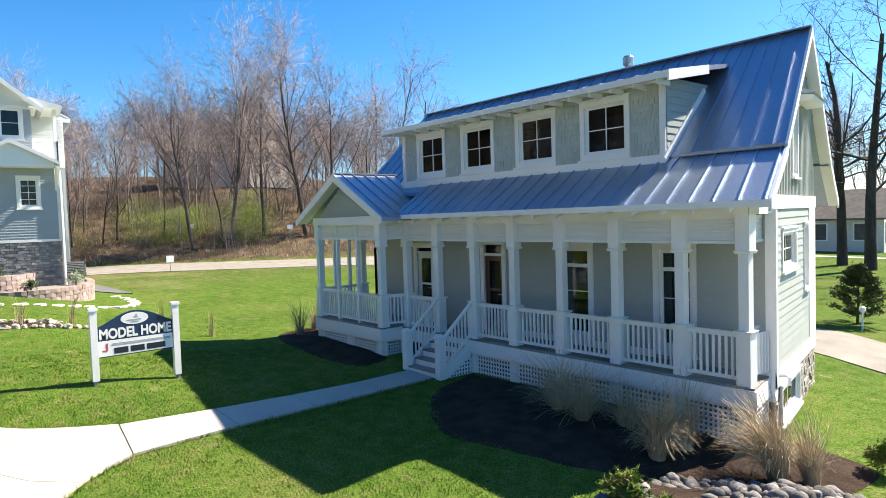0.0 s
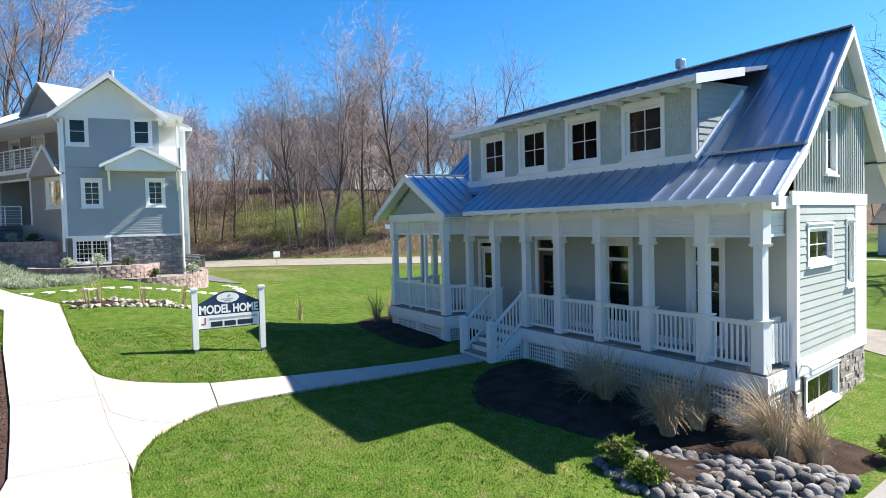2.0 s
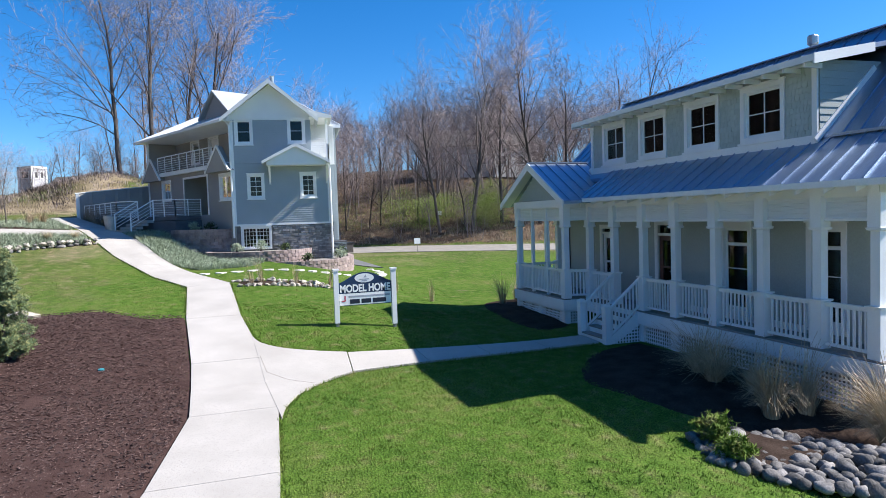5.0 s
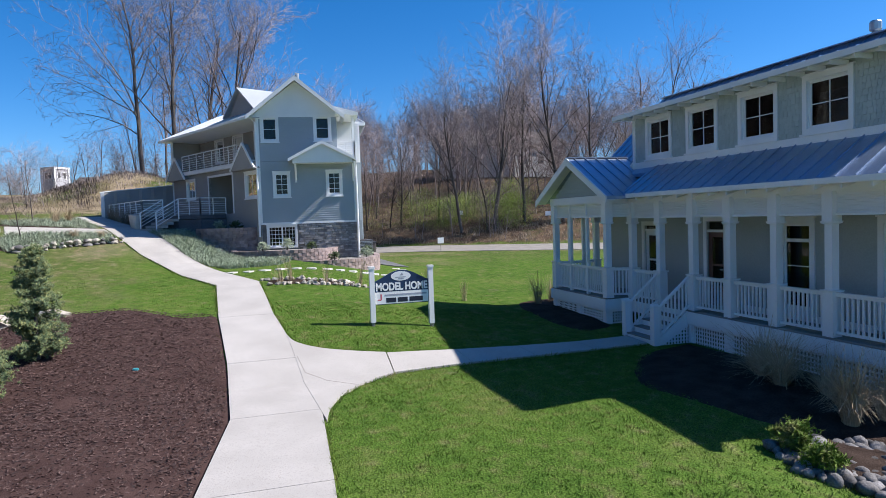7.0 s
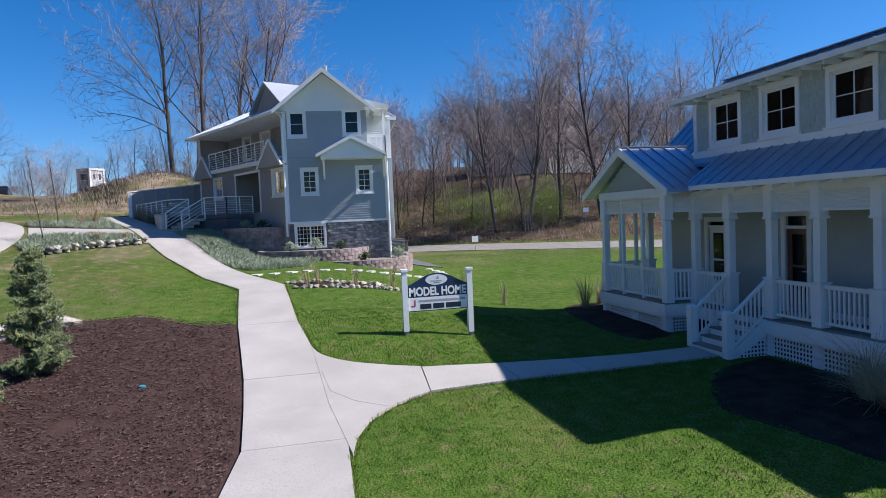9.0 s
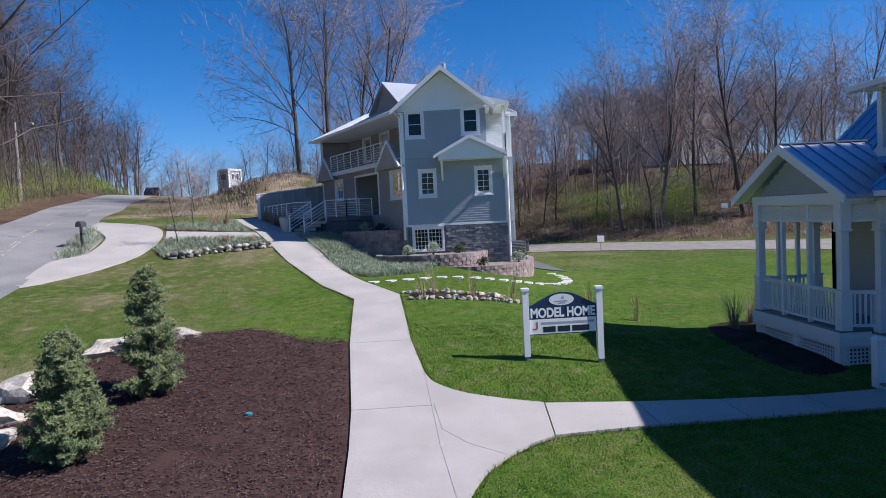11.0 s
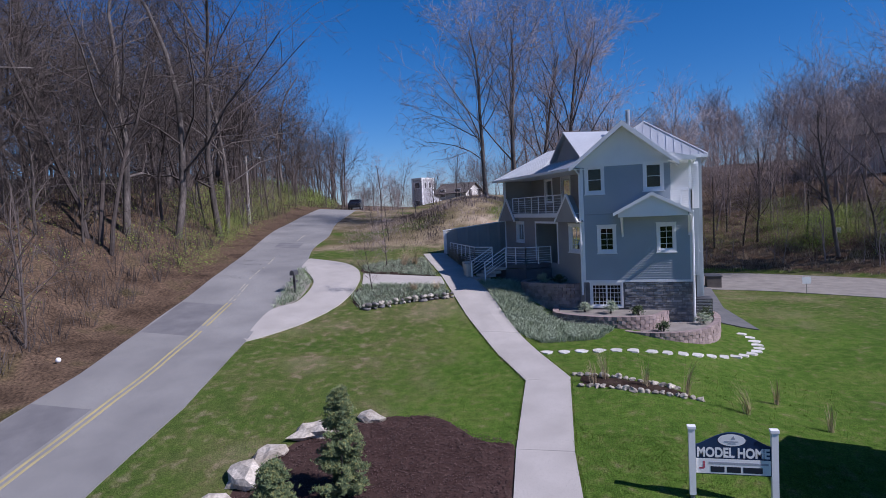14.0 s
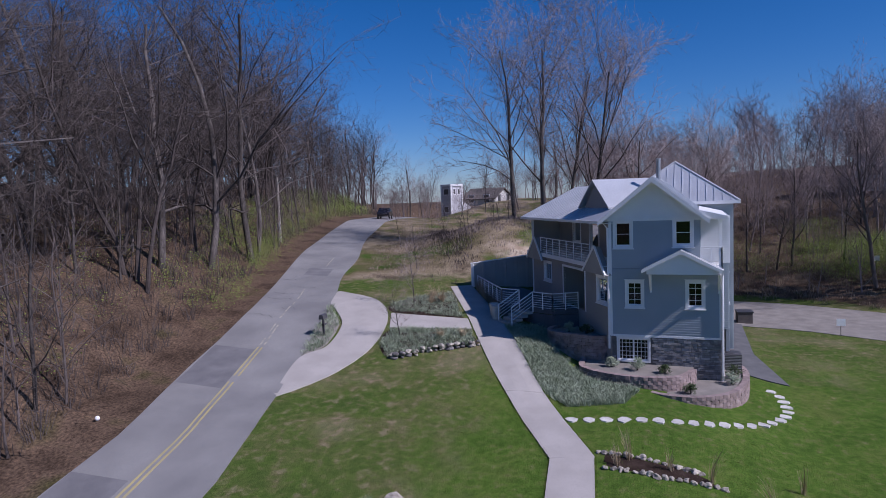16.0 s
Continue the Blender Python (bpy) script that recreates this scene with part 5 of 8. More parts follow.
# the right-hand end of the house is not square to its front
done = set()
for t_ in (house, porch):
    for o in t_.children_recursive:
        if o.type == "MESH" and o.data.name not in done and o.data not in (POST, BALUSTER):
            done.add(o.data.name)
            for v in o.data.vertices:
                f = min(1.0, max(0.0, (v.co.x + 4.9) / 2.4))
                v.co.x -= 0.215 * f * (v.co.y - 11.7)

# ---- the second house ----
house2 = thing("house", "blue-grey lap-sided hillside house with stone base and white trim", "house")
A2 = Vector((-30.3, 1.24, 0))
FU = Vector((0.10, 0.995, 0)).normalized()
FN = Vector((FU.y, -FU.x, 0))
WU = Vector((-0.889, -0.457, 0)).normalized()
WN = Vector((WU.y, -WU.x, 0)) * -1
if WN.dot(Vector((1, -1, 0))) < 0:
    WN = -WN
f2 = Face(A2, FU, FN)
side2 = Face(A2 + FU * 4.95, -FN, FU)
wing = Face(A2, WU, WN)
UP = Vector((0, 0, 1))


def siding(face, u0, u1, z0, z1, holes, step, material, parent, limit=None, label=""):
    """A wall slab with openings and one joined skin of narrow lapped boards."""
    bm = bmesh.new()
    for c in cells(u0, u1, z0, z1, holes) if limit is None else []:
        face.slab(bm, *c[:2], *c[2:], -0.15, 0)
    w = part("wall", bm, material, parent, label)
    bm = bmesh.new()
    for k, a, za, b, zb in lap_rows(face, u0, u1, z0, z1, holes, step, limit):
        face.lap(bm, a, za, b, zb, 0.0005, 0.034, 0.004)
    tagged(part("lap_siding", bm, material, w), kind="stuff")
    return w


W_UP = [(0.24, 7.93, 0.96, 9.08), (2.96, 7.97, 3.68, 9.12)]
W_LO = [(0.76, 5.05, 1.44, 6.18), (3.50, 5.05, 4.16, 6.20)]
siding(f2, 0, 4.95, 3.6, 6.85, [(a - 0.09, b - 0.14, c + 0.09, d + 0.13) for a, b, c, d in W_LO], 0.115, M_H2, house2, label="blue-grey lap-sided lower wall")
siding(f2, -0.06, 4.05, 6.85, 9.2, [(a - 0.09, b - 0.14, c + 0.09, d + 0.13) for a, b, c, d in W_UP], 0.115, M_H2, house2, label="blue-grey lap-sided upper wall")
for q in W_UP + W_LO:
    bm = bmesh.new()
    window(f2, *q, house2, cols=1 if q in W_UP else 2, rows=2 if q in W_UP else 4, trim=0.11, label="white-trimmed casement window")
    bm.free()
GPK = (1.98, 11.12)
bm = bmesh.new()
prism(bm, [f2.p(-0.3, 9.2, 0), f2.p(4.3, 9.2, 0), f2.p(GPK[0], 11.0, 0)], -FN * 0.12)
bmesh.ops.recalc_face_normals(bm, faces=bm.faces)
part("gable_panel", bm, M_WHITE, house2, "pale panelled gable")
bm = bmesh.new()
f2.slab(bm, -0.3, 9.13, 4.2, 9.27, 0.0, 0.05)
part("frieze_board", bm, M_WHITE, house2)
for s, eu in ((-1, -0.52), (1, 4.48)):
    ez = 9.13
    bm = bmesh.new()
    a0, a1 = f2.p(GPK[0], GPK[1] + 0.05, 0.55), f2.p(GPK[0], GPK[1] + 0.05, -9.0)
    b0, b1 = f2.p(eu, ez, 0.55), f2.p(eu, ez, -9.0)
    hull8(bm, [a0 - UP * 0.09, a1 - UP * 0.09, b1 - UP * 0.09, b0 - UP * 0.09], [a0, a1, b1, b0])
    bmesh.ops.recalc_face_normals(bm, faces=bm.faces)
    rf = part("roof", bm, M_ROOF2, house2, "pale standing-seam metal gable roof")
    for k in range(20):
        d = 0.4 - k * 0.45
        bm = bmesh.new()
        bar(bm, f2.p(GPK[0] + s * 0.04, GPK[1] + 0.055, d), f2.p(eu, ez + 0.015, d), 0.02, 0.03)
        part("seam", bm, M_ROOF2, rf)
    bm = bmesh.new()
    prism(bm, [f2.p(GPK[0], GPK[1] - 0.18, 0.54), f2.p(GPK[0], GPK[1] + 0.07, 0.54), f2.p(eu, ez + 0.02, 0.54), f2.p(eu, ez - 0.18, 0.54)], FN * 0.05)
    bmesh.ops.recalc_face_normals(bm, faces=bm.faces)
    part("rake_board", bm, M_WHITE, house2)
    bm = bmesh.new()
    hull8(bm, [p - UP * 0.125 for p in (a0, f2.p(GPK[0], GPK[1] + 0.05, 0.0), f2.p(eu, ez, 0.0), b0)], [p - UP * 0.095 for p in (a0, f2.p(GPK[0], GPK[1] + 0.05, 0.0), f2.p(eu, ez, 0.0), b0)])
    bmesh.ops.recalc_face_normals(bm, faces=bm.faces)
    part("soffit", bm, M_WHITE, house2)
# corner balcony on the upper floor
bm = bmesh.new()
f2.slab(bm, 4.05, 6.78, 5.0, 6.92, -2.2, 0.02)
part("balcony_floor", bm, M_WHITE, house2)
inner = Face(A2 + FU * 4.05, -FN, FU)
siding(inner, 0, 2.2, 6.9, 9.2, [(0.5, 6.95, 1.6, 8.9)], 0.115, M_H2, house2)
window(inner, 0.6, 6.98, 1.5, 8.8, house2, cols=1, rows=1, label="white glazed balcony door", sill=False)
bk = Face(A2 - FN * 2.2 + FU * 0, FU, FN)
siding(bk, 4.05, 5.4, 6.9, 9.2, [], 0.115, M_WHITE, house2)


def pipe_rail(p, q, parent, z0, h=0.95, rows=7, posts=4, mat_=None, name="railing"):
    """A railing of thin horizontal bars on posts."""
    mat_ = mat_ or M_WHITE
    p, q = Vector(p), Vector(q)
    bm = bmesh.new()
    bar(bm, p + UP * (z0 + h), q + UP * (z0 + h), 0.06, 0.05)
    r = part(name, bm, mat_, parent, "white horizontal-bar railing")
    for i in range(posts + 1):
        c = p.lerp(q, i / posts)
        bm = bmesh.new()
        bar(bm, c + UP * z0, c + UP * (z0 + h), 0.05, 0.05)
        part("post", bm, mat_, r)
    for i in range(rows):
        z = z0 + 0.1 + (h - 0.16) * i / rows
        bm = bmesh.new()
        bar(bm, p + UP * z, q + UP * z, 0.022, 0.022)
        part("rail_bar", bm, mat_, r)
    return r


pipe_rail(f2.p(4.08, 0, 0.0), f2.p(4.98, 0, 0.0), house2, 6.9, posts=2)
pipe_rail(f2.p(4.98, 0, 0.0), f2.p(4.98, 0, -2.1), house2, 6.9, posts=3)
bm = bmesh.new()
bar(bm, f2.p(4.92, 6.9, -0.06), f2.p(4.92, 9.3, -0.06), 0.12, 0.12)
part("balcony_post", bm, M_WHITE, house2)
bm = bmesh.new()
hull8(bm, [f2.p(4.0, 9.20, 0.5), f2.p(5.2, 9.16, 0.5), f2.p(5.2, 9.16, -7.4), f2.p(4.0, 9.2, -7.4)], [f2.p(4.0, 9.60, 0.5), f2.p(5.2, 9.30, 0.5), f2.p(5.2, 9.30, -7.4), f2.p(4.0, 9.60, -7.4)])
bmesh.ops.recalc_face_normals(bm, faces=bm.faces)
part("balcony_roof", bm, M_WHITE, house2)
# right-hand side wall and the higher rear block
siding(side2, 0, 2.3, 3.6, 6.78, [], 0.115, M_H2, house2)
rear = Face(A2 - FN * 2.25, FU, FN)
rs2 = Face(A2 - FN * 2.25 + FU * 5.35, -FN, FU)
SW = [(1.0, 4.8, 2.0, 6.2), (4.2, 4.8, 5.2, 6.2), (1.2, 7.6, 2.0, 9.0)]
siding(rs2, 0, 8.0, 2.2, 9.2, [(a - 0.09, b - 0.14, c + 0.09, d + 0.13) for a, b, c, d in SW], 0.115, M_H2, house2, label="blue-grey side wall")
for q in SW:
    window(rs2, *q, house2, cols=1, rows=2, trim=0.1, label="white-trimmed side window")
siding(rear, 3.9, 5.35, 3.6, 9.2, [], 0.115, M_H2, house2)
# hipped roof of the rear block
HE, HZ = 9.85, 12.25
APEX, TAIL = f2.p(2.65, HZ, -10.0), f2.p(2.65, HZ, -12.6)
HR, HL = f2.p(6.1, HE, -7.0), f2.p(-0.8, HE, -7.0)
HRB, HLB = f2.p(6.1, HE, -13.2), f2.p(-0.8, HE, -13.2)
for ring in ([HL, HR, APEX], [HR, HRB, TAIL, APEX], [HLB, HL, APEX, TAIL], [HRB, HLB, TAIL]):
    bm = bmesh.new()
    hull8(bm, [v - UP * 0.09 for v in ring], ring)
    bmesh.ops.recalc_face_normals(bm, faces=bm.faces)
    rf = part("roof", bm, M_ROOF2, house2, "pale standing-seam hipped metal roof")
    if ring[0] is HL:
        for k in range(1, 16):
            u = -0.8 + 6.9 * k / 16
            f = min((u + 0.8) / 3.45, (6.1 - u) / 3.45)
            bm = bmesh.new()
            bar(bm, f2.p(u, HE + 0.02, -7.0), f2.p(u, HE + (HZ - HE) * f + 0.02, -7.0 - 3.0 * f), 0.025, 0.04)
            part("seam", bm, M_ROOF2, rf)
    elif ring[0] is HR:
        for k in range(1, 8):
            d = -10.0 - 2.6 * k / 8
            bm = bmesh.new()
            bar(bm, f2.p(6.1, HE + 0.02, d), f2.p(2.65, HZ + 0.02, d), 0.025, 0.04)
            part("seam", bm, M_ROOF2, rf)
for a, b in ((HL, HR), (HR, HRB)):
    bm = bmesh.new()
    bar(bm, a - UP * 0.08, b - UP * 0.08, 0.05, 0.18)
    part("eave_trim", bm, M_WHITE, house2)
for a in (HL, HR):
    bm = bmesh.new()
    bar(bm, a + UP * 0.02, APEX + UP * 0.02, 0.14, 0.04)
    part("hip_cap", bm, M_ROOF2, house2)
rs3 = Face(A2 - FN * 7.2 + FU * 5.75, -FN, FU)
siding(rs3, 0, 5.6, 1.5, 9.8, [], 0.115, M_H2, house2, label="blue-grey rear side wall")
rf3 = Face(A2 - FN * 7.2, FU, FN)
siding(rf3, -0.4, 5.75, 8.9, 9.8, [], 0.115, M_H2, house2)
siding(rf3, 5.2, 5.75, 1.5, 8.9, [], 0.115, M_H2, house2)
bk2 = Face(A2 - FN * 10.2, FU, -FN)
bm = bmesh.new()
bk2.slab(bm, -3, 1.5, 5.35, 9.5, -0.15, 0)
part("wall", bm, M_H2, house2)
bm = bmesh.new()
tube(bm, [f2.p(2.05, 10.4, -3.6), f2.p(2.05, 12.15, -3.6), f2.p(2.05, 12.2, -3.6)], [0.11, 0.11, 0.15], 10)
part("flue", bm, M_STEEL, house2, "metal chimney flue")
# pediment over the lower windows
for s, eu in ((-1, 1.50), (1, 4.98)):
    pk, ez = 3.24, 6.86
    bm = bmesh.new()
    a0, a1, b1, b0 = f2.p(pk, 7.78, 0.95), f2.p(pk, 7.78, 0.0), f2.p(eu, ez, 0.0), f2.p(eu, ez, 0.95)
    hull8(bm, [v - UP * 0.09 for v in (a0, a1, b1, b0)], [a0, a1, b1, b0])
    bmesh.ops.recalc_face_normals(bm, faces=bm.faces)
    part("pediment_roof", bm, M_ROOF2, house2)
    bm = bmesh.new()
    prism(bm, [f2.p(pk, 7.62, 0.94), f2.p(pk, 7.80, 0.94), f2.p(eu, ez + 0.02, 0.94), f2.p(eu, ez - 0.13, 0.94)], FN * 0.04)
    bmesh.ops.recalc_face_normals(bm, faces=bm.faces)
    part("rake_board", bm, M_WHITE, house2)
bm = bmesh.new()
prism(bm, [f2.p(1.72, 6.66, 0.82), f2.p(4.78, 6.66, 0.82), f2.p(4.78, 6.84, 0.82), f2.p(3.24, 7.68, 0.82), f2.p(1.72, 6.84, 0.82)], -FN * 0.82)
bmesh.ops.recalc_face_normals(bm, faces=bm.faces)
part("pediment", bm, M_WHITE, house2, "white panelled pediment")
for u in (1.85, 4.85):
    bm = bmesh.new()
    bar(bm, f2.p(u, 5.85, 0.03), f2.p(u, 6.68, 0.75), 0.09, 0.09)
    bar(bm, f2.p(u, 5.7, 0.04), f2.p(u, 6.68, 0.04), 0.09, 0.06)
    part("bracket", bm, M_WHITE, house2)
# corner boards, band, downspouts
for u, z0, z1 in ((-0.02, 3.55, 9.1), (4.93, 3.55, 6.8)):
    bm = bmesh.new()
    f2.slab(bm, u - 0.07, z0, u + 0.07, z1, -0.06, 0.04)
    part("corner_board", bm, M_WHITE, house2)
bm = bmesh.new()
f2.slab(bm, -0.05, 3.52, 5.0, 3.62, 0, 0.05)
part("band_board", bm, M_WHITE, house2)
for u, zt in ((-0.12, 9.1), (5.0, 6.8)):
    bm = bmesh.new()
    tube(bm, [f2.p(u - 0.25 if u < 0 else u, zt + 0.05, 0.3), f2.p(u, zt - 0.3, 0.09), f2.p(u, 5.0, 0.09), f2.p(u, 1.5 if u > 0 else 2.9, 0.09)], [0.055] * 4, 6)
    part("downspout", bm, M_WHITE, house2, "white downspout")
# stone base with a glazed basement door
SD = (0.30, 2.35, 1.72, 3.42)
bm = bmesh.new()
for c in cells(0, 4.95, 0.6, 3.54, [SD]):
    f2.slab(bm, *c[:2], *c[2:], -0.3, -0.02)
side2.slab(bm, 0, 0.6, 8, 3.6, -0.3, -0.02)
base2 = part("stone_base", bm, M_MORTAR, house2, "dark grey ledgestone base")
rs = random.Random(21)
bm = bmesh.new()
for face, u_end in ((f2, 4.93), (side2, 3.0)):
    z = 0.9
    while z < 3.5:
        h = rs.uniform(0.06, 0.13)
        u = 0.0
        while u < u_end:
            w = rs.uniform(0.14, 0.45)
            b = min(u + w, u_end)
            if not (face is f2 and SD[0] - 0.1 < b and u < SD[2] + 0.1 and z + h > SD[1] - 0.1 and z < SD[3] + 0.1):
                face.slab(bm, u + 0.008, z + 0.006, b - 0.008, min(z + h, 3.52) - 0.006, -0.02, rs.uniform(0.0, 0.05))
            u += w
        z += h
tagged(part("stone_facing", bm, M_STONE, base2), kind="stuff")
wd = window(f2, *SD, house2, cols=8, rows=5, trim=0.08, label="white many-paned basement door", sill=False)
bm = bmesh.new()
f2.slab(bm, 0.97, 2.37, 1.05, 3.4, -0.08, -0.02)
part("stile", bm, M_WHITE, wd)

# ---- oblique wing with balcony ----
LW = [(0.30, 5.05, 1.55, 6.28), (8.1, 5.30, 9.3, 6.35)]
LD = (3.1, 4.22, 6.1, 6.38)
siding(wing, 0.02, 11.6, 1.6, 6.8, [(a - 0.09, b - 0.14, c + 0.09, d + 0.13) for a, b, c, d in LW] + [LD], 0.115, M_H2TAN, house2, label="grey-tan lap-sided entrance wall")
window(wing, *LW[0], house2, cols=2, rows=1, trim=0.1, label="white-trimmed double casement")
window(wing, *LW[1], house2, cols=2, rows=1, trim=0.1, label="white-trimmed double casement")
bm = bmesh.new()
for q in ((LD[0] - 0.12, LD[1], LD[0], LD[3] + 0.12), (LD[2], LD[1], LD[2] + 0.12, LD[3] + 0.12), (LD[0], LD[3], LD[2], LD[3] + 0.12)):
    wing.slab(bm, *q, -0.1, 0.05)
ent = part("entrance_frame", bm, M_WHITE, house2)
bm = bmesh.new()
wing.slab(bm, 2.9, 4.1, 6.3, 6.7, -2.4, -2.3)
wing.slab(bm, 2.9, 4.1, 3.0, 6.7, -2.3, -0.1)
wing.slab(bm, 6.2, 4.1, 6.3, 6.7, -2.3, -0.1)
part("entrance_recess", bm, M_H2TAN, house2)
bm = bmesh.new()
wing.slab(bm, 0.25, 6.72, 11.9, 6.95, -2.0, 0.25)
part("balcony_floor", bm, M_WHITE, house2)
upw = Face(A2 - WN * 1.9, WU, WN)
UW = [(8.0, 7.6, 9.1, 8.95), (5.4, 7.05, 6.6, 8.95), (2.2, 7.05, 3.9, 8.9), (0.4, 7.4, 1.2, 8.9)]
siding(upw, -0.9, 11.5, 6.95, 9.15, UW, 0.115, M_H2TAN, house2, label="grey-tan balcony wall")
for q in UW:
    window(upw, *q, house2, cols=2 if q[2] - q[0] > 1.5 else 1, rows=1, trim=0.09, label="white-trimmed balcony window", sill=False)
pipe_rail(wing.p(2.0, 0, 0.2), wing.p(9.4, 0, 0.2), house2, 6.95, h=0.95, rows=6, posts=7)
for u0, u1, pk in ((-0.1, 2.6, 1.1), (8.8, 11.7, 10.2)):
    bm = bmesh.new()
    prism(bm, [wing.p(u0, 6.5, 0.02), wing.p(u1, 6.5, 0.02), wing.p(pk, 7.85, 0.02)], WN * 0.35)
    bmesh.ops.recalc_face_normals(bm, faces=bm.faces)
    part("gablet", bm, M_H2TAN, house2)
    for e in (u0, u1):
        bm = bmesh.new()
        bar(bm, wing.p(e, 6.5, 0.36), wing.p(pk, 7.88, 0.36), 0.08, 0.12)
        part("rake_board", bm, M_WHITE, house2)
bm = bmesh.new()
bar(bm, wing.p(11.4, 1.8, 0.0), wing.p(11.4, 9.1, 0.0), 0.14, 0.14)
part("corner_board", bm, M_WHITE, house2)
far2 = Face(wing.p(11.55, 0, 0), -WN, WU)
siding(far2, 0, 6, 1.6, 9.3, [], 0.115, M_H2TAN, house2)
EV, RV = 9.16, 11.0
for ustart, uend, d0, z0, d1, z1 in ((-0.2, 2.7, 0.55, EV, -3.4, RV), (4.6, 4.6, -3.4, RV, -7.4, EV)):
    bm = bmesh.new()
    q = [wing.p(ustart, z0, d0), wing.p(12.2, z0, d0), wing.p(12.2, z1, d1), wing.p(uend, z1, d1)]
    hull8(bm, [v - UP * 0.09 for v in q], q)
    bmesh.ops.recalc_face_normals(bm, faces=bm.faces)
    rf = part("roof", bm, M_ROOF2, house2, "pale standing-seam metal wing roof")
    for k in range(29):
        u = -0.8 + k * 0.45
        if u < uend:
            continue
        bm = bmesh.new()
        bar(bm, wing.p(u, z0 + 0.015, d0), wing.p(u, z1 + 0.015, d1), 0.02, 0.03)
        part("seam", bm, M_ROOF2, rf)
bm = bmesh.new()
bar(bm, wing.p(-0.2, EV - 0.07, 0.56), wing.p(12.2, EV - 0.07, 0.56), 0.04, 0.14)
part("eave_trim", bm, M_WHITE, house2)
bm = bmesh.new()
q = [wing.p(-0.15, EV - 0.12, 0.5), wing.p(12.1, EV - 0.12, 0.5), wing.p(12.1, EV - 0.12, -1.9), wing.p(-0.15, EV - 0.12, -1.9)]
hull8(bm, q, [v + UP * 0.03 for v in q])
bmesh.ops.recalc_face_normals(bm, faces=bm.faces)
part("soffit", bm, M_WHITE, house2)
# cross gable on the wing roof
for e in (1.2, 5.0):
    bm = bmesh.new()
    q = [wing.p(3.1, 11.25, -0.5), wing.p(e, 9.8, -0.5), wing.p(e, 9.8, -4.5), wing.p(3.1, 11.25, -4.5)]
    hull8(bm, [v - UP * 0.08 for v in q], q)
    bmesh.ops.recalc_face_normals(bm, faces=bm.faces)
    part("cross_gable_roof", bm, M_ROOF2, house2)
bm = bmesh.new()
prism(bm, [wing.p(1.4, 9.5, -0.7), wing.p(4.8, 9.5, -0.7), wing.p(3.1, 11.15, -0.7)], -WN * 0.1)
bmesh.ops.recalc_face_normals(bm, faces=bm.faces)
part("gable_panel", bm, M_H2TAN, house2)
# interior fill that keeps the rooms dark
bm = bmesh.new()
f2.slab(bm, 0.16, 3.6, 4.78, 6.76, -0.24, -0.2)
f2.slab(bm, 0.1, 6.85, 4.02, 9.15, -0.24, -0.2)
f2.slab(bm, 0.16, 1.2, 4.7, 3.5, -0.9, -0.8)
wing.slab(bm, 0.2, 2.0, 2.8, 6.6, -0.24, -0.2)
wing.slab(bm, 6.4, 2.0, 11.0, 6.6, -0.24, -0.2)
upw.slab(bm, -0.8, 6.98, 11.0, 9.1, -0.24, -0.2)
part("interior", bm, M_ROOM, house2)

# entrance deck, rails and steps
deck2 = thing("entrance_deck", "timber entrance deck with white horizontal-bar railings", "deck")
DZ = 4.2
DECK = [wing.p(4.0, 0, 0.05), Vector((-33.2, -1.95, 0)), Vector((-33.95, -3.15, 0)), Vector((-34.75, -4.05, 0)), Vector((-35.3, -5.2, 0)), Vector((-41.5, -8.05, 0)), Vector((-42.6, -5.4, 0)), wing.p(11.5, 0, 0.05)]
# floor and skirt share a grey darkened to stand for shade under the deck
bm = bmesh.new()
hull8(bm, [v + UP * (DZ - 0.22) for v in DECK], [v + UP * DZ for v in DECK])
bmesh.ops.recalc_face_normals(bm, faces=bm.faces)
part("deck_floor", bm, M_DKDECK, deck2, "deck floor in the shade-darkened grey of the skirt")
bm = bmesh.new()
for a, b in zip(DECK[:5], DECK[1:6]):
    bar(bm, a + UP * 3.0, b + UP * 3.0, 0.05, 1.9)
part("skirt", bm, M_DKDECK, deck2, "deck skirt darkened for the shade under the deck")
for a, b, ps in ((DECK[0], DECK[1], 2), (DECK[1], DECK[2], 2), (DECK[3], DECK[4], 1), (DECK[4], DECK[5], 6)):
    pipe_rail(a, b, deck2, DZ, h=0.93, rows=6, posts=ps)
DOWN = Vector((0.92, -1.06, 0))
for k in range(4):
    bm = bmesh.new()
    a, b = DECK[2] + DOWN * (k / 4), DECK[3] + DOWN * (k / 4)
    q = [v + UP * (DZ - 0.17 * (k + 1)) for v in (a, b, b + DOWN * 0.3, a + DOWN * 0.3)]
    hull8(bm, [v - UP * 0.15 for v in q], q)
    bmesh.ops.recalc_face_normals(bm, faces=bm.faces)
    part("step", bm, M_CONC, deck2)
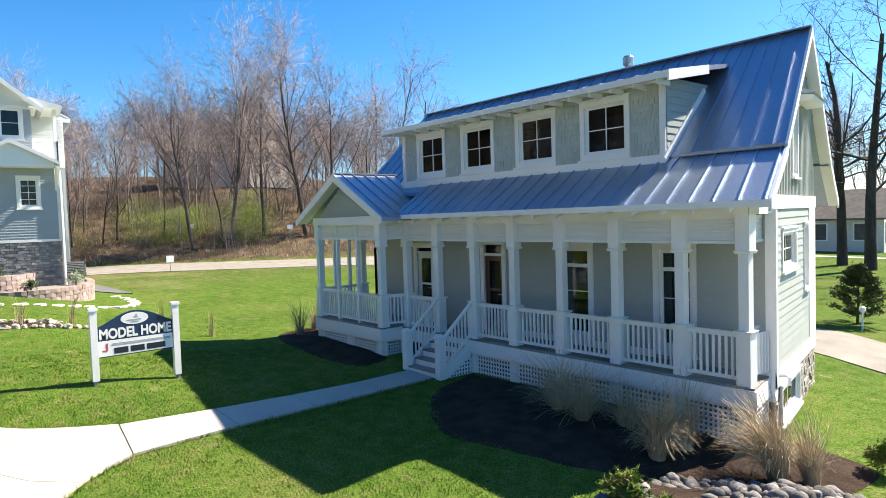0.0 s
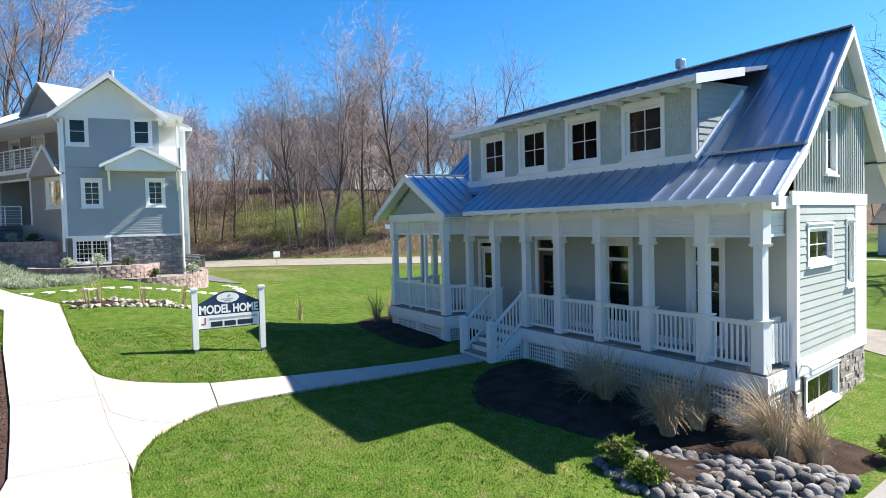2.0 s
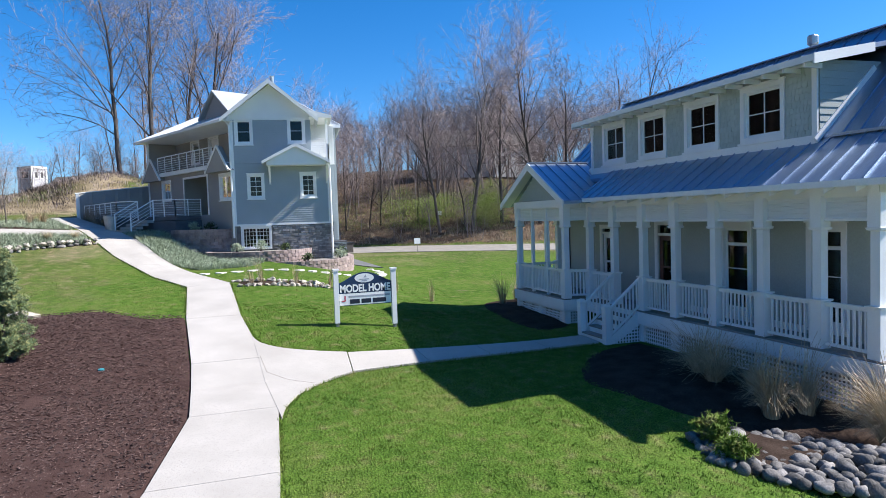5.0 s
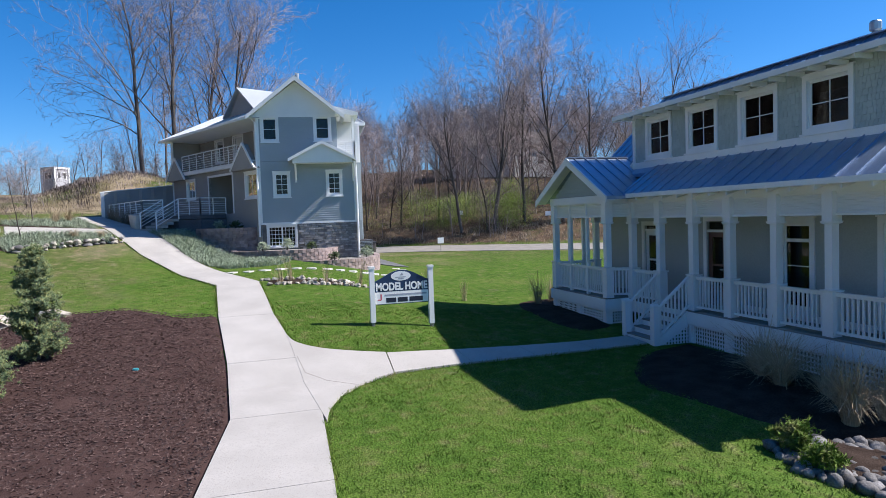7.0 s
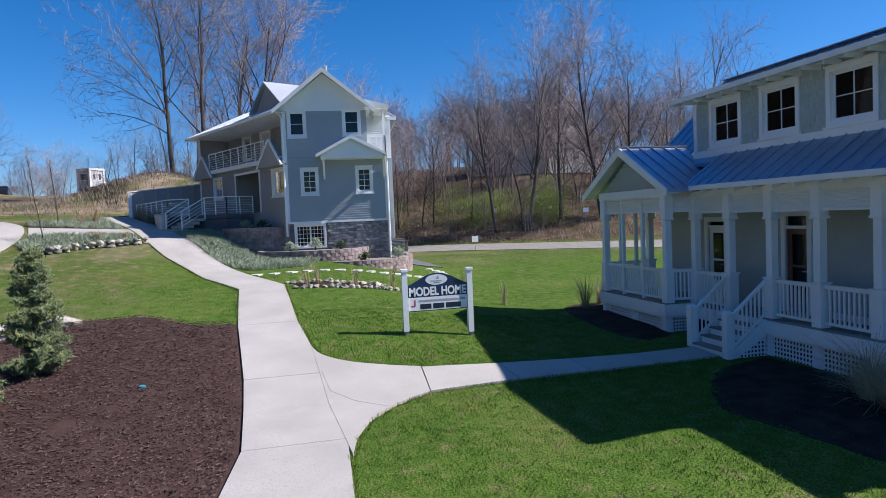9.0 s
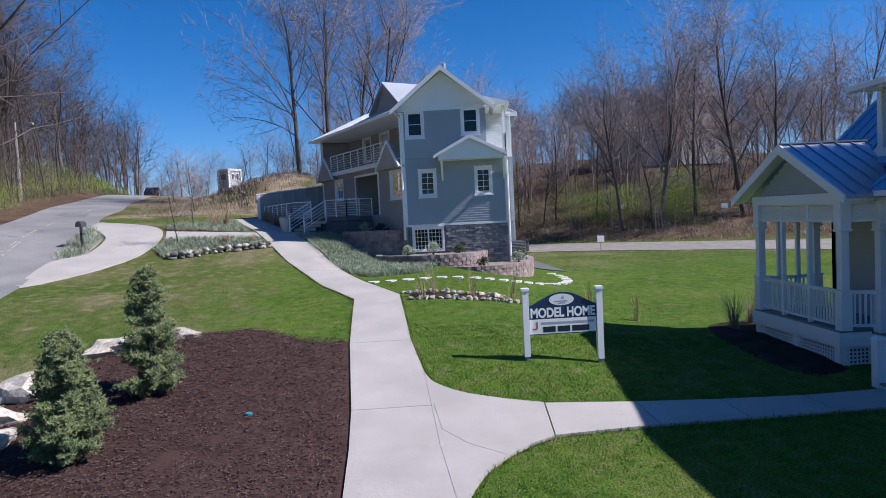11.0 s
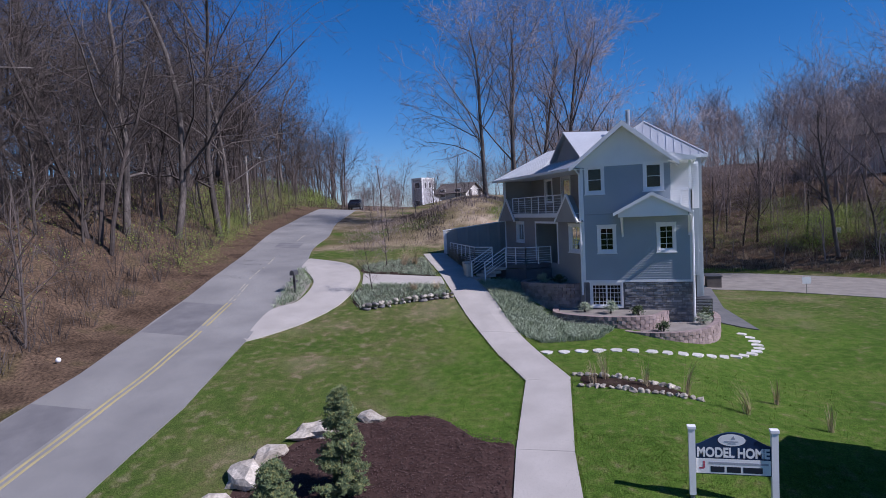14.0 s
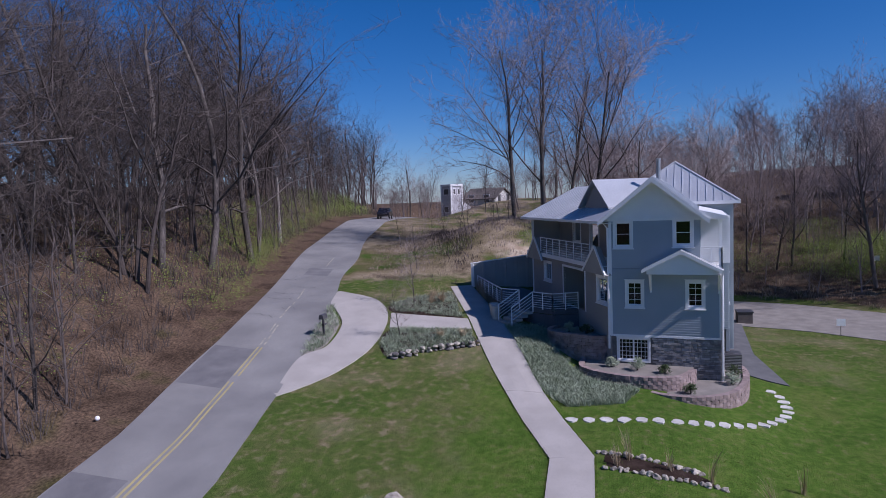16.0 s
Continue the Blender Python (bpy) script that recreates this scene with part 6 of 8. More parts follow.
for c in (DECK[2], DECK[3]):
    bm = bmesh.new()
    bar(bm, c + UP * (DZ + 0.93), c + DOWN + UP * (DZ + 0.2), 0.05, 0.05)
    rl = part("stair_rail", bm, M_WHITE, deck2, "white stair rail")
    for hh in (0.18, 0.36, 0.54, 0.72):
        bm = bmesh.new()
        bar(bm, c + UP * (DZ + hh), c + DOWN + UP * (DZ + hh - 0.73), 0.025, 0.025)
        part("rail_bar", bm, M_WHITE, rl)
    for f in (0.0, 1.0):
        bm = bmesh.new()
        bar(bm, c + DOWN * f + UP * (DZ - 0.73 * f - 0.2), c + DOWN * f + UP * (DZ + 0.95 - 0.73 * f), 0.06, 0.06)
        part("post", bm, M_WHITE, rl)
# house's shade put into grey panels and posts, sunlit end into the white post
fence = thing("privacy_wall", "white-capped garden wall, panels greyed for shade, sunlit end post white", "wall")
bm = bmesh.new()
bar(bm, (-41.75, -8.45, 4.65), (-43.2, -4.1, 5.15), 0.12, 2.6)
part("panel", bm, M_H2TAN, fence, "boarded panel greyed for the house's shade")
for k in range(7):
    q = Vector((-41.75, -8.45, 0)).lerp(Vector((-43.2, -4.1, 0)), k / 6)
    bm = bmesh.new()
    box(bm, q.x - 0.1, q.y - 0.1, 3.4, q.x + 0.1, q.y + 0.1, 5.92 + 0.5 * k / 6)
    part("post", bm, M_WHITE if k == 0 else M_H2TAN, fence)
bm = bmesh.new()
bar(bm, (-41.7, -8.6, 5.97), (-43.25, -4.0, 6.48), 0.2, 0.06)
part("cap_rail", bm, M_WHITE, fence)
for n_, (px, py) in enumerate(((-34.2, -5.35), (-34.75, -5.55))):
    pl = thing("planter", "pale tapered planter pot beside the entrance steps", "planter", "planter pots", at=(px, py, tz(px, py)))
    bm = bmesh.new()
    tube(bm, [(0, 0, 0), (0, 0, 0.8), (0, 0, 0.84), (0, 0, 0.80)], [0.2, 0.3, 0.33, 0.26], 12)
    part("pot", bm, M_CLAY, pl)

# ---- block retaining walls, stepped beds ----
def block_wall(name, line, tops, label, top_of=None):
    """A curved retaining wall of rock-faced blocks in courses with caps."""
    w = thing(name, label, "retaining wall")
    pts = spline(line, 8)
    d = np.r_[0, np.cumsum([math.dist(a, b) for a, b in zip(pts, pts[1:])])]
    total = d[-1]

    def at(s):
        return float(np.interp(s, d, [p[0] for p in pts])), float(np.interp(s, d, [p[1] for p in pts]))

    z0, z1 = tops
    course = 0
    rnd = random.Random(len(line) * 7)
    z = z0
    while z < z1 - 0.05:
        h = 0.17 if z + 0.17 < z1 - 0.02 else z1 - z
        cap = z + h >= z1 - 0.01
        s = -(course % 2) * 0.2
        while s < total - 0.05:
            a, b = at(max(0, s + 0.008)), at(min(total, s + 0.40 - 0.008))
            t = Vector((b[0] - a[0], b[1] - a[1], 0))
            if t.length > 0.08:
                n = Vector((t.y, -t.x, 0)).normalized()
                out = 0.0 if cap else rnd.uniform(-0.01, 0.015)
                bm = bmesh.new()
                av, bv = Vector((*a, 0)), Vector((*b, 0))
                f0, f1 = av + n * (0.02 + out), bv + n * (0.02 + out)
                g0, g1 = av - n * 0.24, bv - n * 0.24
                mid_ = (f0 + f1) / 2 + n * (0.035 if not cap else 0.02)
                ring = [f0, mid_, f1, g1, g0]
                hull8(bm, [v + UP * (z + 0.004) for v in ring], [v + UP * (z + h - 0.004) for v in ring])
                bmesh.ops.recalc_face_normals(bm, faces=bm.faces)
                part("block", bm, M_BLOCK, w)
            s += 0.40
        z += h
        course += 1
    return w


block_wall("retaining_wall", [(-33.3, -1.8), (-32.4, -2.15), (-31.65, -1.85), (-30.95, -0.6), (-30.6, 0.5), (-30.85, 1.05)], (2.05, 3.42), "curved reddish-grey block retaining wall, upper tier")
block_wall("retaining_wall", [(-31.2, -0.25), (-29.2, -0.2), (-28.0, 1.2), (-27.6, 2.9), (-28.0, 4.3), (-29.3, 5.0)], (1.4, 2.28), "curved reddish-grey block retaining wall, middle tier")
block_wall("retaining_wall", [(-27.5, 2.6), (-26.85, 3.6), (-26.8, 5.0), (-27.6, 6.3), (-29.3, 7.15), (-31.3, 7.5), (-32.6, 7.4)], (0.85, 1.72), "curved reddish-grey block retaining wall, lower tier")
for nm, line, z in (("terrace_bed", [(-33.0, -1.6), (-32.3, -1.85), (-31.75, -1.6), (-31.2, -0.5), (-30.9, 0.45), (-31.2, 0.7), (-32.2, 0.2), (-33.2, -0.4)], 3.32), ("terrace_bed", [(-30.8, 0.0), (-29.3, 0.05), (-28.25, 1.2), (-27.85, 2.9), (-28.2, 4.1), (-29.4, 4.8), (-30.25, 4.6), (-30.45, 1.4)], 2.18), ("terrace_bed", [(-27.75, 2.9), (-27.05, 3.7), (-27.0, 5.0), (-27.8, 6.1), (-29.4, 6.95), (-31.3, 7.25), (-32.4, 7.2), (-31.5, 6.2), (-29.9, 6.0), (-29.6, 5.0), (-28.2, 4.3)], 1.62)):
    pts = spline([*line, line[0]], 4)[:-1]
    bm = bmesh.new()
    vs = [bm.verts.new((p[0], p[1], z)) for p in pts]
    fc = bm.faces.new(vs)
    ex = bmesh.ops.extrude_face_region(bm, geom=[fc])
    for v in ex["geom"]:
        if isinstance(v, bmesh.types.BMVert):
            v.co.z -= 1.3
    bmesh.ops.recalc_face_normals(bm, faces=bm.faces)
    tagged(mesh_object(nm, bm, M_GRAVEL), "gravel-topped terrace bed behind block walls", "planting bed", kind="structure")

# ---- sale sign ----
sign = thing("sign", "navy and white model home sign between two white posts", "sign")
SX = -13.15
sf = Face((SX, 3.84, 0), (0, 1, 0), (1, 0, 0))
SW_ = 1.72
for u, z0, z1 in ((0.0, tz(SX, 3.84), 2.26), (SW_, tz(SX, 5.56), 2.22)):
    bm = bmesh.new()
    sf.slab(bm, u - 0.07, z0 + 0.1, u + 0.07, z1 - 0.06, -0.07, 0.07)
    part("post", bm, M_WHITE, sign)
    bm = bmesh.new()
    sf.slab(bm, u - 0.09, z1 - 0.06, u + 0.09, z1, -0.09, 0.09)
    part("post_cap", bm, M_WHITE, sign)
    bm = bmesh.new()
    sf.slab(bm, u - 0.045, z0 - 0.4, u + 0.045, z0 + 0.12, -0.045, 0.045)
    part("stake", bm, M_WOOD, sign)
B0, B1 = 0.07, SW_ - 0.07


def arch(u):
    f = (u - B0) / (B1 - B0)
    return 1.83 + 0.30 * max(0.0, math.sin(math.pi * f)) ** 1.3


outline = [(B0, 1.16), (B1, 1.16)] + [(B1 - (B1 - B0) * i / 24, arch(B1 - (B1 - B0) * i / 24)) for i in range(25)]
bm = bmesh.new()
prism(bm, [sf.p(u, z, -0.02) for u, z in outline], sf.n * 0.035)
bmesh.ops.recalc_face_normals(bm, faces=bm.faces)
part("board", bm, M_NAVY, sign, "navy arched sign board")
bm = bmesh.new()
sf.slab(bm, B0 + 0.012, 1.18, B1 - 0.012, 1.52, 0.015, 0.020)
part("lower_panel", bm, M_WHITE, sign, "white lower panel")
bm = bmesh.new()
cu, cz = (B0 + B1) / 2 - 0.02, 1.955
hull8(bm, [sf.p(cu + 0.29 * math.cos(t), cz + 0.135 * math.sin(t), 0.015) for t in [2 * math.pi * k / 28 for k in range(28)]], [sf.p(cu + 0.29 * math.cos(t), cz + 0.135 * math.sin(t), 0.021) for t in [2 * math.pi * k / 28 for k in range(28)]])
bmesh.ops.recalc_face_normals(bm, faces=bm.faces)
part("emblem", bm, M_WHITE, sign, "white oval emblem")
# plain shapes for the emblem and the small print
bm = bmesh.new()
prism(bm, [sf.p(cu - 0.02, cz + 0.02, 0.022), sf.p(cu + 0.07, cz + 0.02, 0.022), sf.p(cu + 0.04, cz + 0.10, 0.022)], sf.n * 0.003)
sf.slab(bm, cu - 0.16, cz - 0.045, cu + 0.14, cz - 0.02, 0.021, 0.025)
sf.slab(bm, cu - 0.08, cz - 0.09, cu + 0.08, cz - 0.065, 0.021, 0.025)
part("emblem_mark", bm, M_GREYINK, sign)
bm = bmesh.new()
sf.slab(bm, B0 + 0.28, 1.40, B1 - 0.06, 1.45, 0.020, 0.024)
part("printed_bar", bm, M_GREYINK, sign)
bm = bmesh.new()
u = B0 + 0.32
for k, wd in enumerate((0.29, 0.29, 0.4)):
    sf.slab(bm, u, 1.215, u + wd, 1.345, 0.020, 0.024)
    u += wd + 0.05
part("printed_bar", bm, M_INK, sign)
bm = bmesh.new()
sf.slab(bm, B0 + 0.16, 1.30, B0 + 0.20, 1.46, 0.020, 0.024)
sf.slab(bm, B0 + 0.08, 1.28, B0 + 0.18, 1.315, 0.020, 0.0235)
part("printed_mark", bm, M_REDINK, sign)
cu_ = bpy.data.curves.new("lettering", "FONT")
cu_.body = "MODEL HOME"
cu_.size = 0.30
cu_.extrude = 0.004
cu_.offset = 0.011
cu_.align_x, cu_.align_y = "CENTER", "CENTER"
tmp = new("lettering", cu_)
me = bpy.data.meshes.new_from_object(tmp.evaluated_get(bpy.context.evaluated_depsgraph_get()))
bpy.data.objects.remove(tmp)
xs_ = [v.co.x for v in me.vertices]
wide = max(xs_) - min(xs_)
me.materials.clear()
me.materials.append(M_WHITE)
lt = share("lettering", me, sign, Matrix.Translation(sf.p((B0 + B1) / 2, 1.655, 0.019)) @ Matrix.Rotation(radians(90), 4, "Z") @ Matrix.Rotation(radians(90), 4, "X") @ Matrix.Diagonal(((B1 - B0 - 0.07) / wide, 1.0, 1, 1)), "white block capitals MODEL HOME")


# ---- stones ----
def even_line(pts, step):
    d = np.r_[0, np.cumsum([math.dist(a, b) for a, b in zip(pts, pts[1:])])]
    return [(float(np.interp(t, d, [p[0] for p in pts])), float(np.interp(t, d, [p[1] for p in pts]))) for t in np.arange(0, d[-1], step)]


def rock_mesh(name, seed, flat=0.7, material=None, rough=0.22, sub=2):
    bm = bmesh.new()
    bmesh.ops.create_icosphere(bm, subdivisions=sub, radius=1)
    o = Vector((seed * 7.3, seed * 3.1, seed))
    for v in bm.verts:
        k = 1 + rough * 2 * (noise.noise(v.co * 0.9 + o)) + rough * 0.5 * noise.noise(v.co * 2.3 + o)
        v.co *= k
        v.co.z *= flat
    me = bpy.data.meshes.new(name)
    bm.normal_update()
    bm.to_mesh(me)
    bm.free()
    me.polygons.foreach_set("use_smooth", [True] * len(me.polygons))
    me.materials.append(material or M_ROCK)
    return me


COBBLES = [rock_mesh("rock", i + 1, 0.75, None, 0.25) for i in range(7)]
PALES = [rock_mesh("edging_stone", i + 20, 0.7, M_PALE, 0.36) for i in range(5)]
for me_ in PALES:
    me_.polygons.foreach_set("use_smooth", [False] * len(me_.polygons))
rk = random.Random(12)


def scatter_rock(name, meshes, x, y, r, label, group, sink=0.35, z=None):
    me = rk.choice(meshes)
    zz = (tz(x, y) if z is None else z) + r * (0.7 - sink)
    ob = share(name, me, None, pose(x, y, zz, rk.uniform(-12, 12), rk.uniform(-12, 12), rk.uniform(0, 360)) @ Matrix.Diagonal((r * rk.uniform(0.85, 1.3), r * rk.uniform(0.8, 1.1), r * rk.uniform(0.8, 1.1), 1)))
    return tagged(ob, label, "rock", group)


ROCKS = [(-3.35, 8.75), (-3.0, 9.9), (-2.4, 10.4), (-1.7, 10.9), (-0.85, 11.3), (-0.55, 10.2), (-0.75, 9.0), (-1.4, 8.25), (-2.2, 7.8), (-3.1, 8.1)]


def in_ring(x, y, ring):
    c = False
    for (ax, ay), (bx, by) in zip(ring, ring[1:] + ring[:1]):
        if (ay > y) != (by > y) and x < (bx - ax) * (y - ay) / (by - ay) + ax:
            c = not c
    return c


placed = []
tries = 0
while len(placed) < 235 and tries < 9000:
    tries += 1
    x, y = rk.uniform(-4.0, -0.5), rk.uniform(7.8, 11.3)
    if not in_ring(x, y, ROCKS):
        continue
    r = rk.uniform(0.075, 0.15)
    if any(math.hypot(x - q[0], y - q[1]) < (r + q[2]) * 0.72 for q in placed):
        continue
    placed.append((x, y, r))
    heap = 0.30 * math.exp(-((x + 1.2) ** 2 + (y - 10.0) ** 2) / 1.1)
    scatter_rock("rock", COBBLES, x, y, r, "rough grey fieldstone in the rock edging", "fieldstones round the bed", 0.3, tz(x, y) + heap)
for x, y, r in ((-0.62, 9.9, 0.28), (-0.85, 9.3, 0.22)):
    scatter_rock("rock", COBBLES, x, y, r, "large grey boulder at the end of the rock edging", "fieldstones round the bed")
tagged(sheet("planting_bed", [(-3.8, 8.8), (-2.4, 8.0), (-0.9, 9.1), (-0.7, 10.6), (-1.2, 11.4), (-2.4, 10.6)], -0.01, M_SOIL, mound=0.22), "earth heap under the fieldstones", "planting bed", kind="structure")
# rim of pale stones in the lawn, two lines
for line in ([(-20.7, 1.0), (-20.4, 2.7), (-20.0, 4.3)], [(-19.55, 1.25), (-19.3, 2.9), (-19.3, 4.9)]):
    for p in resample(line, 0.21):
        scatter_rock("edging_stone", PALES, p[0] + rk.uniform(-0.05, 0.05), p[1] + rk.uniform(-0.04, 0.04), rk.uniform(0.08, 0.13), "small pale stone edging the lawn bed", "pale edging stones")
lbed = sheet("lawn_bed", [(-20.6, 1.1), (-20.3, 2.7), (-19.95, 4.3), (-19.4, 4.7), (-19.4, 2.9), (-19.65, 1.3)], 0.015, M_SOIL)
tagged(lbed, "narrow soil bed between pale edging stones", "planting bed", kind="structure")
# low dry-stone edging of the bed by the upper walk
for p in resample(spline([(-30.2, -5.5), (-29.5, -6.7), (-28.7, -8.0), (-27.7, -9.3)], 5), 0.2):
    p = (p[0] + rk.uniform(-0.12, 0.12), p[1] + rk.uniform(-0.08, 0.08))
    for k in range(2):
        scatter_rock("edging_stone", COBBLES if rk.random() < 0.5 else PALES, p[0] + rk.uniform(-0.06, 0.06), p[1], rk.uniform(0.08, 0.16), "stone of the low dry-stone edging", "dry-stone edging", 0.3, tz(p[0], p[1]) + 0.18 * k)
for b, (line) in enumerate(([(-31.9, -6.4), (-30.1, -5.6), (-28.8, -8.1), (-27.7, -9.5), (-29.3, -10.6), (-31.1, -10.5)], [(-33.95, -7.2), (-35.0, -7.7), (-39.4, -9.4), (-37.3, -11.6), (-35.3, -12.2), (-33.9, -11.4)])):
    tagged(sheet("planting_bed", line, 0.02, M_SOIL, mound=0.12), "mixed planting bed between walk and apron", "planting bed", kind="structure")
tagged(sheet("planting_bed", [(-26.8, -13.95), (-28.3, -13.35), (-31.0, -13.75), (-33.3, -15.2), (-34.0, -15.7), (-30.0, -14.75)], 0.02, M_GRAVEL, mound=0.05), "small gravelled island bed by the road", "planting bed", kind="structure")
# pale limestone boulders round the mulch
for x, y, r in ((-15.0, -6.3, 0.52), (-13.7, -7.0, 0.40), (-12.6, -7.25, 0.56), (-11.3, -7.0, 0.52), (-10.3, -6.75, 0.45), (-16.3, -5.1, 0.38)):
    me = rock_mesh("boulder", r * 31, 0.55, M_BOULDER, 0.42, 2)
    me.polygons.foreach_set("use_smooth", [False] * len(me.polygons))
    tagged(share("boulder", me, None, pose(x, y, tz(x, y) + 0.08, 0, 0, x * 40) @ Matrix.Diagonal((r * 1.3, r * 0.85, r, 1))), "large flat pale limestone boulder beside the mulch", "boulder", "limestone boulders")
# irregular stepping stones in an arc across the lawn
STEP = [(-23.4, -0.2), (-23.7, 1.8), (-24.1, 3.5), (-25.0, 5.4), (-26.3, 7.2), (-28.3, 8.5), (-30.4, 8.75), (-31.9, 8.2)]
for i, p in enumerate(even_line(spline(STEP, 6), 0.68)):
    bm = bmesh.new()
    k = 7
    a0 = rk.uniform(0, 6)
    ring = [(0.33 * rk.uniform(0.75, 1.15) * math.cos(a0 + 2 * math.pi * j / k), 0.25 * rk.uniform(0.75, 1.2) * math.sin(a0 + 2 * math.pi * j / k)) for j in range(k)]
    ring.sort(key=lambda q: math.atan2(q[1], q[0]))
    hull8(bm, [(x, y, -0.06) for x, y in ring], [(x * 0.96, y * 0.96, 0.008) for x, y in ring])
    ob = mesh_object("stepping_stone", bm, M_FLAG)
    ob.matrix_basis = pose(p[0], p[1], tz(*p) + 0.02, 0, 0, rk.uniform(-30, 30) + (0 if i < 12 else 60))
    tagged(ob, "flat irregular pale stepping stone set in lawn", "stepping stone", "stepping stones")

# ---- street furniture ----
mb = thing("mailbox", "black mailbox on a post beside the apron", "mailbox", at=(-29.4, -13.9, tz(-29.4, -13.9)))
bm = bmesh.new()
box(bm, -0.05, -0.05, -0.2, 0.05, 0.05, 1.0)
part("post", bm, M_METAL, mb)
bm = bmesh.new()
hull8(bm, [(-0.26, -0.13 * 1, 1.0), (-0.26, 0.13, 1.0), (-0.26, 0.13, 1.14), (-0.26, 0.09, 1.23), (-0.26, 0, 1.27), (-0.26, -0.09, 1.23), (-0.26, -0.13, 1.14)], [(0.26, -0.13, 1.0), (0.26, 0.13, 1.0), (0.26, 0.13, 1.14), (0.26, 0.09, 1.23), (0.26, 0, 1.27), (0.26, -0.09, 1.23), (0.26, -0.13, 1.14)])
bmesh.ops.recalc_face_normals(bm, faces=bm.faces)
part("box", bm, M_METAL, mb)
bm = bmesh.new()
box(bm, -0.3, -0.06, 0.62, 0.05, 0.06, 0.72)
part("newspaper_holder", bm, M_METAL, mb)
lx, ly = -54.0, -30.6
sl = thing("street_lamp", "weathered wooden street lamp pole with cobra-head arm", "street lamp", at=(lx, ly, tz(lx, ly)))
bm = bmesh.new()
tube(bm, [(0, 0, -0.3), (0, 0, 3), (0, 0, 6.4)], [0.15, 0.13, 0.10], 8)
part("pole", bm, M_WOOD, sl)
bm = bmesh.new()
tube(bm, [(0, 0, 5.6), (0.3, 0.7, 6.0), (0.5, 1.3, 6.1)], [0.05, 0.045, 0.04], 6)
part("arm", bm, M_STEEL, sl)
bm = bmesh.new()
tube(bm, [(0.5, 1.25, 6.1), (0.58, 1.5, 6.12), (0.7, 1.85, 6.08), (0.72, 1.92, 6.06)], [0.05, 0.11, 0.11, 0.04], 8)
part("luminaire", bm, M_STEEL, sl)
bm = bmesh.new()
box(bm, 0.12, -0.12, 1.2, 0.26, 0.12, 1.9)
part("meter_box", bm, M_STEEL, sl)


def small_sign(x, y, h, w, label):
    s = thing("yard_sign", label, "sign", "small yard signs", at=(x, y, tz(x, y)))
    bm = bmesh.new()
    box(bm, -0.02, -0.02, -0.2, 0.02, 0.02, h)
    part("stake", bm, M_WOOD, s)
    bm = bmesh.new()
    box(bm, 0.02, -w / 2, h - 0.45, 0.04, w / 2, h)
    part("panel", bm, M_WHITE, s)


small_sign(-43.6, 14.9, 1.1, 0.5, "small white sign on a stake beside the gravel lane")
small_sign(-61.5, 22.5, 1.4, 0.6, "small white sign at the foot of the wooded bank")
small_sign(-54.5, 29.5, 1.4, 0.6, "small white sign at the foot of the wooded bank")
cap = thing("irrigation_cap", "small teal irrigation cap in the mulch", "lid", at=(-10.9, -2.0, tz(-10.9, -2.0) + 0.10))
bm = bmesh.new()
tube(bm, [(0, 0, -0.05), (0, 0, 0.05), (0, 0, 0.06)], [0.07, 0.07, 0.055], 12)
part("lid", bm, M_TEAL, cap)
ball = thing("ball", "small white ball lying in leaf litter", "ball", at=(-18.3, -18.4, tz(-18.3, -18.4) + 0.09))
bm = bmesh.new()
bmesh.ops.create_icosphere(bm, subdivisions=3, radius=0.1)
part("shell", bm, M_WHITE, ball)
# air-conditioning unit beside the second house
ac = thing("air_conditioner", "grey outdoor air-conditioning unit on a pad", "air conditioner", at=(-31.9, 6.9, 1.62))
bm = bmesh.new()
box(bm, -0.4, -0.4, 0.06, 0.4, 0.4, 0.85)
bevelled(bm, 0.03)
part("case", bm, M_METAL, ac)
for k in range(9):
    bm = bmesh.new()
    box(bm, 0.402, -0.36, 0.14 + k * 0.075, 0.415, 0.36, 0.17 + k * 0.075)
    part("louvre", bm, M_STEEL, ac)
bm = bmesh.new()
tube(bm, [(0, 0, 0.852), (0, 0, 0.875)], [0.33, 0.30], 20)
part("fan_guard", bm, M_METAL, ac)
bm = bmesh.new()
box(bm, -0.5, -0.5, 0.0, 0.5, 0.5, 0.06)
part("pad", bm, M_CONC, ac)
bin_ = thing("storage_box", "dark storage box beside the drive", "box", at=(-47.5, 9.9, tz(-47.5, 9.9)))
bm = bmesh.new()
box(bm, -0.5, -0.5, 0, 0.5, 0.5, 0.8)
bevelled(bm, 0.03)
part("body", bm, M_SHINGLE, bin_)
bm = bmesh.new()
box(bm, -0.54, -0.54, 0.8, 0.54, 0.54, 0.88)
part("lid", bm, M_METAL, bin_)


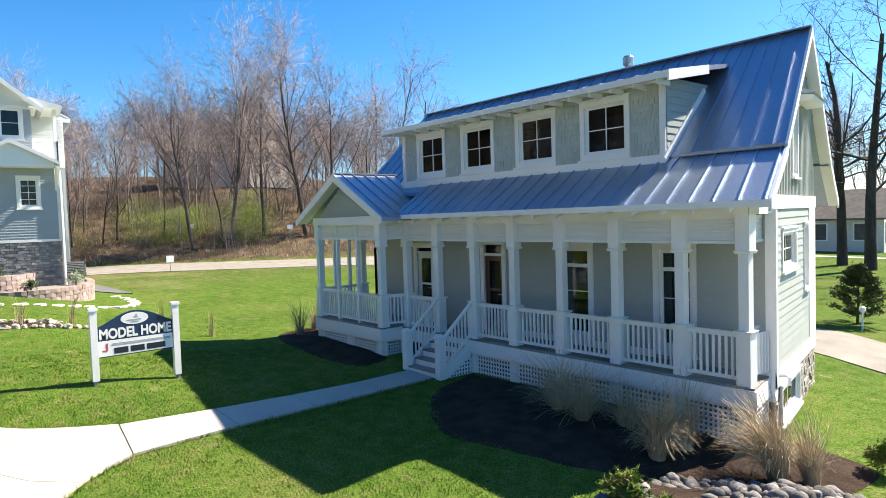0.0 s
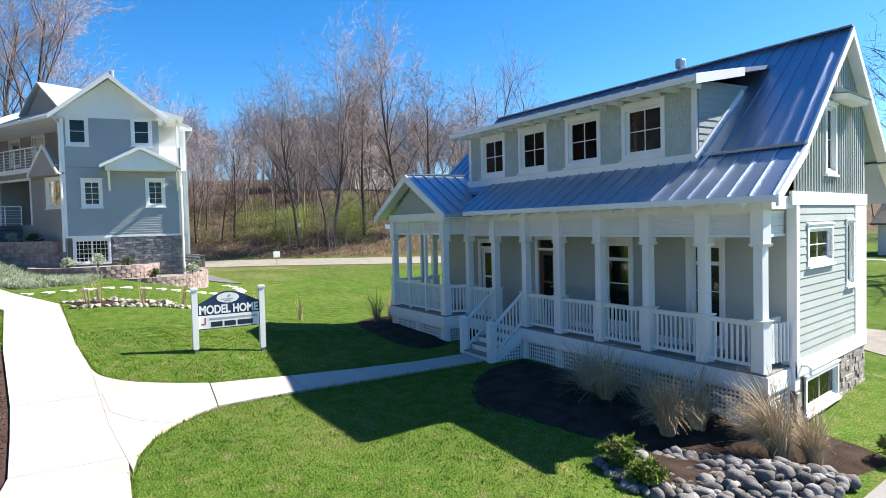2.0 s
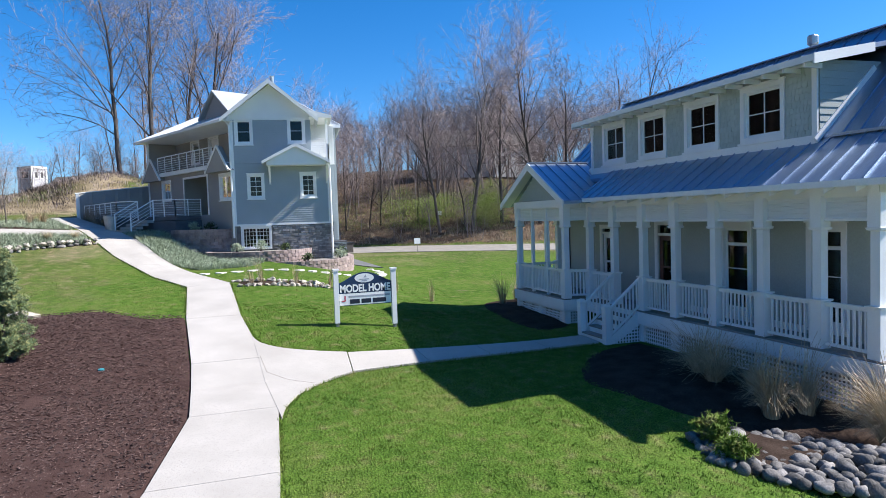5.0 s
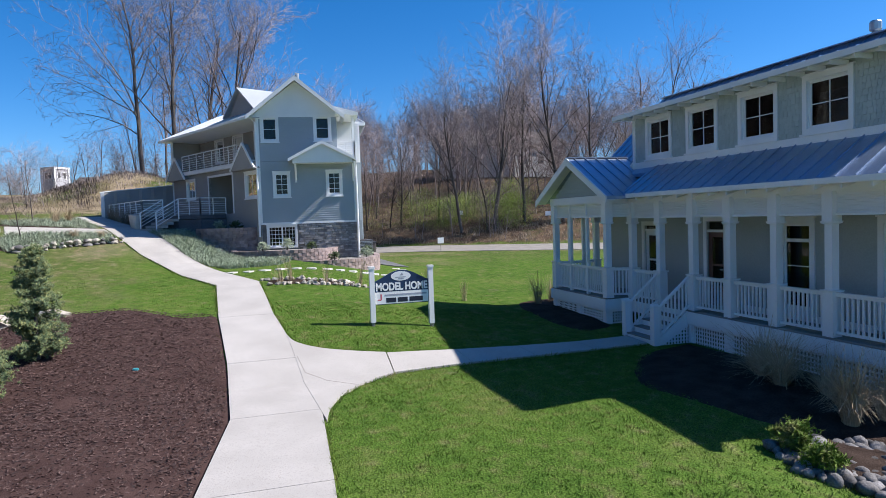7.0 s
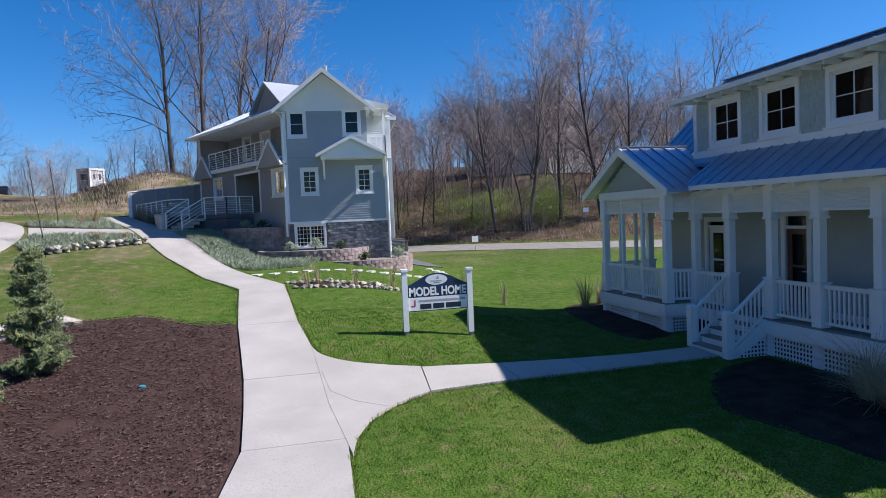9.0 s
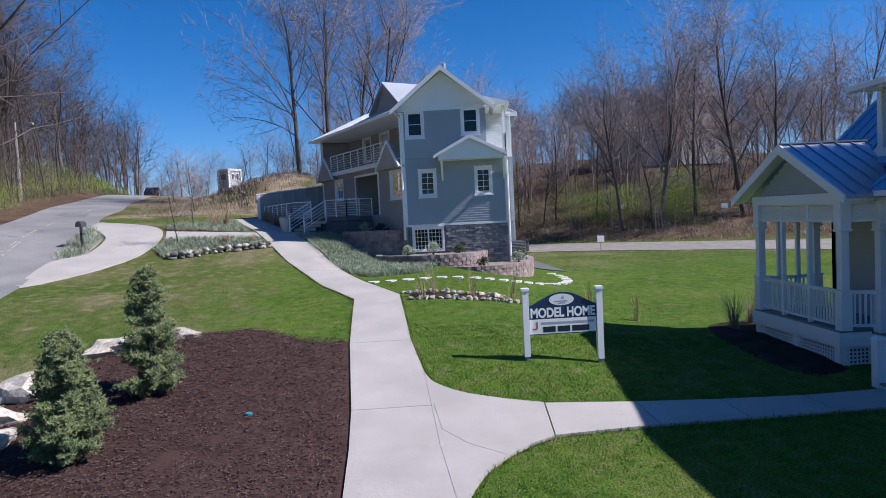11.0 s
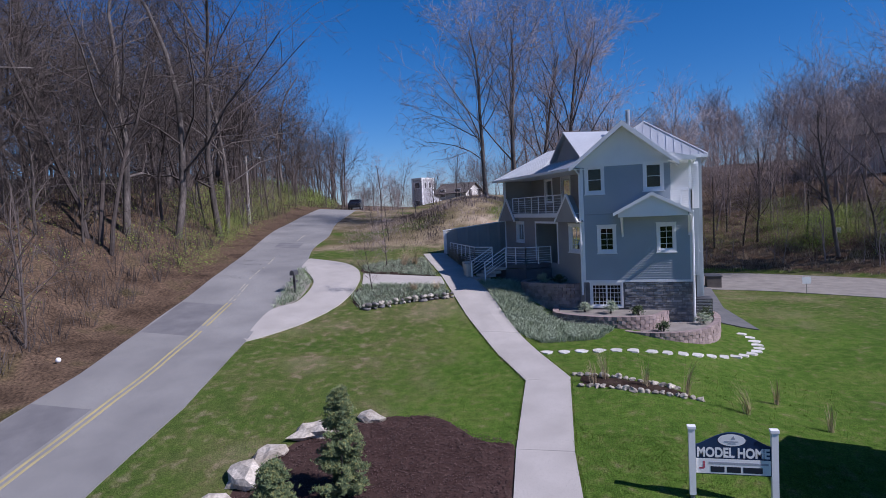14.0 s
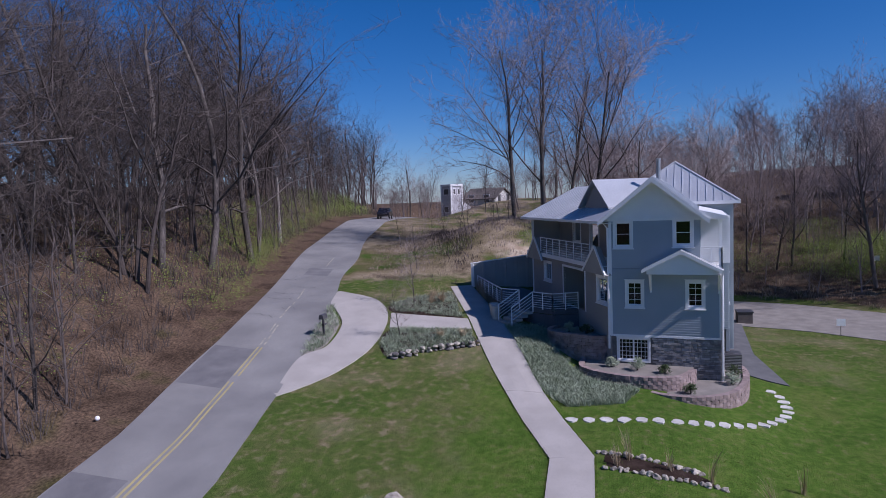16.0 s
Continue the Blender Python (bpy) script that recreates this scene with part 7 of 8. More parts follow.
def car(x, y, heading, label, group=""):
    c = thing("car", label, "car", group, at=(x, y, tz(x, y) + 0.05))
    c.rotation_euler = (0, radians(-3), radians(heading))
    prof = [(-2.2, 0.35), (-2.25, 0.75), (-2.0, 1.0), (-1.5, 1.08), (-0.95, 1.55), (0.55, 1.58), (1.15, 1.1), (2.05, 0.95), (2.25, 0.7), (2.22, 0.35)]
    bm = bmesh.new()
    hull8(bm, [(a, -0.88 + 0.12 * (z > 1.2), z) for a, z in prof], [(a, 0.88 - 0.12 * (z > 1.2), z) for a, z in prof])
    bmesh.ops.recalc_face_normals(bm, faces=bm.faces)
    bevelled(bm, 0.04)
    part("body", bm, M_BLACKCAR, c)
    bm = bmesh.new()
    hull8(bm, [(-1.42, -0.7, 1.12), (-1.02, -0.66, 1.46), (-1.02, 0.66, 1.46), (-1.42, 0.7, 1.12)], [(-1.44, -0.7, 1.14), (-1.04, -0.66, 1.48), (-1.04, 0.66, 1.48), (-1.44, 0.7, 1.14)])
    bmesh.ops.recalc_face_normals(bm, faces=bm.faces)
    part("rear_window", bm, M_GLASS, c)
    for s in (-0.7, 0.7):
        bm = bmesh.new()
        box(bm, -2.27, s - 0.14, 0.72, -2.2, s + 0.14, 0.86)
        part("tail_light", bm, M_LENS, c)
    for wx in (-1.4, 1.4):
        for wy in (-0.82, 0.82):
            bm = bmesh.new()
            tube(bm, [(wx, wy - 0.1, 0.32), (wx, wy + 0.1, 0.32)], [0.33, 0.33], 16)
            wv = part("wheel", bm, M_RUBBER, c)
            bm = bmesh.new()
            e = 0.105 if wy > 0 else -0.105
            tube(bm, [(wx, wy, 0.32), (wx, wy + e, 0.32)], [0.19, 0.19], 12)
            part("rim", bm, M_STEEL, wv)
    return c


car(-87, -32.4, 14, "dark car on the crest of the road")
car(-12.2, 66, 104, "dark car parked far along the side lane")

# ---- trees ----
def branch_mesh(seed, height, trunk_r, spread, levels, kids, lean=0.0, first=0.3, droop=0.0, thin=0.012, crook=0.0):
    """A bare tree: a tapered trunk with limbs, and a crown of fine twigs. Returns two meshes' data."""
    r = random.Random(seed)
    data = {0: ([], []), 1: ([], [])}

    def tubes(pts, radii, sides, which):
        V, Fc = data[which]
        start = len(V)
        for i, p in enumerate(pts):
            f = (pts[min(i + 1, len(pts) - 1)] - pts[max(i - 1, 0)]).normalized()
            s = f.cross(Vector((0.3, 0.9, 0.2))).normalized()
            u = s.cross(f)
            for k in range(sides):
                t = 2 * math.pi * k / sides
                V.append(tuple(p + (s * math.cos(t) + u * math.sin(t)) * radii[i]))
        for i in range(len(pts) - 1):
            for k in range(sides):
                a = start + i * sides + k
                b = start + i * sides + (k + 1) % sides
                Fc.append((a, b, b + sides, a + sides))

    def spike(pts, rad):
        """A twig of three sides that runs out to a point."""
        V, Fc = data[1]
        ring = None
        for i, p in enumerate(pts[:-1]):
            f = (pts[i + 1] - p).normalized()
            s = f.cross(Vector((0.3, 0.9, 0.2))).normalized()
            u = s.cross(f)
            w = rad * (1 - 0.5 * i / max(1, len(pts) - 1))
            n0 = len(V)
            V.extend(tuple(p + (s * c + u * d) * w) for c, d in ((1, 0), (-0.5, 0.87), (-0.5, -0.87)))
            if ring is not None:
                Fc.extend((ring + k, ring + (k + 1) % 3, n0 + (k + 1) % 3, n0 + k) for k in range(3))
            ring = n0
        V.append(tuple(pts[-1]))
        Fc.extend((ring + k, ring + (k + 1) % 3, len(V) - 1) for k in range(3))

    def grow(p, d, length, rad, level):
        n = 6 if level == 0 else (4 if level == 1 else (2 if level == 2 else 1))
        pts, radii = [p.copy()], [rad]
        wob = (0.10 if level == 0 else 0.22) + crook
        for i in range(n):
            d = (d + Vector((r.uniform(-wob, wob), r.uniform(-wob, wob), r.uniform(-wob, wob) + 0.05 * (level > 0) - droop * (level > 1))))
            d.normalize()
            p = p + d * (length / n)
            pts.append(p.copy())
            radii.append(rad * (1 - 0.75 * (i + 1) / n) if level else rad * (1 - 0.70 * (i + 1) / n))
        if level < 2:
            tubes(pts, radii, 7 if level == 0 else 3, 0)
        else:
            spike(pts, rad)
        if level >= levels:
            return
        k = kids[level]
        for j in range(k):
            f = (first if level == 0 else 0.18) + (1 - (first if level == 0 else 0.18)) * (j + r.random()) / k
            q = f * n
            i = min(int(q), n - 1)
            base = pts[i].lerp(pts[i + 1], q - i)
            ax = (pts[i + 1] - pts[i]).normalized()
            t = r.uniform(0, 2 * math.pi)
            s = ax.cross(Vector((0.21, 0.33, 0.91))).normalized()
            u = s.cross(ax)
            out = s * math.cos(t) + u * math.sin(t)
            ang = radians(r.uniform(28, 62) + 7 * level) * spread
            nd = ax * math.cos(ang) + out * math.sin(ang)
            rr_ = (radii[i] * (1 - (q - i)) + radii[i + 1] * (q - i)) * (r.uniform(0.34, 0.55) if level == 0 else r.uniform(0.45, 0.7))
            grow(base, nd, length * (r.uniform(0.40, 0.64) * (1.15 - 0.5 * f) if level == 0 else r.uniform(0.30, 0.58)), max(rr_, thin), level + 1)

    grow(Vector((0, 0, -0.3)), Vector((lean, lean * 0.4, 1)).normalized(), height, trunk_r, 0)
    return data


def tree(name, seed, label, bark=None, twig=None, category="tree", **kw):
    d = branch_mesh(seed, **kw)
    t = thing(name, label, category)
    for nm, which, mt in (("trunk", 0, bark or M_BARK), ("crown", 1, twig or M_TWIG)):
        ob = from_data(nm, d[which][0], d[which][1], mt, t)
        ob.data.polygons.foreach_set("use_smooth", [True] * len(ob.data.polygons))
    return t


KINDS = [
    tree("bare_tree", 1, "tall leafless grey-barked tree in the spring wood", height=17, trunk_r=0.24, spread=0.75, levels=4, kids=(13, 7, 5, 3), first=0.32),
    tree("bare_tree", 2, "tall slender leafless tree with upswept branches", height=19, trunk_r=0.20, spread=0.6, levels=4, kids=(12, 6, 5, 3), first=0.42, lean=0.06),
    tree("bare_tree", 3, "spreading leafless tree with many fine twigs", height=13, trunk_r=0.22, spread=1.0, levels=4, kids=(12, 7, 5, 3), first=0.25, lean=-0.1),
    tree("bare_tree", 4, "leaning leafless tree with crooked limbs", height=15, trunk_r=0.26, spread=1.1, levels=4, kids=(10, 7, 5, 3), first=0.30, lean=0.22),
    tree("bare_tree", 5, "thin leafless sapling with reddish twigs", height=9, trunk_r=0.09, spread=0.8, levels=3, kids=(14, 7, 5), first=0.2),
]
ROADSIDE = [
    tree("bare_tree", 21, "tall grey leafless tree of the roadside wood", twig=M_TWIG2, height=19, trunk_r=0.26, spread=1.05, levels=4, kids=(15, 8, 5, 3), first=0.16, lean=0.1, crook=0.14),
    tree("bare_tree", 22, "leaning grey leafless tree with long crooked limbs", twig=M_TWIG2, height=16, trunk_r=0.28, spread=1.3, levels=4, kids=(13, 8, 5, 3), first=0.14, lean=0.28, crook=0.2),
    tree("bare_tree", 23, "slender grey leafless tree of the roadside wood", twig=M_TWIG2, height=17, trunk_r=0.17, spread=0.95, levels=4, kids=(13, 7, 5, 3), first=0.2, lean=-0.12, crook=0.12),
    tree("bare_tree", 24, "thin grey leafless sapling of the roadside wood", twig=M_TWIG2, height=9, trunk_r=0.08, spread=0.9, levels=3, kids=(14, 7, 5), first=0.15),
]
FULL = [
    tree("bare_tree", 31, "tall full-crowned leafless tree with dense upswept twigs", height=19, trunk_r=0.27, spread=0.66, levels=4, kids=(17, 8, 6, 4), first=0.26, thin=0.016),
    tree("bare_tree", 32, "tall forked leafless tree with dense fine twigs", height=18, trunk_r=0.25, spread=0.78, levels=4, kids=(16, 8, 6, 4), first=0.2, lean=0.07, thin=0.016),
]
tr = random.Random(77)
spots = []


def plant(kinds, x, y, scale, group=""):
    k = tr.choice(kinds)
    c = copy_thing(k, pose(x, y, tz(x, y) - 0.1, tr.uniform(-3, 3), tr.uniform(-3, 3), tr.uniform(0, 360)) @ Matrix.Scale(scale, 4))
    if group:
        c["group"] = group
    return c


def far_enough(x, y, d):
    if any((x - a) ** 2 + (y - b) ** 2 < d * d for a, b in spots):
        return False
    spots.append((x, y))
    return True


# wood on the bank beyond the road
n = 0
while n < 110:
    x = tr.uniform(-110, -4)
    dd = tr.uniform(2.5, 42)
    y = float(chain(ROAD_L, x)) - dd
    if far_enough(x, y, 2.0):
        plant(ROADSIDE[:3] + ROADSIDE[3:] * (2 if dd < 20 else 0), x, y, tr.uniform(0.85, 1.25), "trees of the roadside wood")
        n += 1


def bank_spot(r, lo, hi, y0, y1):
    """A place on the bank behind the lane, lo to hi metres up from its foot."""
    y = r.uniform(y0, y1)
    return float(np.interp(y, [p[1] for p in LANE_FAR], [p[0] for p in LANE_FAR])) - 1.2 - r.uniform(lo, hi), y


# wood on the bank behind the lane
n = 0
while n < 62:
    x, y = bank_spot(tr, 5, 42, -2, 52)
    if far_enough(x, y, 2.2):
        plant(KINDS[:3] + KINDS[4:] * (1 if x > -70 else 0), x, y, tr.uniform(0.45, 0.72) * (0.72 if y < 20 else (0.85 if y < 40 else 0.7)), "trees of the wood behind the lane")
        n += 1
# the deeper wood, one mass of slighter trees
def wood_mass(name, label, count, spot, seed, sizes=(0.7, 1.15), kids=(13, 7, 5), first=0.3, twig=None, thin=0.012, crook=0.0):
    rnd = random.Random(seed)
    light = [branch_mesh(50 + seed * 7 + i, height=14, trunk_r=0.17, spread=0.85, levels=3, kids=kids, first=first, lean=0.05 * (i - 1), thin=thin, crook=crook) for i in range(4)]
    VV, FF = [], []
    base = 0
    for _ in range(count):
        d = rnd.choice(light)
        x, y = spot(rnd)
        s, a = rnd.uniform(*sizes) * (0.78 if -7 < y < 20 else 1), rnd.uniform(0, 6.28)
        z = tz(x, y)
        for w in (0, 1):
            v = np.array(d[w][0]) * s
            c, sn = math.cos(a), math.sin(a)
            VV.append(np.stack([v[:, 0] * c - v[:, 1] * sn + x, v[:, 0] * sn + v[:, 1] * c + y, v[:, 2] + z], 1))
            FF.extend(tuple(i + base for i in f) for f in d[w][1])
            base += len(v)
    ob = from_data(name, np.concatenate(VV).tolist(), FF, twig or M_TWIG)
    return tagged(ob, label, "wood", kind="stuff")


def deep_road(r):
    x = r.uniform(-125, 6)
    return x, float(chain(ROAD_L, x)) - 5 - 50 * r.random() ** 1.3


def deep_lane(r):
    return bank_spot(r, 14, 84, -7, 60)


def far_back(r):
    return r.uniform(-70, 45), r.uniform(88, 150)


wood_mass("roadside_wood", "dense leafless wood on the roadside hill", 190, deep_road, 5, twig=M_TWIG2, crook=0.1)


def road_edge(r):
    x = r.uniform(-105, 2)
    return x, float(chain(ROAD_L, x)) - 2.5 - 26 * r.random() ** 1.2


def lane_edge(r):
    return bank_spot(r, 1, 47, -4, 50)


wood_mass("thicket", "grey-brown thicket of bare saplings on the roadside bank", 340, road_edge, 15, (0.18, 0.45), (8, 5, 2), 0.08, M_TWIG2)
wood_mass("thicket", "brown thicket of bare saplings on the bank behind the lane", 260, lane_edge, 16, (0.14, 0.34), (8, 5, 2), 0.08)
wood_mass("lane_wood", "dense leafless wood on the bank behind the lane", 210, deep_lane, 6, (0.45, 0.85), (13, 7, 5), thin=0.022)


def crest(r):
    return r.uniform(-140, -113), r.uniform(-66, 4)


wood_mass("crest_wood", "low leafless trees beyond the hill crest", 130, crest, 8, (0.26, 0.5), (10, 6, 4), thin=0.03)
wood_mass("far_wood", "far leafless wood beyond the side lane", 36, far_back, 7)
# taller group behind the second house
for x, y, s, k in ((-60, -8.5, 0.92, 1), (-58, -5.4, 0.95, 1), (-63, -4.0, 0.85, 0), (-58, -1.5, 0.9, 0), (-60.5, 3, 0.72, 1), (-64, 8, 0.6, 0), (-58, 21.5, 0.66, 0), (-56.5, 24.5, 0.8, 0), (-57, 28.0, 0.82, 1), (-55, 31.5, 0.82, 0), (-55.5, 34.5, 0.75, 1), (-66, 17, 0.52, 1), (-54, 38.5, 0.6, 1)):
    plant([FULL[k]], x, y, s, "tall trees behind the lawn")
# crest trees either side of the far road
for x, y, s in ((-118, -52, 1.0), (-126, -50, 1.1), (-132, -44, 0.9), (-128, -33, 0.5), (-124, -20, 0.5), (-122, -15, 0.55), (-96, -14, 0.6), (-92, -10, 0.9), (-100, -9, 0.9), (-90, -18, 0.4), (-84, -20, 0.35), (-112, -33.5, 0.45), (-116, -36, 0.4)):
    plant(KINDS[:3], x, y, s, "trees on the hill crest")
# saplings by the apron
for x, y, s in ((-36.0, -10.9, 0.42), (-30.2, -9.8, 0.33), (-46, -14.0, 0.4), (-55, -18.5, 0.4)):
    plant([KINDS[4]], x, y, s, "young planted trees")
# trees beyond the side lane
OAK = tree("oak_tree", 11, "large dark leafless oak beside the side lane", bark=M_DARKBARK, twig=M_DARKBARK, height=13, trunk_r=0.33, spread=1.15, levels=4, kids=(11, 7, 5, 3), first=0.3)
OAK.matrix_basis = pose(-12.9, 47.6, tz(-12.9, 47.6) - 0.1, 0, 0, 40) @ Matrix.Scale(1.05, 4)
for x, y, s, a in ((-10.7, 45.5, 1.05, 150), (-2.0, 58, 1.1, 220), (-21, 72, 1.0, 20), (-6, 80, 1.1, 300), (2, 62, 1.0, 80), (-27, 62, 0.9, 10)):
    c = copy_thing(OAK, pose(x, y, tz(x, y) - 0.1, 0, 0, a) @ Matrix.Scale(s, 4))
for i in range(26):
    x, y = tr.uniform(-55, 20), tr.uniform(90, 120)
    plant(KINDS[:3], x, y, tr.uniform(0.7, 0.95), "far trees beyond the side lane")
for k in ROADSIDE:
    k.matrix_basis = pose(-60 + ROADSIDE.index(k) * 9, -60, tz(-60 + ROADSIDE.index(k) * 9, -60))
for k in FULL:
    k.matrix_basis = pose(-76 + FULL.index(k) * 5, 12 + 30 * FULL.index(k), tz(-76 + FULL.index(k) * 5, 12 + 30 * FULL.index(k))) @ Matrix.Scale(0.6, 4)
for k in KINDS:
    k.matrix_basis = pose(-84 + KINDS.index(k) * 4, 60, tz(-84 + KINDS.index(k) * 4, 60))

# ---- undergrowth, grass and shrubs ----
def clump_faces(rnd, cx, cy, cz, h, spread, count, width, V, Fc, lean=0.35):
    for _ in range(count):
        a = rnd.uniform(0, 2 * math.pi)
        d = rnd.uniform(0, spread)
        x, y = cx + d * math.cos(a), cy + d * math.sin(a)
        hh = h * rnd.uniform(0.6, 1.1)
        b = rnd.uniform(0, 2 * math.pi)
        wx, wy = width * math.cos(b), width * math.sin(b)
        lx_, ly_ = lean * hh * math.cos(a) * rnd.uniform(0.3, 1.2), lean * hh * math.sin(a) * rnd.uniform(0.3, 1.2)
        i = len(V)
        V += [(x - wx, y - wy, cz), (x + wx, y + wy, cz), (x + lx_ * 0.45 + wx * 0.7, y + ly_ * 0.45 + wy * 0.7, cz + hh * 0.6), (x + lx_ * 0.45 - wx * 0.7, y + ly_ * 0.45 - wy * 0.7, cz + hh * 0.6), (x + lx_, y + ly_, cz + hh * (1 - 0.25 * lean))]
        Fc += [(i, i + 1, i + 2, i + 3), (i + 3, i + 2, i + 4)]


def inside(p, ring):
    x, y = p
    c = False
    for (ax, ay), (bx, by) in zip(ring, ring[1:] + ring[:1]):
        if (ay > y) != (by > y) and x < (bx - ax) * (y - ay) / (by - ay) + ax:
            c = not c
    return c


PAVED = [WALK_L + WALK_R[::-1], UP_L + UP_R[::-1], BR_L + BR_R[::-1], MOUTH_L + MOUTH_R[::-1] + [(-6.8, 1.3), (-12.5, 1.2)], [(-15.3, -0.4), (-15.5, -1.6), (-16.9, -3.2), (-16.6, -4.6), (-15.3, -6.2), (-13.4, -7.1), (-11.6, -7.2), (-9.5, -6.4), (-6.5, -5.6), (-2, -5.2), (0.5, -3.5), (2.5, -1)], [(-9.9, 11.6), (-9.3, 10.5), (-8.3, 9.3), (-6.6, 8.4), (-4.6, 8.6), (-3.6, 8.9), (-0.4, 9.4), (-0.4, 13), (-16, 13), (-18, 13.2), (-18, 10.6), (-16.5, 10.0), (-12.2, 10.0), (-12.2, 11.0)]]
gr_ = random.Random(31)
V, Fc = [], []
count = 0
while count < 42000:
    u = gr_.random()
    if u < 0.75:
        x, y = gr_.uniform(-16, 2.5), gr_.uniform(1.0, 10.5)
    else:
        x, y = gr_.uniform(-24, -9), gr_.uniform(-9, 10)
    count += 1
    if any(inside((x, y), q) for q in PAVED):
        continue
    clump_faces(gr_, x, y, tz(x, y) - 0.005, gr_.uniform(0.03, 0.065), 0.07, 3, 0.006, V, Fc, 0.8)
# longer fringe that hangs over the path edges
for line, sgn in ((WALK_R, 1), (UP_R[:3], 1), (BR_L, -1), (BR_R, 1), (MOUTH_L, -1), (MOUTH_R, 1), (WALK_L[5:], -1), (UP_L[:5], -1)):
    pts = resample(line, 0.035)
    for i, p in enumerate(pts[:-1]):
        t = Vector((pts[i + 1][0] - p[0], pts[i + 1][1] - p[1]))
        nrm = Vector((t.y, -t.x)).normalized() * sgn
        o = gr_.uniform(0.0, 0.07)
        x, y = p[0] + nrm.x * o, p[1] + nrm.y * o
        if any(inside((x, y), q) for q in PAVED[:4]):
            x, y = p[0] - nrm.x * (o + 0.01), p[1] - nrm.y * (o + 0.01)
        if any(inside((x, y), q) for q in PAVED):
            continue
        clump_faces(gr_, x, y, tz(x, y), gr_.uniform(0.06, 0.12), 0.03, 3, 0.006, V, Fc, 0.6)
lawn = from_data("lawn_grass", V, Fc, M_GRASS)
tagged(lawn, "short green spring grass of the lawn", "grass", kind="stuff")


def fountain_grass(x, y, h, count, label, splay=0.8, material=None, droop=None):
    t = thing("ornamental_grass", label, "ornamental grass", "dry ornamental grasses", at=(x, y, tz(x, y)))
    V, Fc = [], []
    rnd = random.Random(int(abs(x * 131 + y * 17)))
    drift = (rnd.uniform(-0.25, 0.25), rnd.uniform(-0.25, 0.25))
    for _ in range(count):
        a = rnd.uniform(0, 2 * math.pi)
        out = rnd.uniform(0.1, 1.0) * splay * h
        d0 = rnd.uniform(0, 0.13)
        hh = h * rnd.uniform(0.45, 1.08)
        fall = rnd.random() ** 1.6 * splay if droop is None else rnd.random() ** 0.8 * droop
        sway = rnd.gauss(0, 0.25 if droop is None else 0.7)
        pts = []
        for k in range(6):
            f = k / 5
            rr_ = d0 + out * f ** 1.6
            pts.append((rr_ * math.cos(a + sway * f) + drift[0] * h * f * f, rr_ * math.sin(a + sway * f) + drift[1] * h * f * f, max(0.02, hh * (f * (1 + 0.25 * fall) - fall * f ** 2.4)) if f else 0.0))
        w = rnd.uniform(0.003, 0.0075)
        wx, wy = -w * math.sin(a), w * math.cos(a)
        i = len(V)
        for k, p in enumerate(pts):
            s = 1 - 0.6 * k / 5
            V += [(p[0] - wx * s, p[1] - wy * s, p[2]), (p[0] + wx * s, p[1] + wy * s, p[2])]
        Fc += [(i + 2 * k, i + 2 * k + 1, i + 2 * k + 3, i + 2 * k + 2) for k in range(5)]
    from_data("blades", V, Fc, material or M_STRAW, t)
    return t


for x, y, h, c, s in ((-5.9, 10.6, 1.25, 620, 0.85), (-5.2, 10.4, 1.3, 760, 0.85), (-4.5, 10.8, 1.1, 320, 0.8), (-3.5, 10.2, 1.45, 900, 0.42), (-3.4, 10.9, 1.5, 420, 0.4), (-1.95, 11.1, 1.65, 1200, 0.4), (-1.6, 11.5, 1.3, 520, 0.45)):
    fountain_grass(x, y, h, c, "clump of dry straw-coloured ornamental grass in the bed", s, None, 0.95)
for x, y, h in ((-16.9, 10.7, 1.3), (-17.6, 11.6, 1.1)):
    fountain_grass(x, y, h, 160, "brown twiggy clump at the porch corner", 0.5, M_DRYTWIG)
for x, y, h in ((-20.3, 2.0, 1.1), (-19.9, 3.3, 0.9), (-19.6, 4.55, 1.25), (-19.8, 1.6, 0.8), (-18.9, 6.2, 1.0), (-18.6, 8.4, 0.9), (-20.5, 7.4, 1.0)):
    fountain_grass(x, y, h, 46, "sparse clump of dry upright grass stalks", 0.22)
for x, y, h in ((-36.8, -9.3, 1.2), (-37.6, -10.2, 1.0), (-36.2, -9.9, 0.9), (-30.9, -6.5, 0.6), (-30.6, -7.6, 0.6)):
    fountain_grass(x, y, h, 200, "clump of dry pale grass in the planting bed", 0.7)

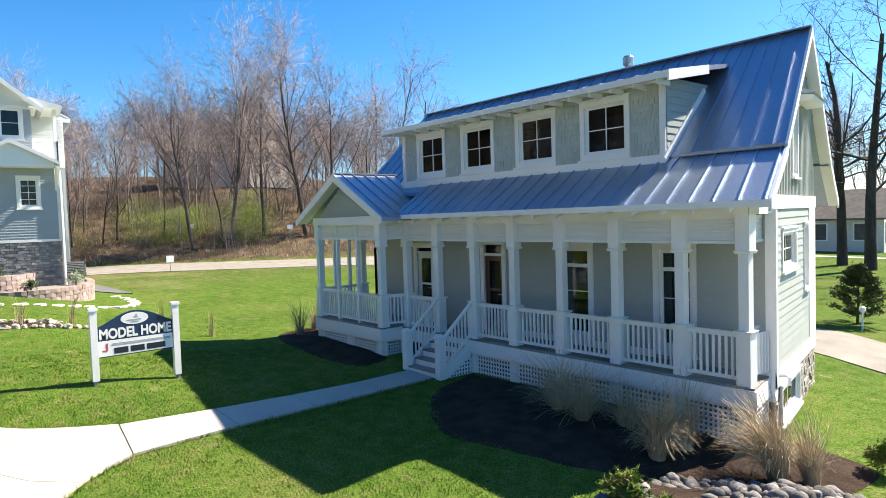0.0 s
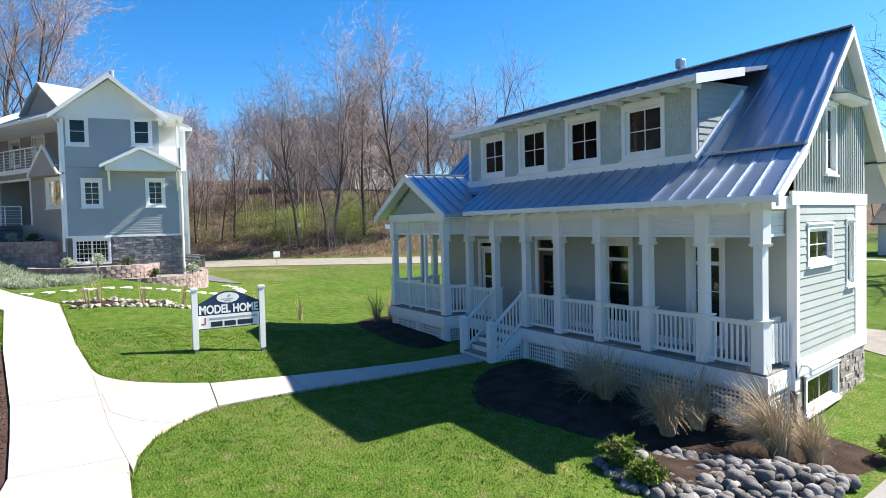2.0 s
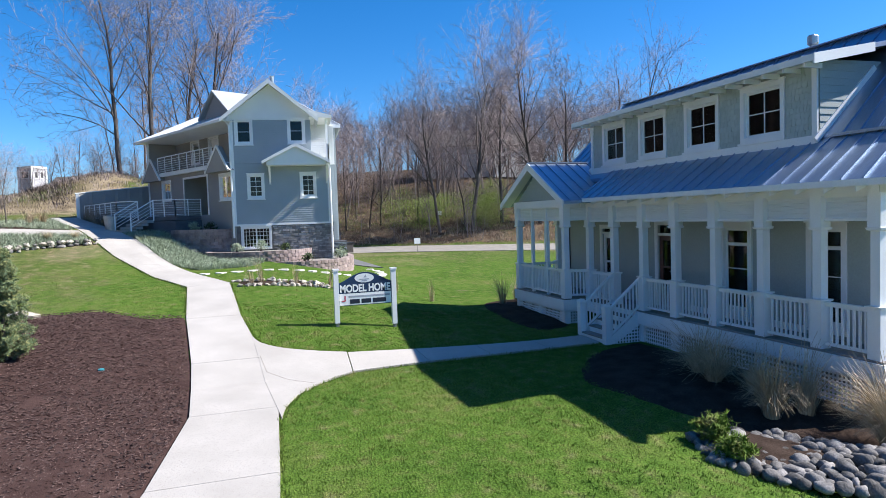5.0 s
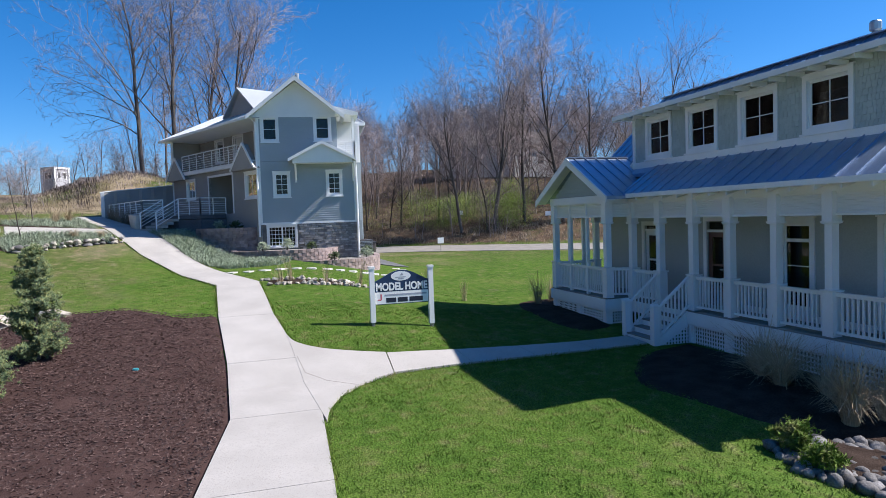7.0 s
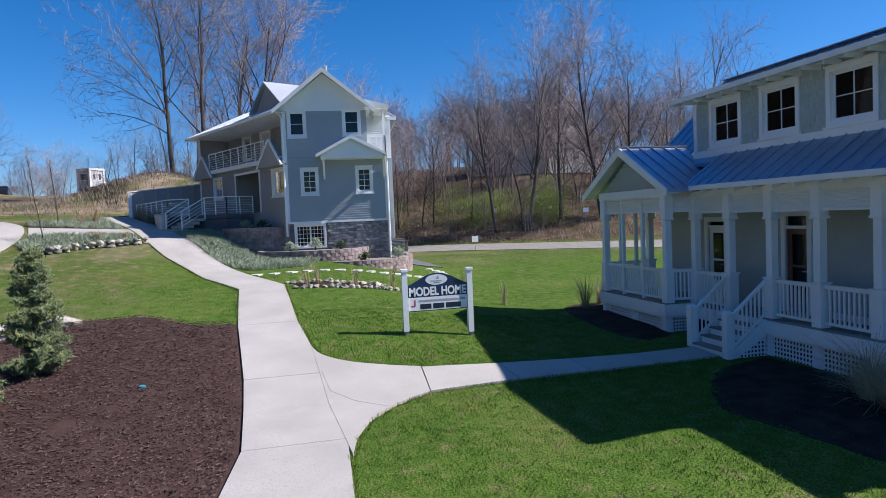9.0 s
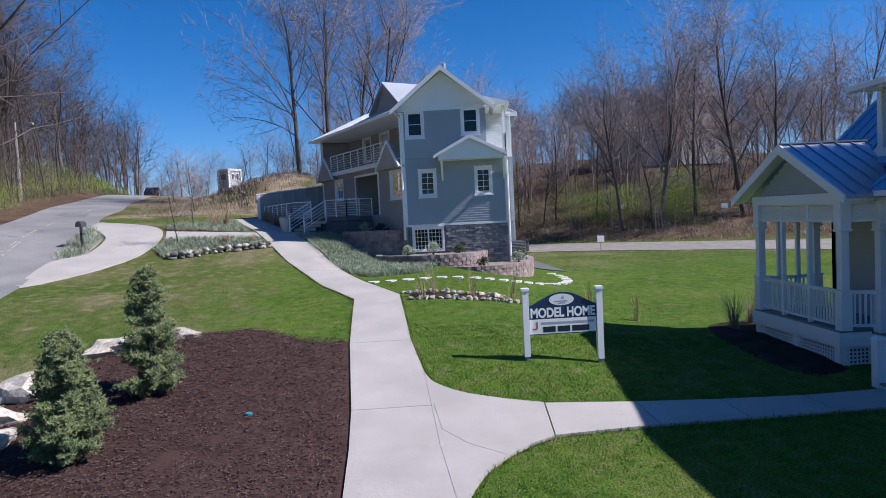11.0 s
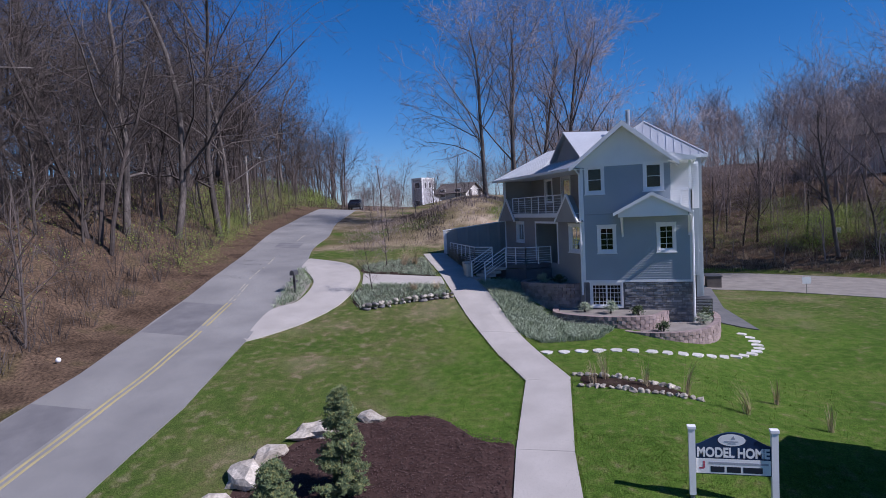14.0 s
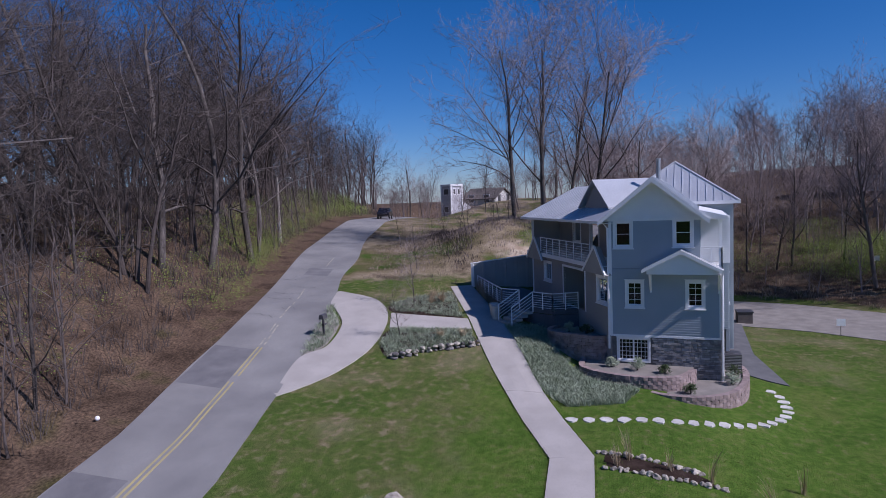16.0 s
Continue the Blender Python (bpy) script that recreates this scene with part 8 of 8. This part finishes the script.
# loose bark chips on the mulch
ch = random.Random(8)
V, Fc = [], []
MUL = [(-15.3, -0.55), (-15.5, -1.6), (-16.7, -3.2), (-16.4, -4.6), (-15.2, -6.0), (-13.4, -6.9), (-11.6, -7.0), (-9.5, -6.2), (-6.5, -5.4), (-2, -5.15), (0.45, -3.5), (-0.5, -0.95), (-3.9, -0.33), (-7.3, 0.04), (-11, -0.1)]
MC = np.mean(np.array(MUL), 0)
k = 0
while k < 32000:
    x, y = ch.uniform(-16.8, 0.5), ch.uniform(-7.1, 0.0)
    if not inside((x, y), MUL):
        continue
    k += 1
    z = tz(x, y) + 0.055 + 0.095 * min(1.0, max(0.0, 1 - (math.hypot((x - MC[0]) / 8.3, (y - MC[1]) / 3.6)) ** 2))
    a, ln, w = ch.uniform(0, 6.28), ch.uniform(0.012, 0.034), ch.uniform(0.004, 0.009)
    dx, dy = ln * math.cos(a), ln * math.sin(a)
    ex, ey = -w * math.sin(a), w * math.cos(a)
    t0, t1 = ch.uniform(-0.012, 0.02), ch.uniform(-0.012, 0.02)
    i = len(V)
    V += [(x - dx - ex, y - dy - ey, z + t0), (x + dx - ex, y + dy - ey, z + t1), (x + dx + ex, y + dy + ey, z + t1 + 0.01), (x - dx + ex, y - dy + ey, z + t0 + 0.01)]
    Fc.append((i, i + 1, i + 2, i + 3))
tagged(from_data("bark_chips", V, Fc, M_CHIP), "loose shredded bark chips on the mulch", "bark chips", kind="stuff")

# silver-green ground cover on the slope below the walk
V, Fc = [], []
SLOPE = [(-33.6, -4.75), (-31.6, -3.85), (-25.7, -1.4), (-24.7, -0.4), (-25.5, 1.8), (-27.2, 2.4), (-27.9, 0.6), (-29.3, -0.6), (-31.3, -1.9), (-32.3, -2.4), (-33.1, -2.2), (-33.3, -3.6)]
k = 0
while k < 5200:
    x, y = gr_.uniform(-39.5, -24), gr_.uniform(-5.6, 2.8)
    if inside((x, y), SLOPE):
        k += 1
        clump_faces(gr_, x, y, tz(x, y), gr_.uniform(0.15, 0.40), 0.14, 6, 0.011, V, Fc, 0.9)
tagged(from_data("ground_cover", V, Fc, M_SILVER), "silvery green ground cover on the slope", "ground cover", kind="stuff")
V, Fc = [], []
for ring, cnt in (([(-31.9, -6.4), (-30.1, -5.7), (-28.8, -8.1), (-27.7, -9.5), (-29.3, -10.6), (-31.1, -10.5)], 1500), ([(-33.95, -7.2), (-35.0, -7.7), (-39.4, -9.4), (-37.3, -11.6), (-35.3, -12.2), (-33.9, -11.4)], 900), ([(-26.8, -13.95), (-28.3, -13.35), (-31.0, -13.75), (-33.3, -15.2), (-34.0, -15.7), (-30.0, -14.75)], 300)):
    k = 0
    while k < cnt:
        x, y = gr_.uniform(min(p[0] for p in ring), max(p[0] for p in ring)), gr_.uniform(min(p[1] for p in ring), max(p[1] for p in ring))
        if inside((x, y), ring):
            k += 1
            clump_faces(gr_, x, y, tz(x, y) + 0.03, gr_.uniform(0.12, 0.42), 0.16, 6, 0.011, V, Fc, 0.9)
tagged(from_data("ground_cover", V, Fc, M_SILVER), "silvery green low plants in the roadside beds", "ground cover", kind="stuff")


def needle_bush(name, x, y, h, w, label, material, seed, category="shrub", tiers=1.0, density=900, leaf=0.05):
    """A bush of many small tufts round a stem, thick below and ragged above."""
    t = thing(name, label, category, at=(x, y, tz(x, y)))
    rnd = random.Random(seed)
    bm = bmesh.new()
    tube(bm, [(0, 0, -0.1), (0.03, 0, h * 0.5), (0, 0.02, h * 0.92)], [0.05, 0.035, 0.012], 6)
    part("stem", bm, M_BARK, t)
    V, Fc = [], []
    arms = []
    for i in range(int(34 * tiers)):
        f = rnd.uniform(0.04, 0.97)
        a = rnd.uniform(0, 2 * math.pi)
        ln = w * (1 - f ** 1.6) * rnd.uniform(0.75, 1.15) + 0.08
        arms.append((f, a, ln))
    for i in range(density):
        f, a, ln = rnd.choice(arms)
        g = rnd.uniform(0.25, 1.0)
        cx = ln * g * math.cos(a) + rnd.gauss(0, 0.05)
        cy = ln * g * math.sin(a) + rnd.gauss(0, 0.05)
        cz = h * f + ln * g * 0.35 + rnd.gauss(0, 0.04)
        for _ in range(6):
            d = Vector((rnd.gauss(0, 1), rnd.gauss(0, 1), rnd.gauss(0.7, 0.8))).normalized() * leaf * rnd.uniform(0.8, 1.6)
            s = d.cross(Vector((rnd.random(), rnd.random(), rnd.random()))).normalized() * leaf * 0.16
            i0 = len(V)
            V += [(cx - s.x, cy - s.y, cz - s.z), (cx + s.x, cy + s.y, cz + s.z), (cx + d.x, cy + d.y, cz + d.z)]
            Fc.append((i0, i0 + 1, i0 + 2))
    from_data("foliage", V, Fc, material, t)
    return t


needle_bush("pine_shrub", -9.7, -4.75, 2.35, 0.60, "young blue-green pine with yellowing lower needles in mulch", M_PINE, 3, "pine", 3.6, 8200, 0.06)
needle_bush("pine_shrub", -12.15, -4.25, 2.75, 0.58, "taller young blue-green pine in mulch", M_PINE, 4, "pine", 3.6, 8800, 0.06)
needle_bush("evergreen_shrub", -5.2, 25.3, 2.0, 0.95, "dark rounded conical evergreen beside the side lane", M_SHRUB, 6, "shrub", 2.0, 3600, 0.08)
for i, (x, y, h) in enumerate(((-29.0, 2.4, 0.55), (-28.6, 3.6, 0.35), (-29.5, 1.2, 0.4), (-27.5, 4.6, 0.4), (-29.2, 6.5, 0.5), (-30.3, 6.8, 0.6), (-31.9, -1.0, 0.5), (-31.6, -0.1, 0.45))):
    b = needle_bush("shrub", x, y, h, h * 0.75, "small shrub in the gravel terrace bed", M_SHRUB if i % 2 else M_SILVER, 40 + i, "shrub", 0.8, 420, 0.05)
    b.location.z = 2.18 if i < 3 else (1.62 if i < 6 else 3.3)
for i, (x, y, h) in enumerate(((-2.9, 8.4, 0.45), (-2.2, 8.2, 0.35), (-0.9, 12.9, 0.5))):
    needle_bush("green_perennial", x, y, h, h * 0.7, "fresh green perennial clump at the bed edge", M_GRASS, 60 + i, "plant", 0.8, 500, 0.07)
# hedge of bare stems by the steps
for i in range(8):
    x, y = -35.9 - i * 0.68, -5.72 - i * 0.31
    fountain_grass(x, y, 1.1, 90, "bare brown hedge plant beside the deck rail", 0.5, M_DRYTWIG)["group"] = "bare hedge plants"


# brush and young leaves at the feet of the woods
def brush(name, area, count, h, material, label, leaf=False):
    V, Fc = [], []
    k = 0
    while k < count:
        x, y = area(gr_)
        k += 1
        z = tz(x, y)
        if leaf:
            for _ in range(26):
                a, d = gr_.uniform(0, 6.28), abs(gr_.gauss(0, h * 0.45))
                cx, cy, cz = x + d * math.cos(a), y + d * math.sin(a), z + gr_.uniform(0.1, h)
                s = gr_.uniform(0.05, 0.09)
                v = Vector((gr_.gauss(0, 1), gr_.gauss(0, 1), gr_.gauss(0, 1))).normalized() * s
                w = v.cross(Vector((0.3, 0.2, 0.9))).normalized() * s * 0.8
                i0 = len(V)
                V += [(cx, cy, cz), (cx + v.x, cy + v.y, cz + v.z), (cx + w.x, cy + w.y, cz + w.z)]
                Fc.append((i0, i0 + 1, i0 + 2))
        else:
            clump_faces(gr_, x, y, z - 0.05, h * gr_.uniform(0.5, 1.2), 0.5, 7, 0.016, V, Fc, 0.55)
    tagged(from_data(name, V, Fc, material), label, "undergrowth", kind="stuff")


def road_bank(lo, hi, x0=-110, x1=-8):
    def f(r):
        x = r.uniform(x0, x1)
        return x, float(chain(ROAD_L, x)) - r.uniform(lo, hi)
    return f


def lane_bank(lo, hi, y0=-2, y1=60):
    def f(r):
        y = r.uniform(y0, y1)
        return bank_spot(r, lo, hi, y, y)
    return f


brush("brush", road_bank(2.5, 26), 5200, 1.2, M_TWIG2, "dry brown undergrowth on the roadside bank")
brush("brush", lane_bank(0.3, 40), 5200, 0.6, M_DRYTWIG, "dry brown undergrowth on the bank behind the lane")
brush("young_leaves", road_bank(2, 8, -100, -42), 1500, 1.6, M_LEAF, "yellow-green young leaves at the edge of the wood", True)
brush("young_leaves", road_bank(1.2, 6, -46, -30), 170, 0.9, M_LEAF, "yellow-green young leaves on shrubs along the road", True)
brush("young_leaves", road_bank(4, 14, -45, -14), 130, 1.2, M_LEAF, "sparse young leaves under the roadside trees", True)


def patch(cx, cy, rx, ry):
    def f(r):
        return cx + r.gauss(0, rx), cy + r.gauss(0, ry)
    return f


for cx, cy, c in ((-64, 18.5, 90), (-61.5, 21, 190), (-63, 23.2, 220), (-59.5, 27, 220), (-66, 13, 40), (-66, 30.5, 170), (-56.8, 26.4, 150), (-70, 20, 90)):
    brush("young_leaves", patch(cx, cy, 0.85, 1.0), int(c * 2), 2.9, M_LEAF, "yellow-green leafing shrub on the bank", True)
def hill_patch(r):
    while True:
        x, y = -57 + r.gauss(0, 9), -15 + r.gauss(0, 4.5)
        if x < -42 and y > float(chain(ROAD_R, x)) + 1.5:
            return x, y


brush("dry_hill_grass", hill_patch, 2200, 0.3, M_DRYTWIG, "dry pale grass on the hill between road and houses")

# ---- far buildings ----
def far_house(x, y, w, d, h, roof_h, turn, wall, roof, label, windows=3, base=None):
    t = thing("far_house", label, "house", at=(x, y, (tz(x, y) if base is None else base) - 0.3))
    t.rotation_euler = (0, 0, radians(turn))
    bm = bmesh.new()
    box(bm, -w / 2, -d / 2, 0, w / 2, d / 2, h)
    prism(bm, [(-w / 2, -d / 2, h), (-w / 2, d / 2, h), (-w / 2, 0, h + roof_h)], (w, 0, 0))
    part("wall", bm, wall, t)
    bm = bmesh.new()
    for s in (-1, 1):
        q = [(-w / 2 - 0.4, 0, h + roof_h + 0.06), (w / 2 + 0.4, 0, h + roof_h + 0.06), (w / 2 + 0.4, s * (d / 2 + 0.5), h - 0.15), (-w / 2 - 0.4, s * (d / 2 + 0.5), h - 0.15)]
        hull8(bm, [(a, b, c + 0.0) for a, b, c in q], [(a, b, c + 0.15) for a, b, c in q])
    bmesh.ops.recalc_face_normals(bm, faces=bm.faces)
    part("roof", bm, roof, t)
    for face in (Face((0, -d / 2, 0), (1, 0, 0), (0, -1, 0)), Face((w / 2, 0, 0), (0, 1, 0), (1, 0, 0)), Face((0, d / 2, 0), (1, 0, 0), (0, 1, 0))):
        span = w if abs(face.u.x) > 0.5 else d
        for i in range(windows):
            u = -span / 2 + span * (i + 0.5) / windows
            bm = bmesh.new()
            face.slab(bm, u - 0.62, h * 0.38, u + 0.62, h * 0.38 + 1.5, 0, 0.06)
            wn_ = part("window", bm, M_WHITE, t)
            bm = bmesh.new()
            face.slab(bm, u - 0.5, h * 0.38 + 0.1, u + 0.5, h * 0.38 + 1.4, 0.06, 0.075)
            part("pane", bm, M_METAL, wn_)
    return t


far_house(-92, 35.5, 11, 8, 4.8, 2.6, 75, M_BEIGE, M_SHINGLE, "grey-beige house among the trees on the hill")
far_house(-90, 43.5, 9, 8, 4.8, 2.4, 95, M_BEIGE, M_SHINGLE, "grey-beige house among the trees on the hill")
far_house(-114, -22.6, 6.5, 6, 1.2, 1.7, 70, M_BEIGE, M_SHINGLE, "low grey-roofed house on the hill crest", 2)
far_house(-19, 63, 9, 7, 3.0, 2.2, 8, M_BEIGE, M_SHINGLE, "low pale house with brown roof beyond the side lane")
far_house(-22, 82, 14, 8, 3.0, 2.4, 0, M_BRICK, M_SHINGLE, "red-brick house far beyond the side lane")
tower = thing("tower", "white-trimmed grey square lookout tower on the hill crest", "tower", at=(-104, -26.7, 8.6))
tower.rotation_euler = (0, 0, radians(55))
TH = 1.2
bm = bmesh.new()
box(bm, -TH, -TH, -2.5, TH, TH, 4.1)
part("shaft", bm, M_TOWER, tower)
bm = bmesh.new()
box(bm, -TH - 0.15, -TH - 0.15, 4.1, TH + 0.15, TH + 0.15, 4.4)
part("parapet", bm, M_WHITE, tower)
for c in ((-TH, -TH), (TH, -TH), (TH, TH), (-TH, TH)):
    bm = bmesh.new()
    box(bm, c[0] - 0.14, c[1] - 0.14, -2.5, c[0] + 0.14, c[1] + 0.14, 4.09)
    part("corner_board", bm, M_WHITE, tower)
for tf, rows in ((Face((0, -TH, 0), (1, 0, 0), (0, -1, 0)), ((0, 2.6, 0.75), (0, -0.4, 0.6))), (Face((TH, 0, 0), (0, 1, 0), (1, 0, 0)), ((-0.45, 2.6, 0.32), (0.5, 2.6, 0.32)))):
    for u, z, hw in rows:
        bm = bmesh.new()
        ring_frame(bm, tf, u - hw, z, u + hw, z + 1.1, 0.1, 0.0, 0.06)
        wn_ = part("window", bm, M_WHITE, tower)
        bm = bmesh.new()
        tf.slab(bm, u - hw, z, u + hw, z + 1.1, 0.0, 0.02)
        part("pane", bm, M_METAL, wn_)
bm = bmesh.new()
hull8(bm, [(-1.2, TH + 0.01, -2), (1.0, TH + 0.01, -2), (1.0, TH + 2.2, -2), (-1.2, TH + 2.2, -2)], [(-1.2, TH + 0.01, 1.6), (1.0, TH + 0.01, 1.6), (1.0, TH + 2.2, 0.4), (-1.2, TH + 2.2, 0.4)])
part("lean_to", bm, M_TOWER, tower)

pl_ = thing("garden_light", "small white garden light in front of the evergreen", "garden light", at=(-4.75, 24.3, tz(-4.75, 24.3)))
bm = bmesh.new()
tube(bm, [(0, 0, -0.1), (0, 0, 0.55)], [0.03, 0.03], 8)
part("post", bm, M_WHITE, pl_)
bm = bmesh.new()
tube(bm, [(0, 0, 0.55), (0, 0, 0.62), (0, 0, 0.72), (0, 0, 0.76)], [0.05, 0.10, 0.10, 0.02], 10)
part("lantern", bm, M_WHITE, pl_)

brush("brush", patch(-60, -10, 6, 3.5), 620, 0.55, M_TWIG, "dark dry brush on the sandy knoll")


def debris_line(r):
    f = r.random()
    return -47 - 22 * f + r.gauss(0, 0.8), -10.5 - 8.5 * f + r.gauss(0, 0.9)


brush("brush", debris_line, 420, 0.55, M_TWIG2, "low heap of dead brush across the dry hill")
for i in range(26):
    x, y = -50 - 26 * tr.random(), -5.5 - 11 * tr.random()
    if y > float(chain(ROAD_R, x)) + 3 and not (-54 < x < -47 and y > -9.5):
        plant([KINDS[4]], x, y, tr.uniform(0.2, 0.42), "bare shrubs on the dry hill")
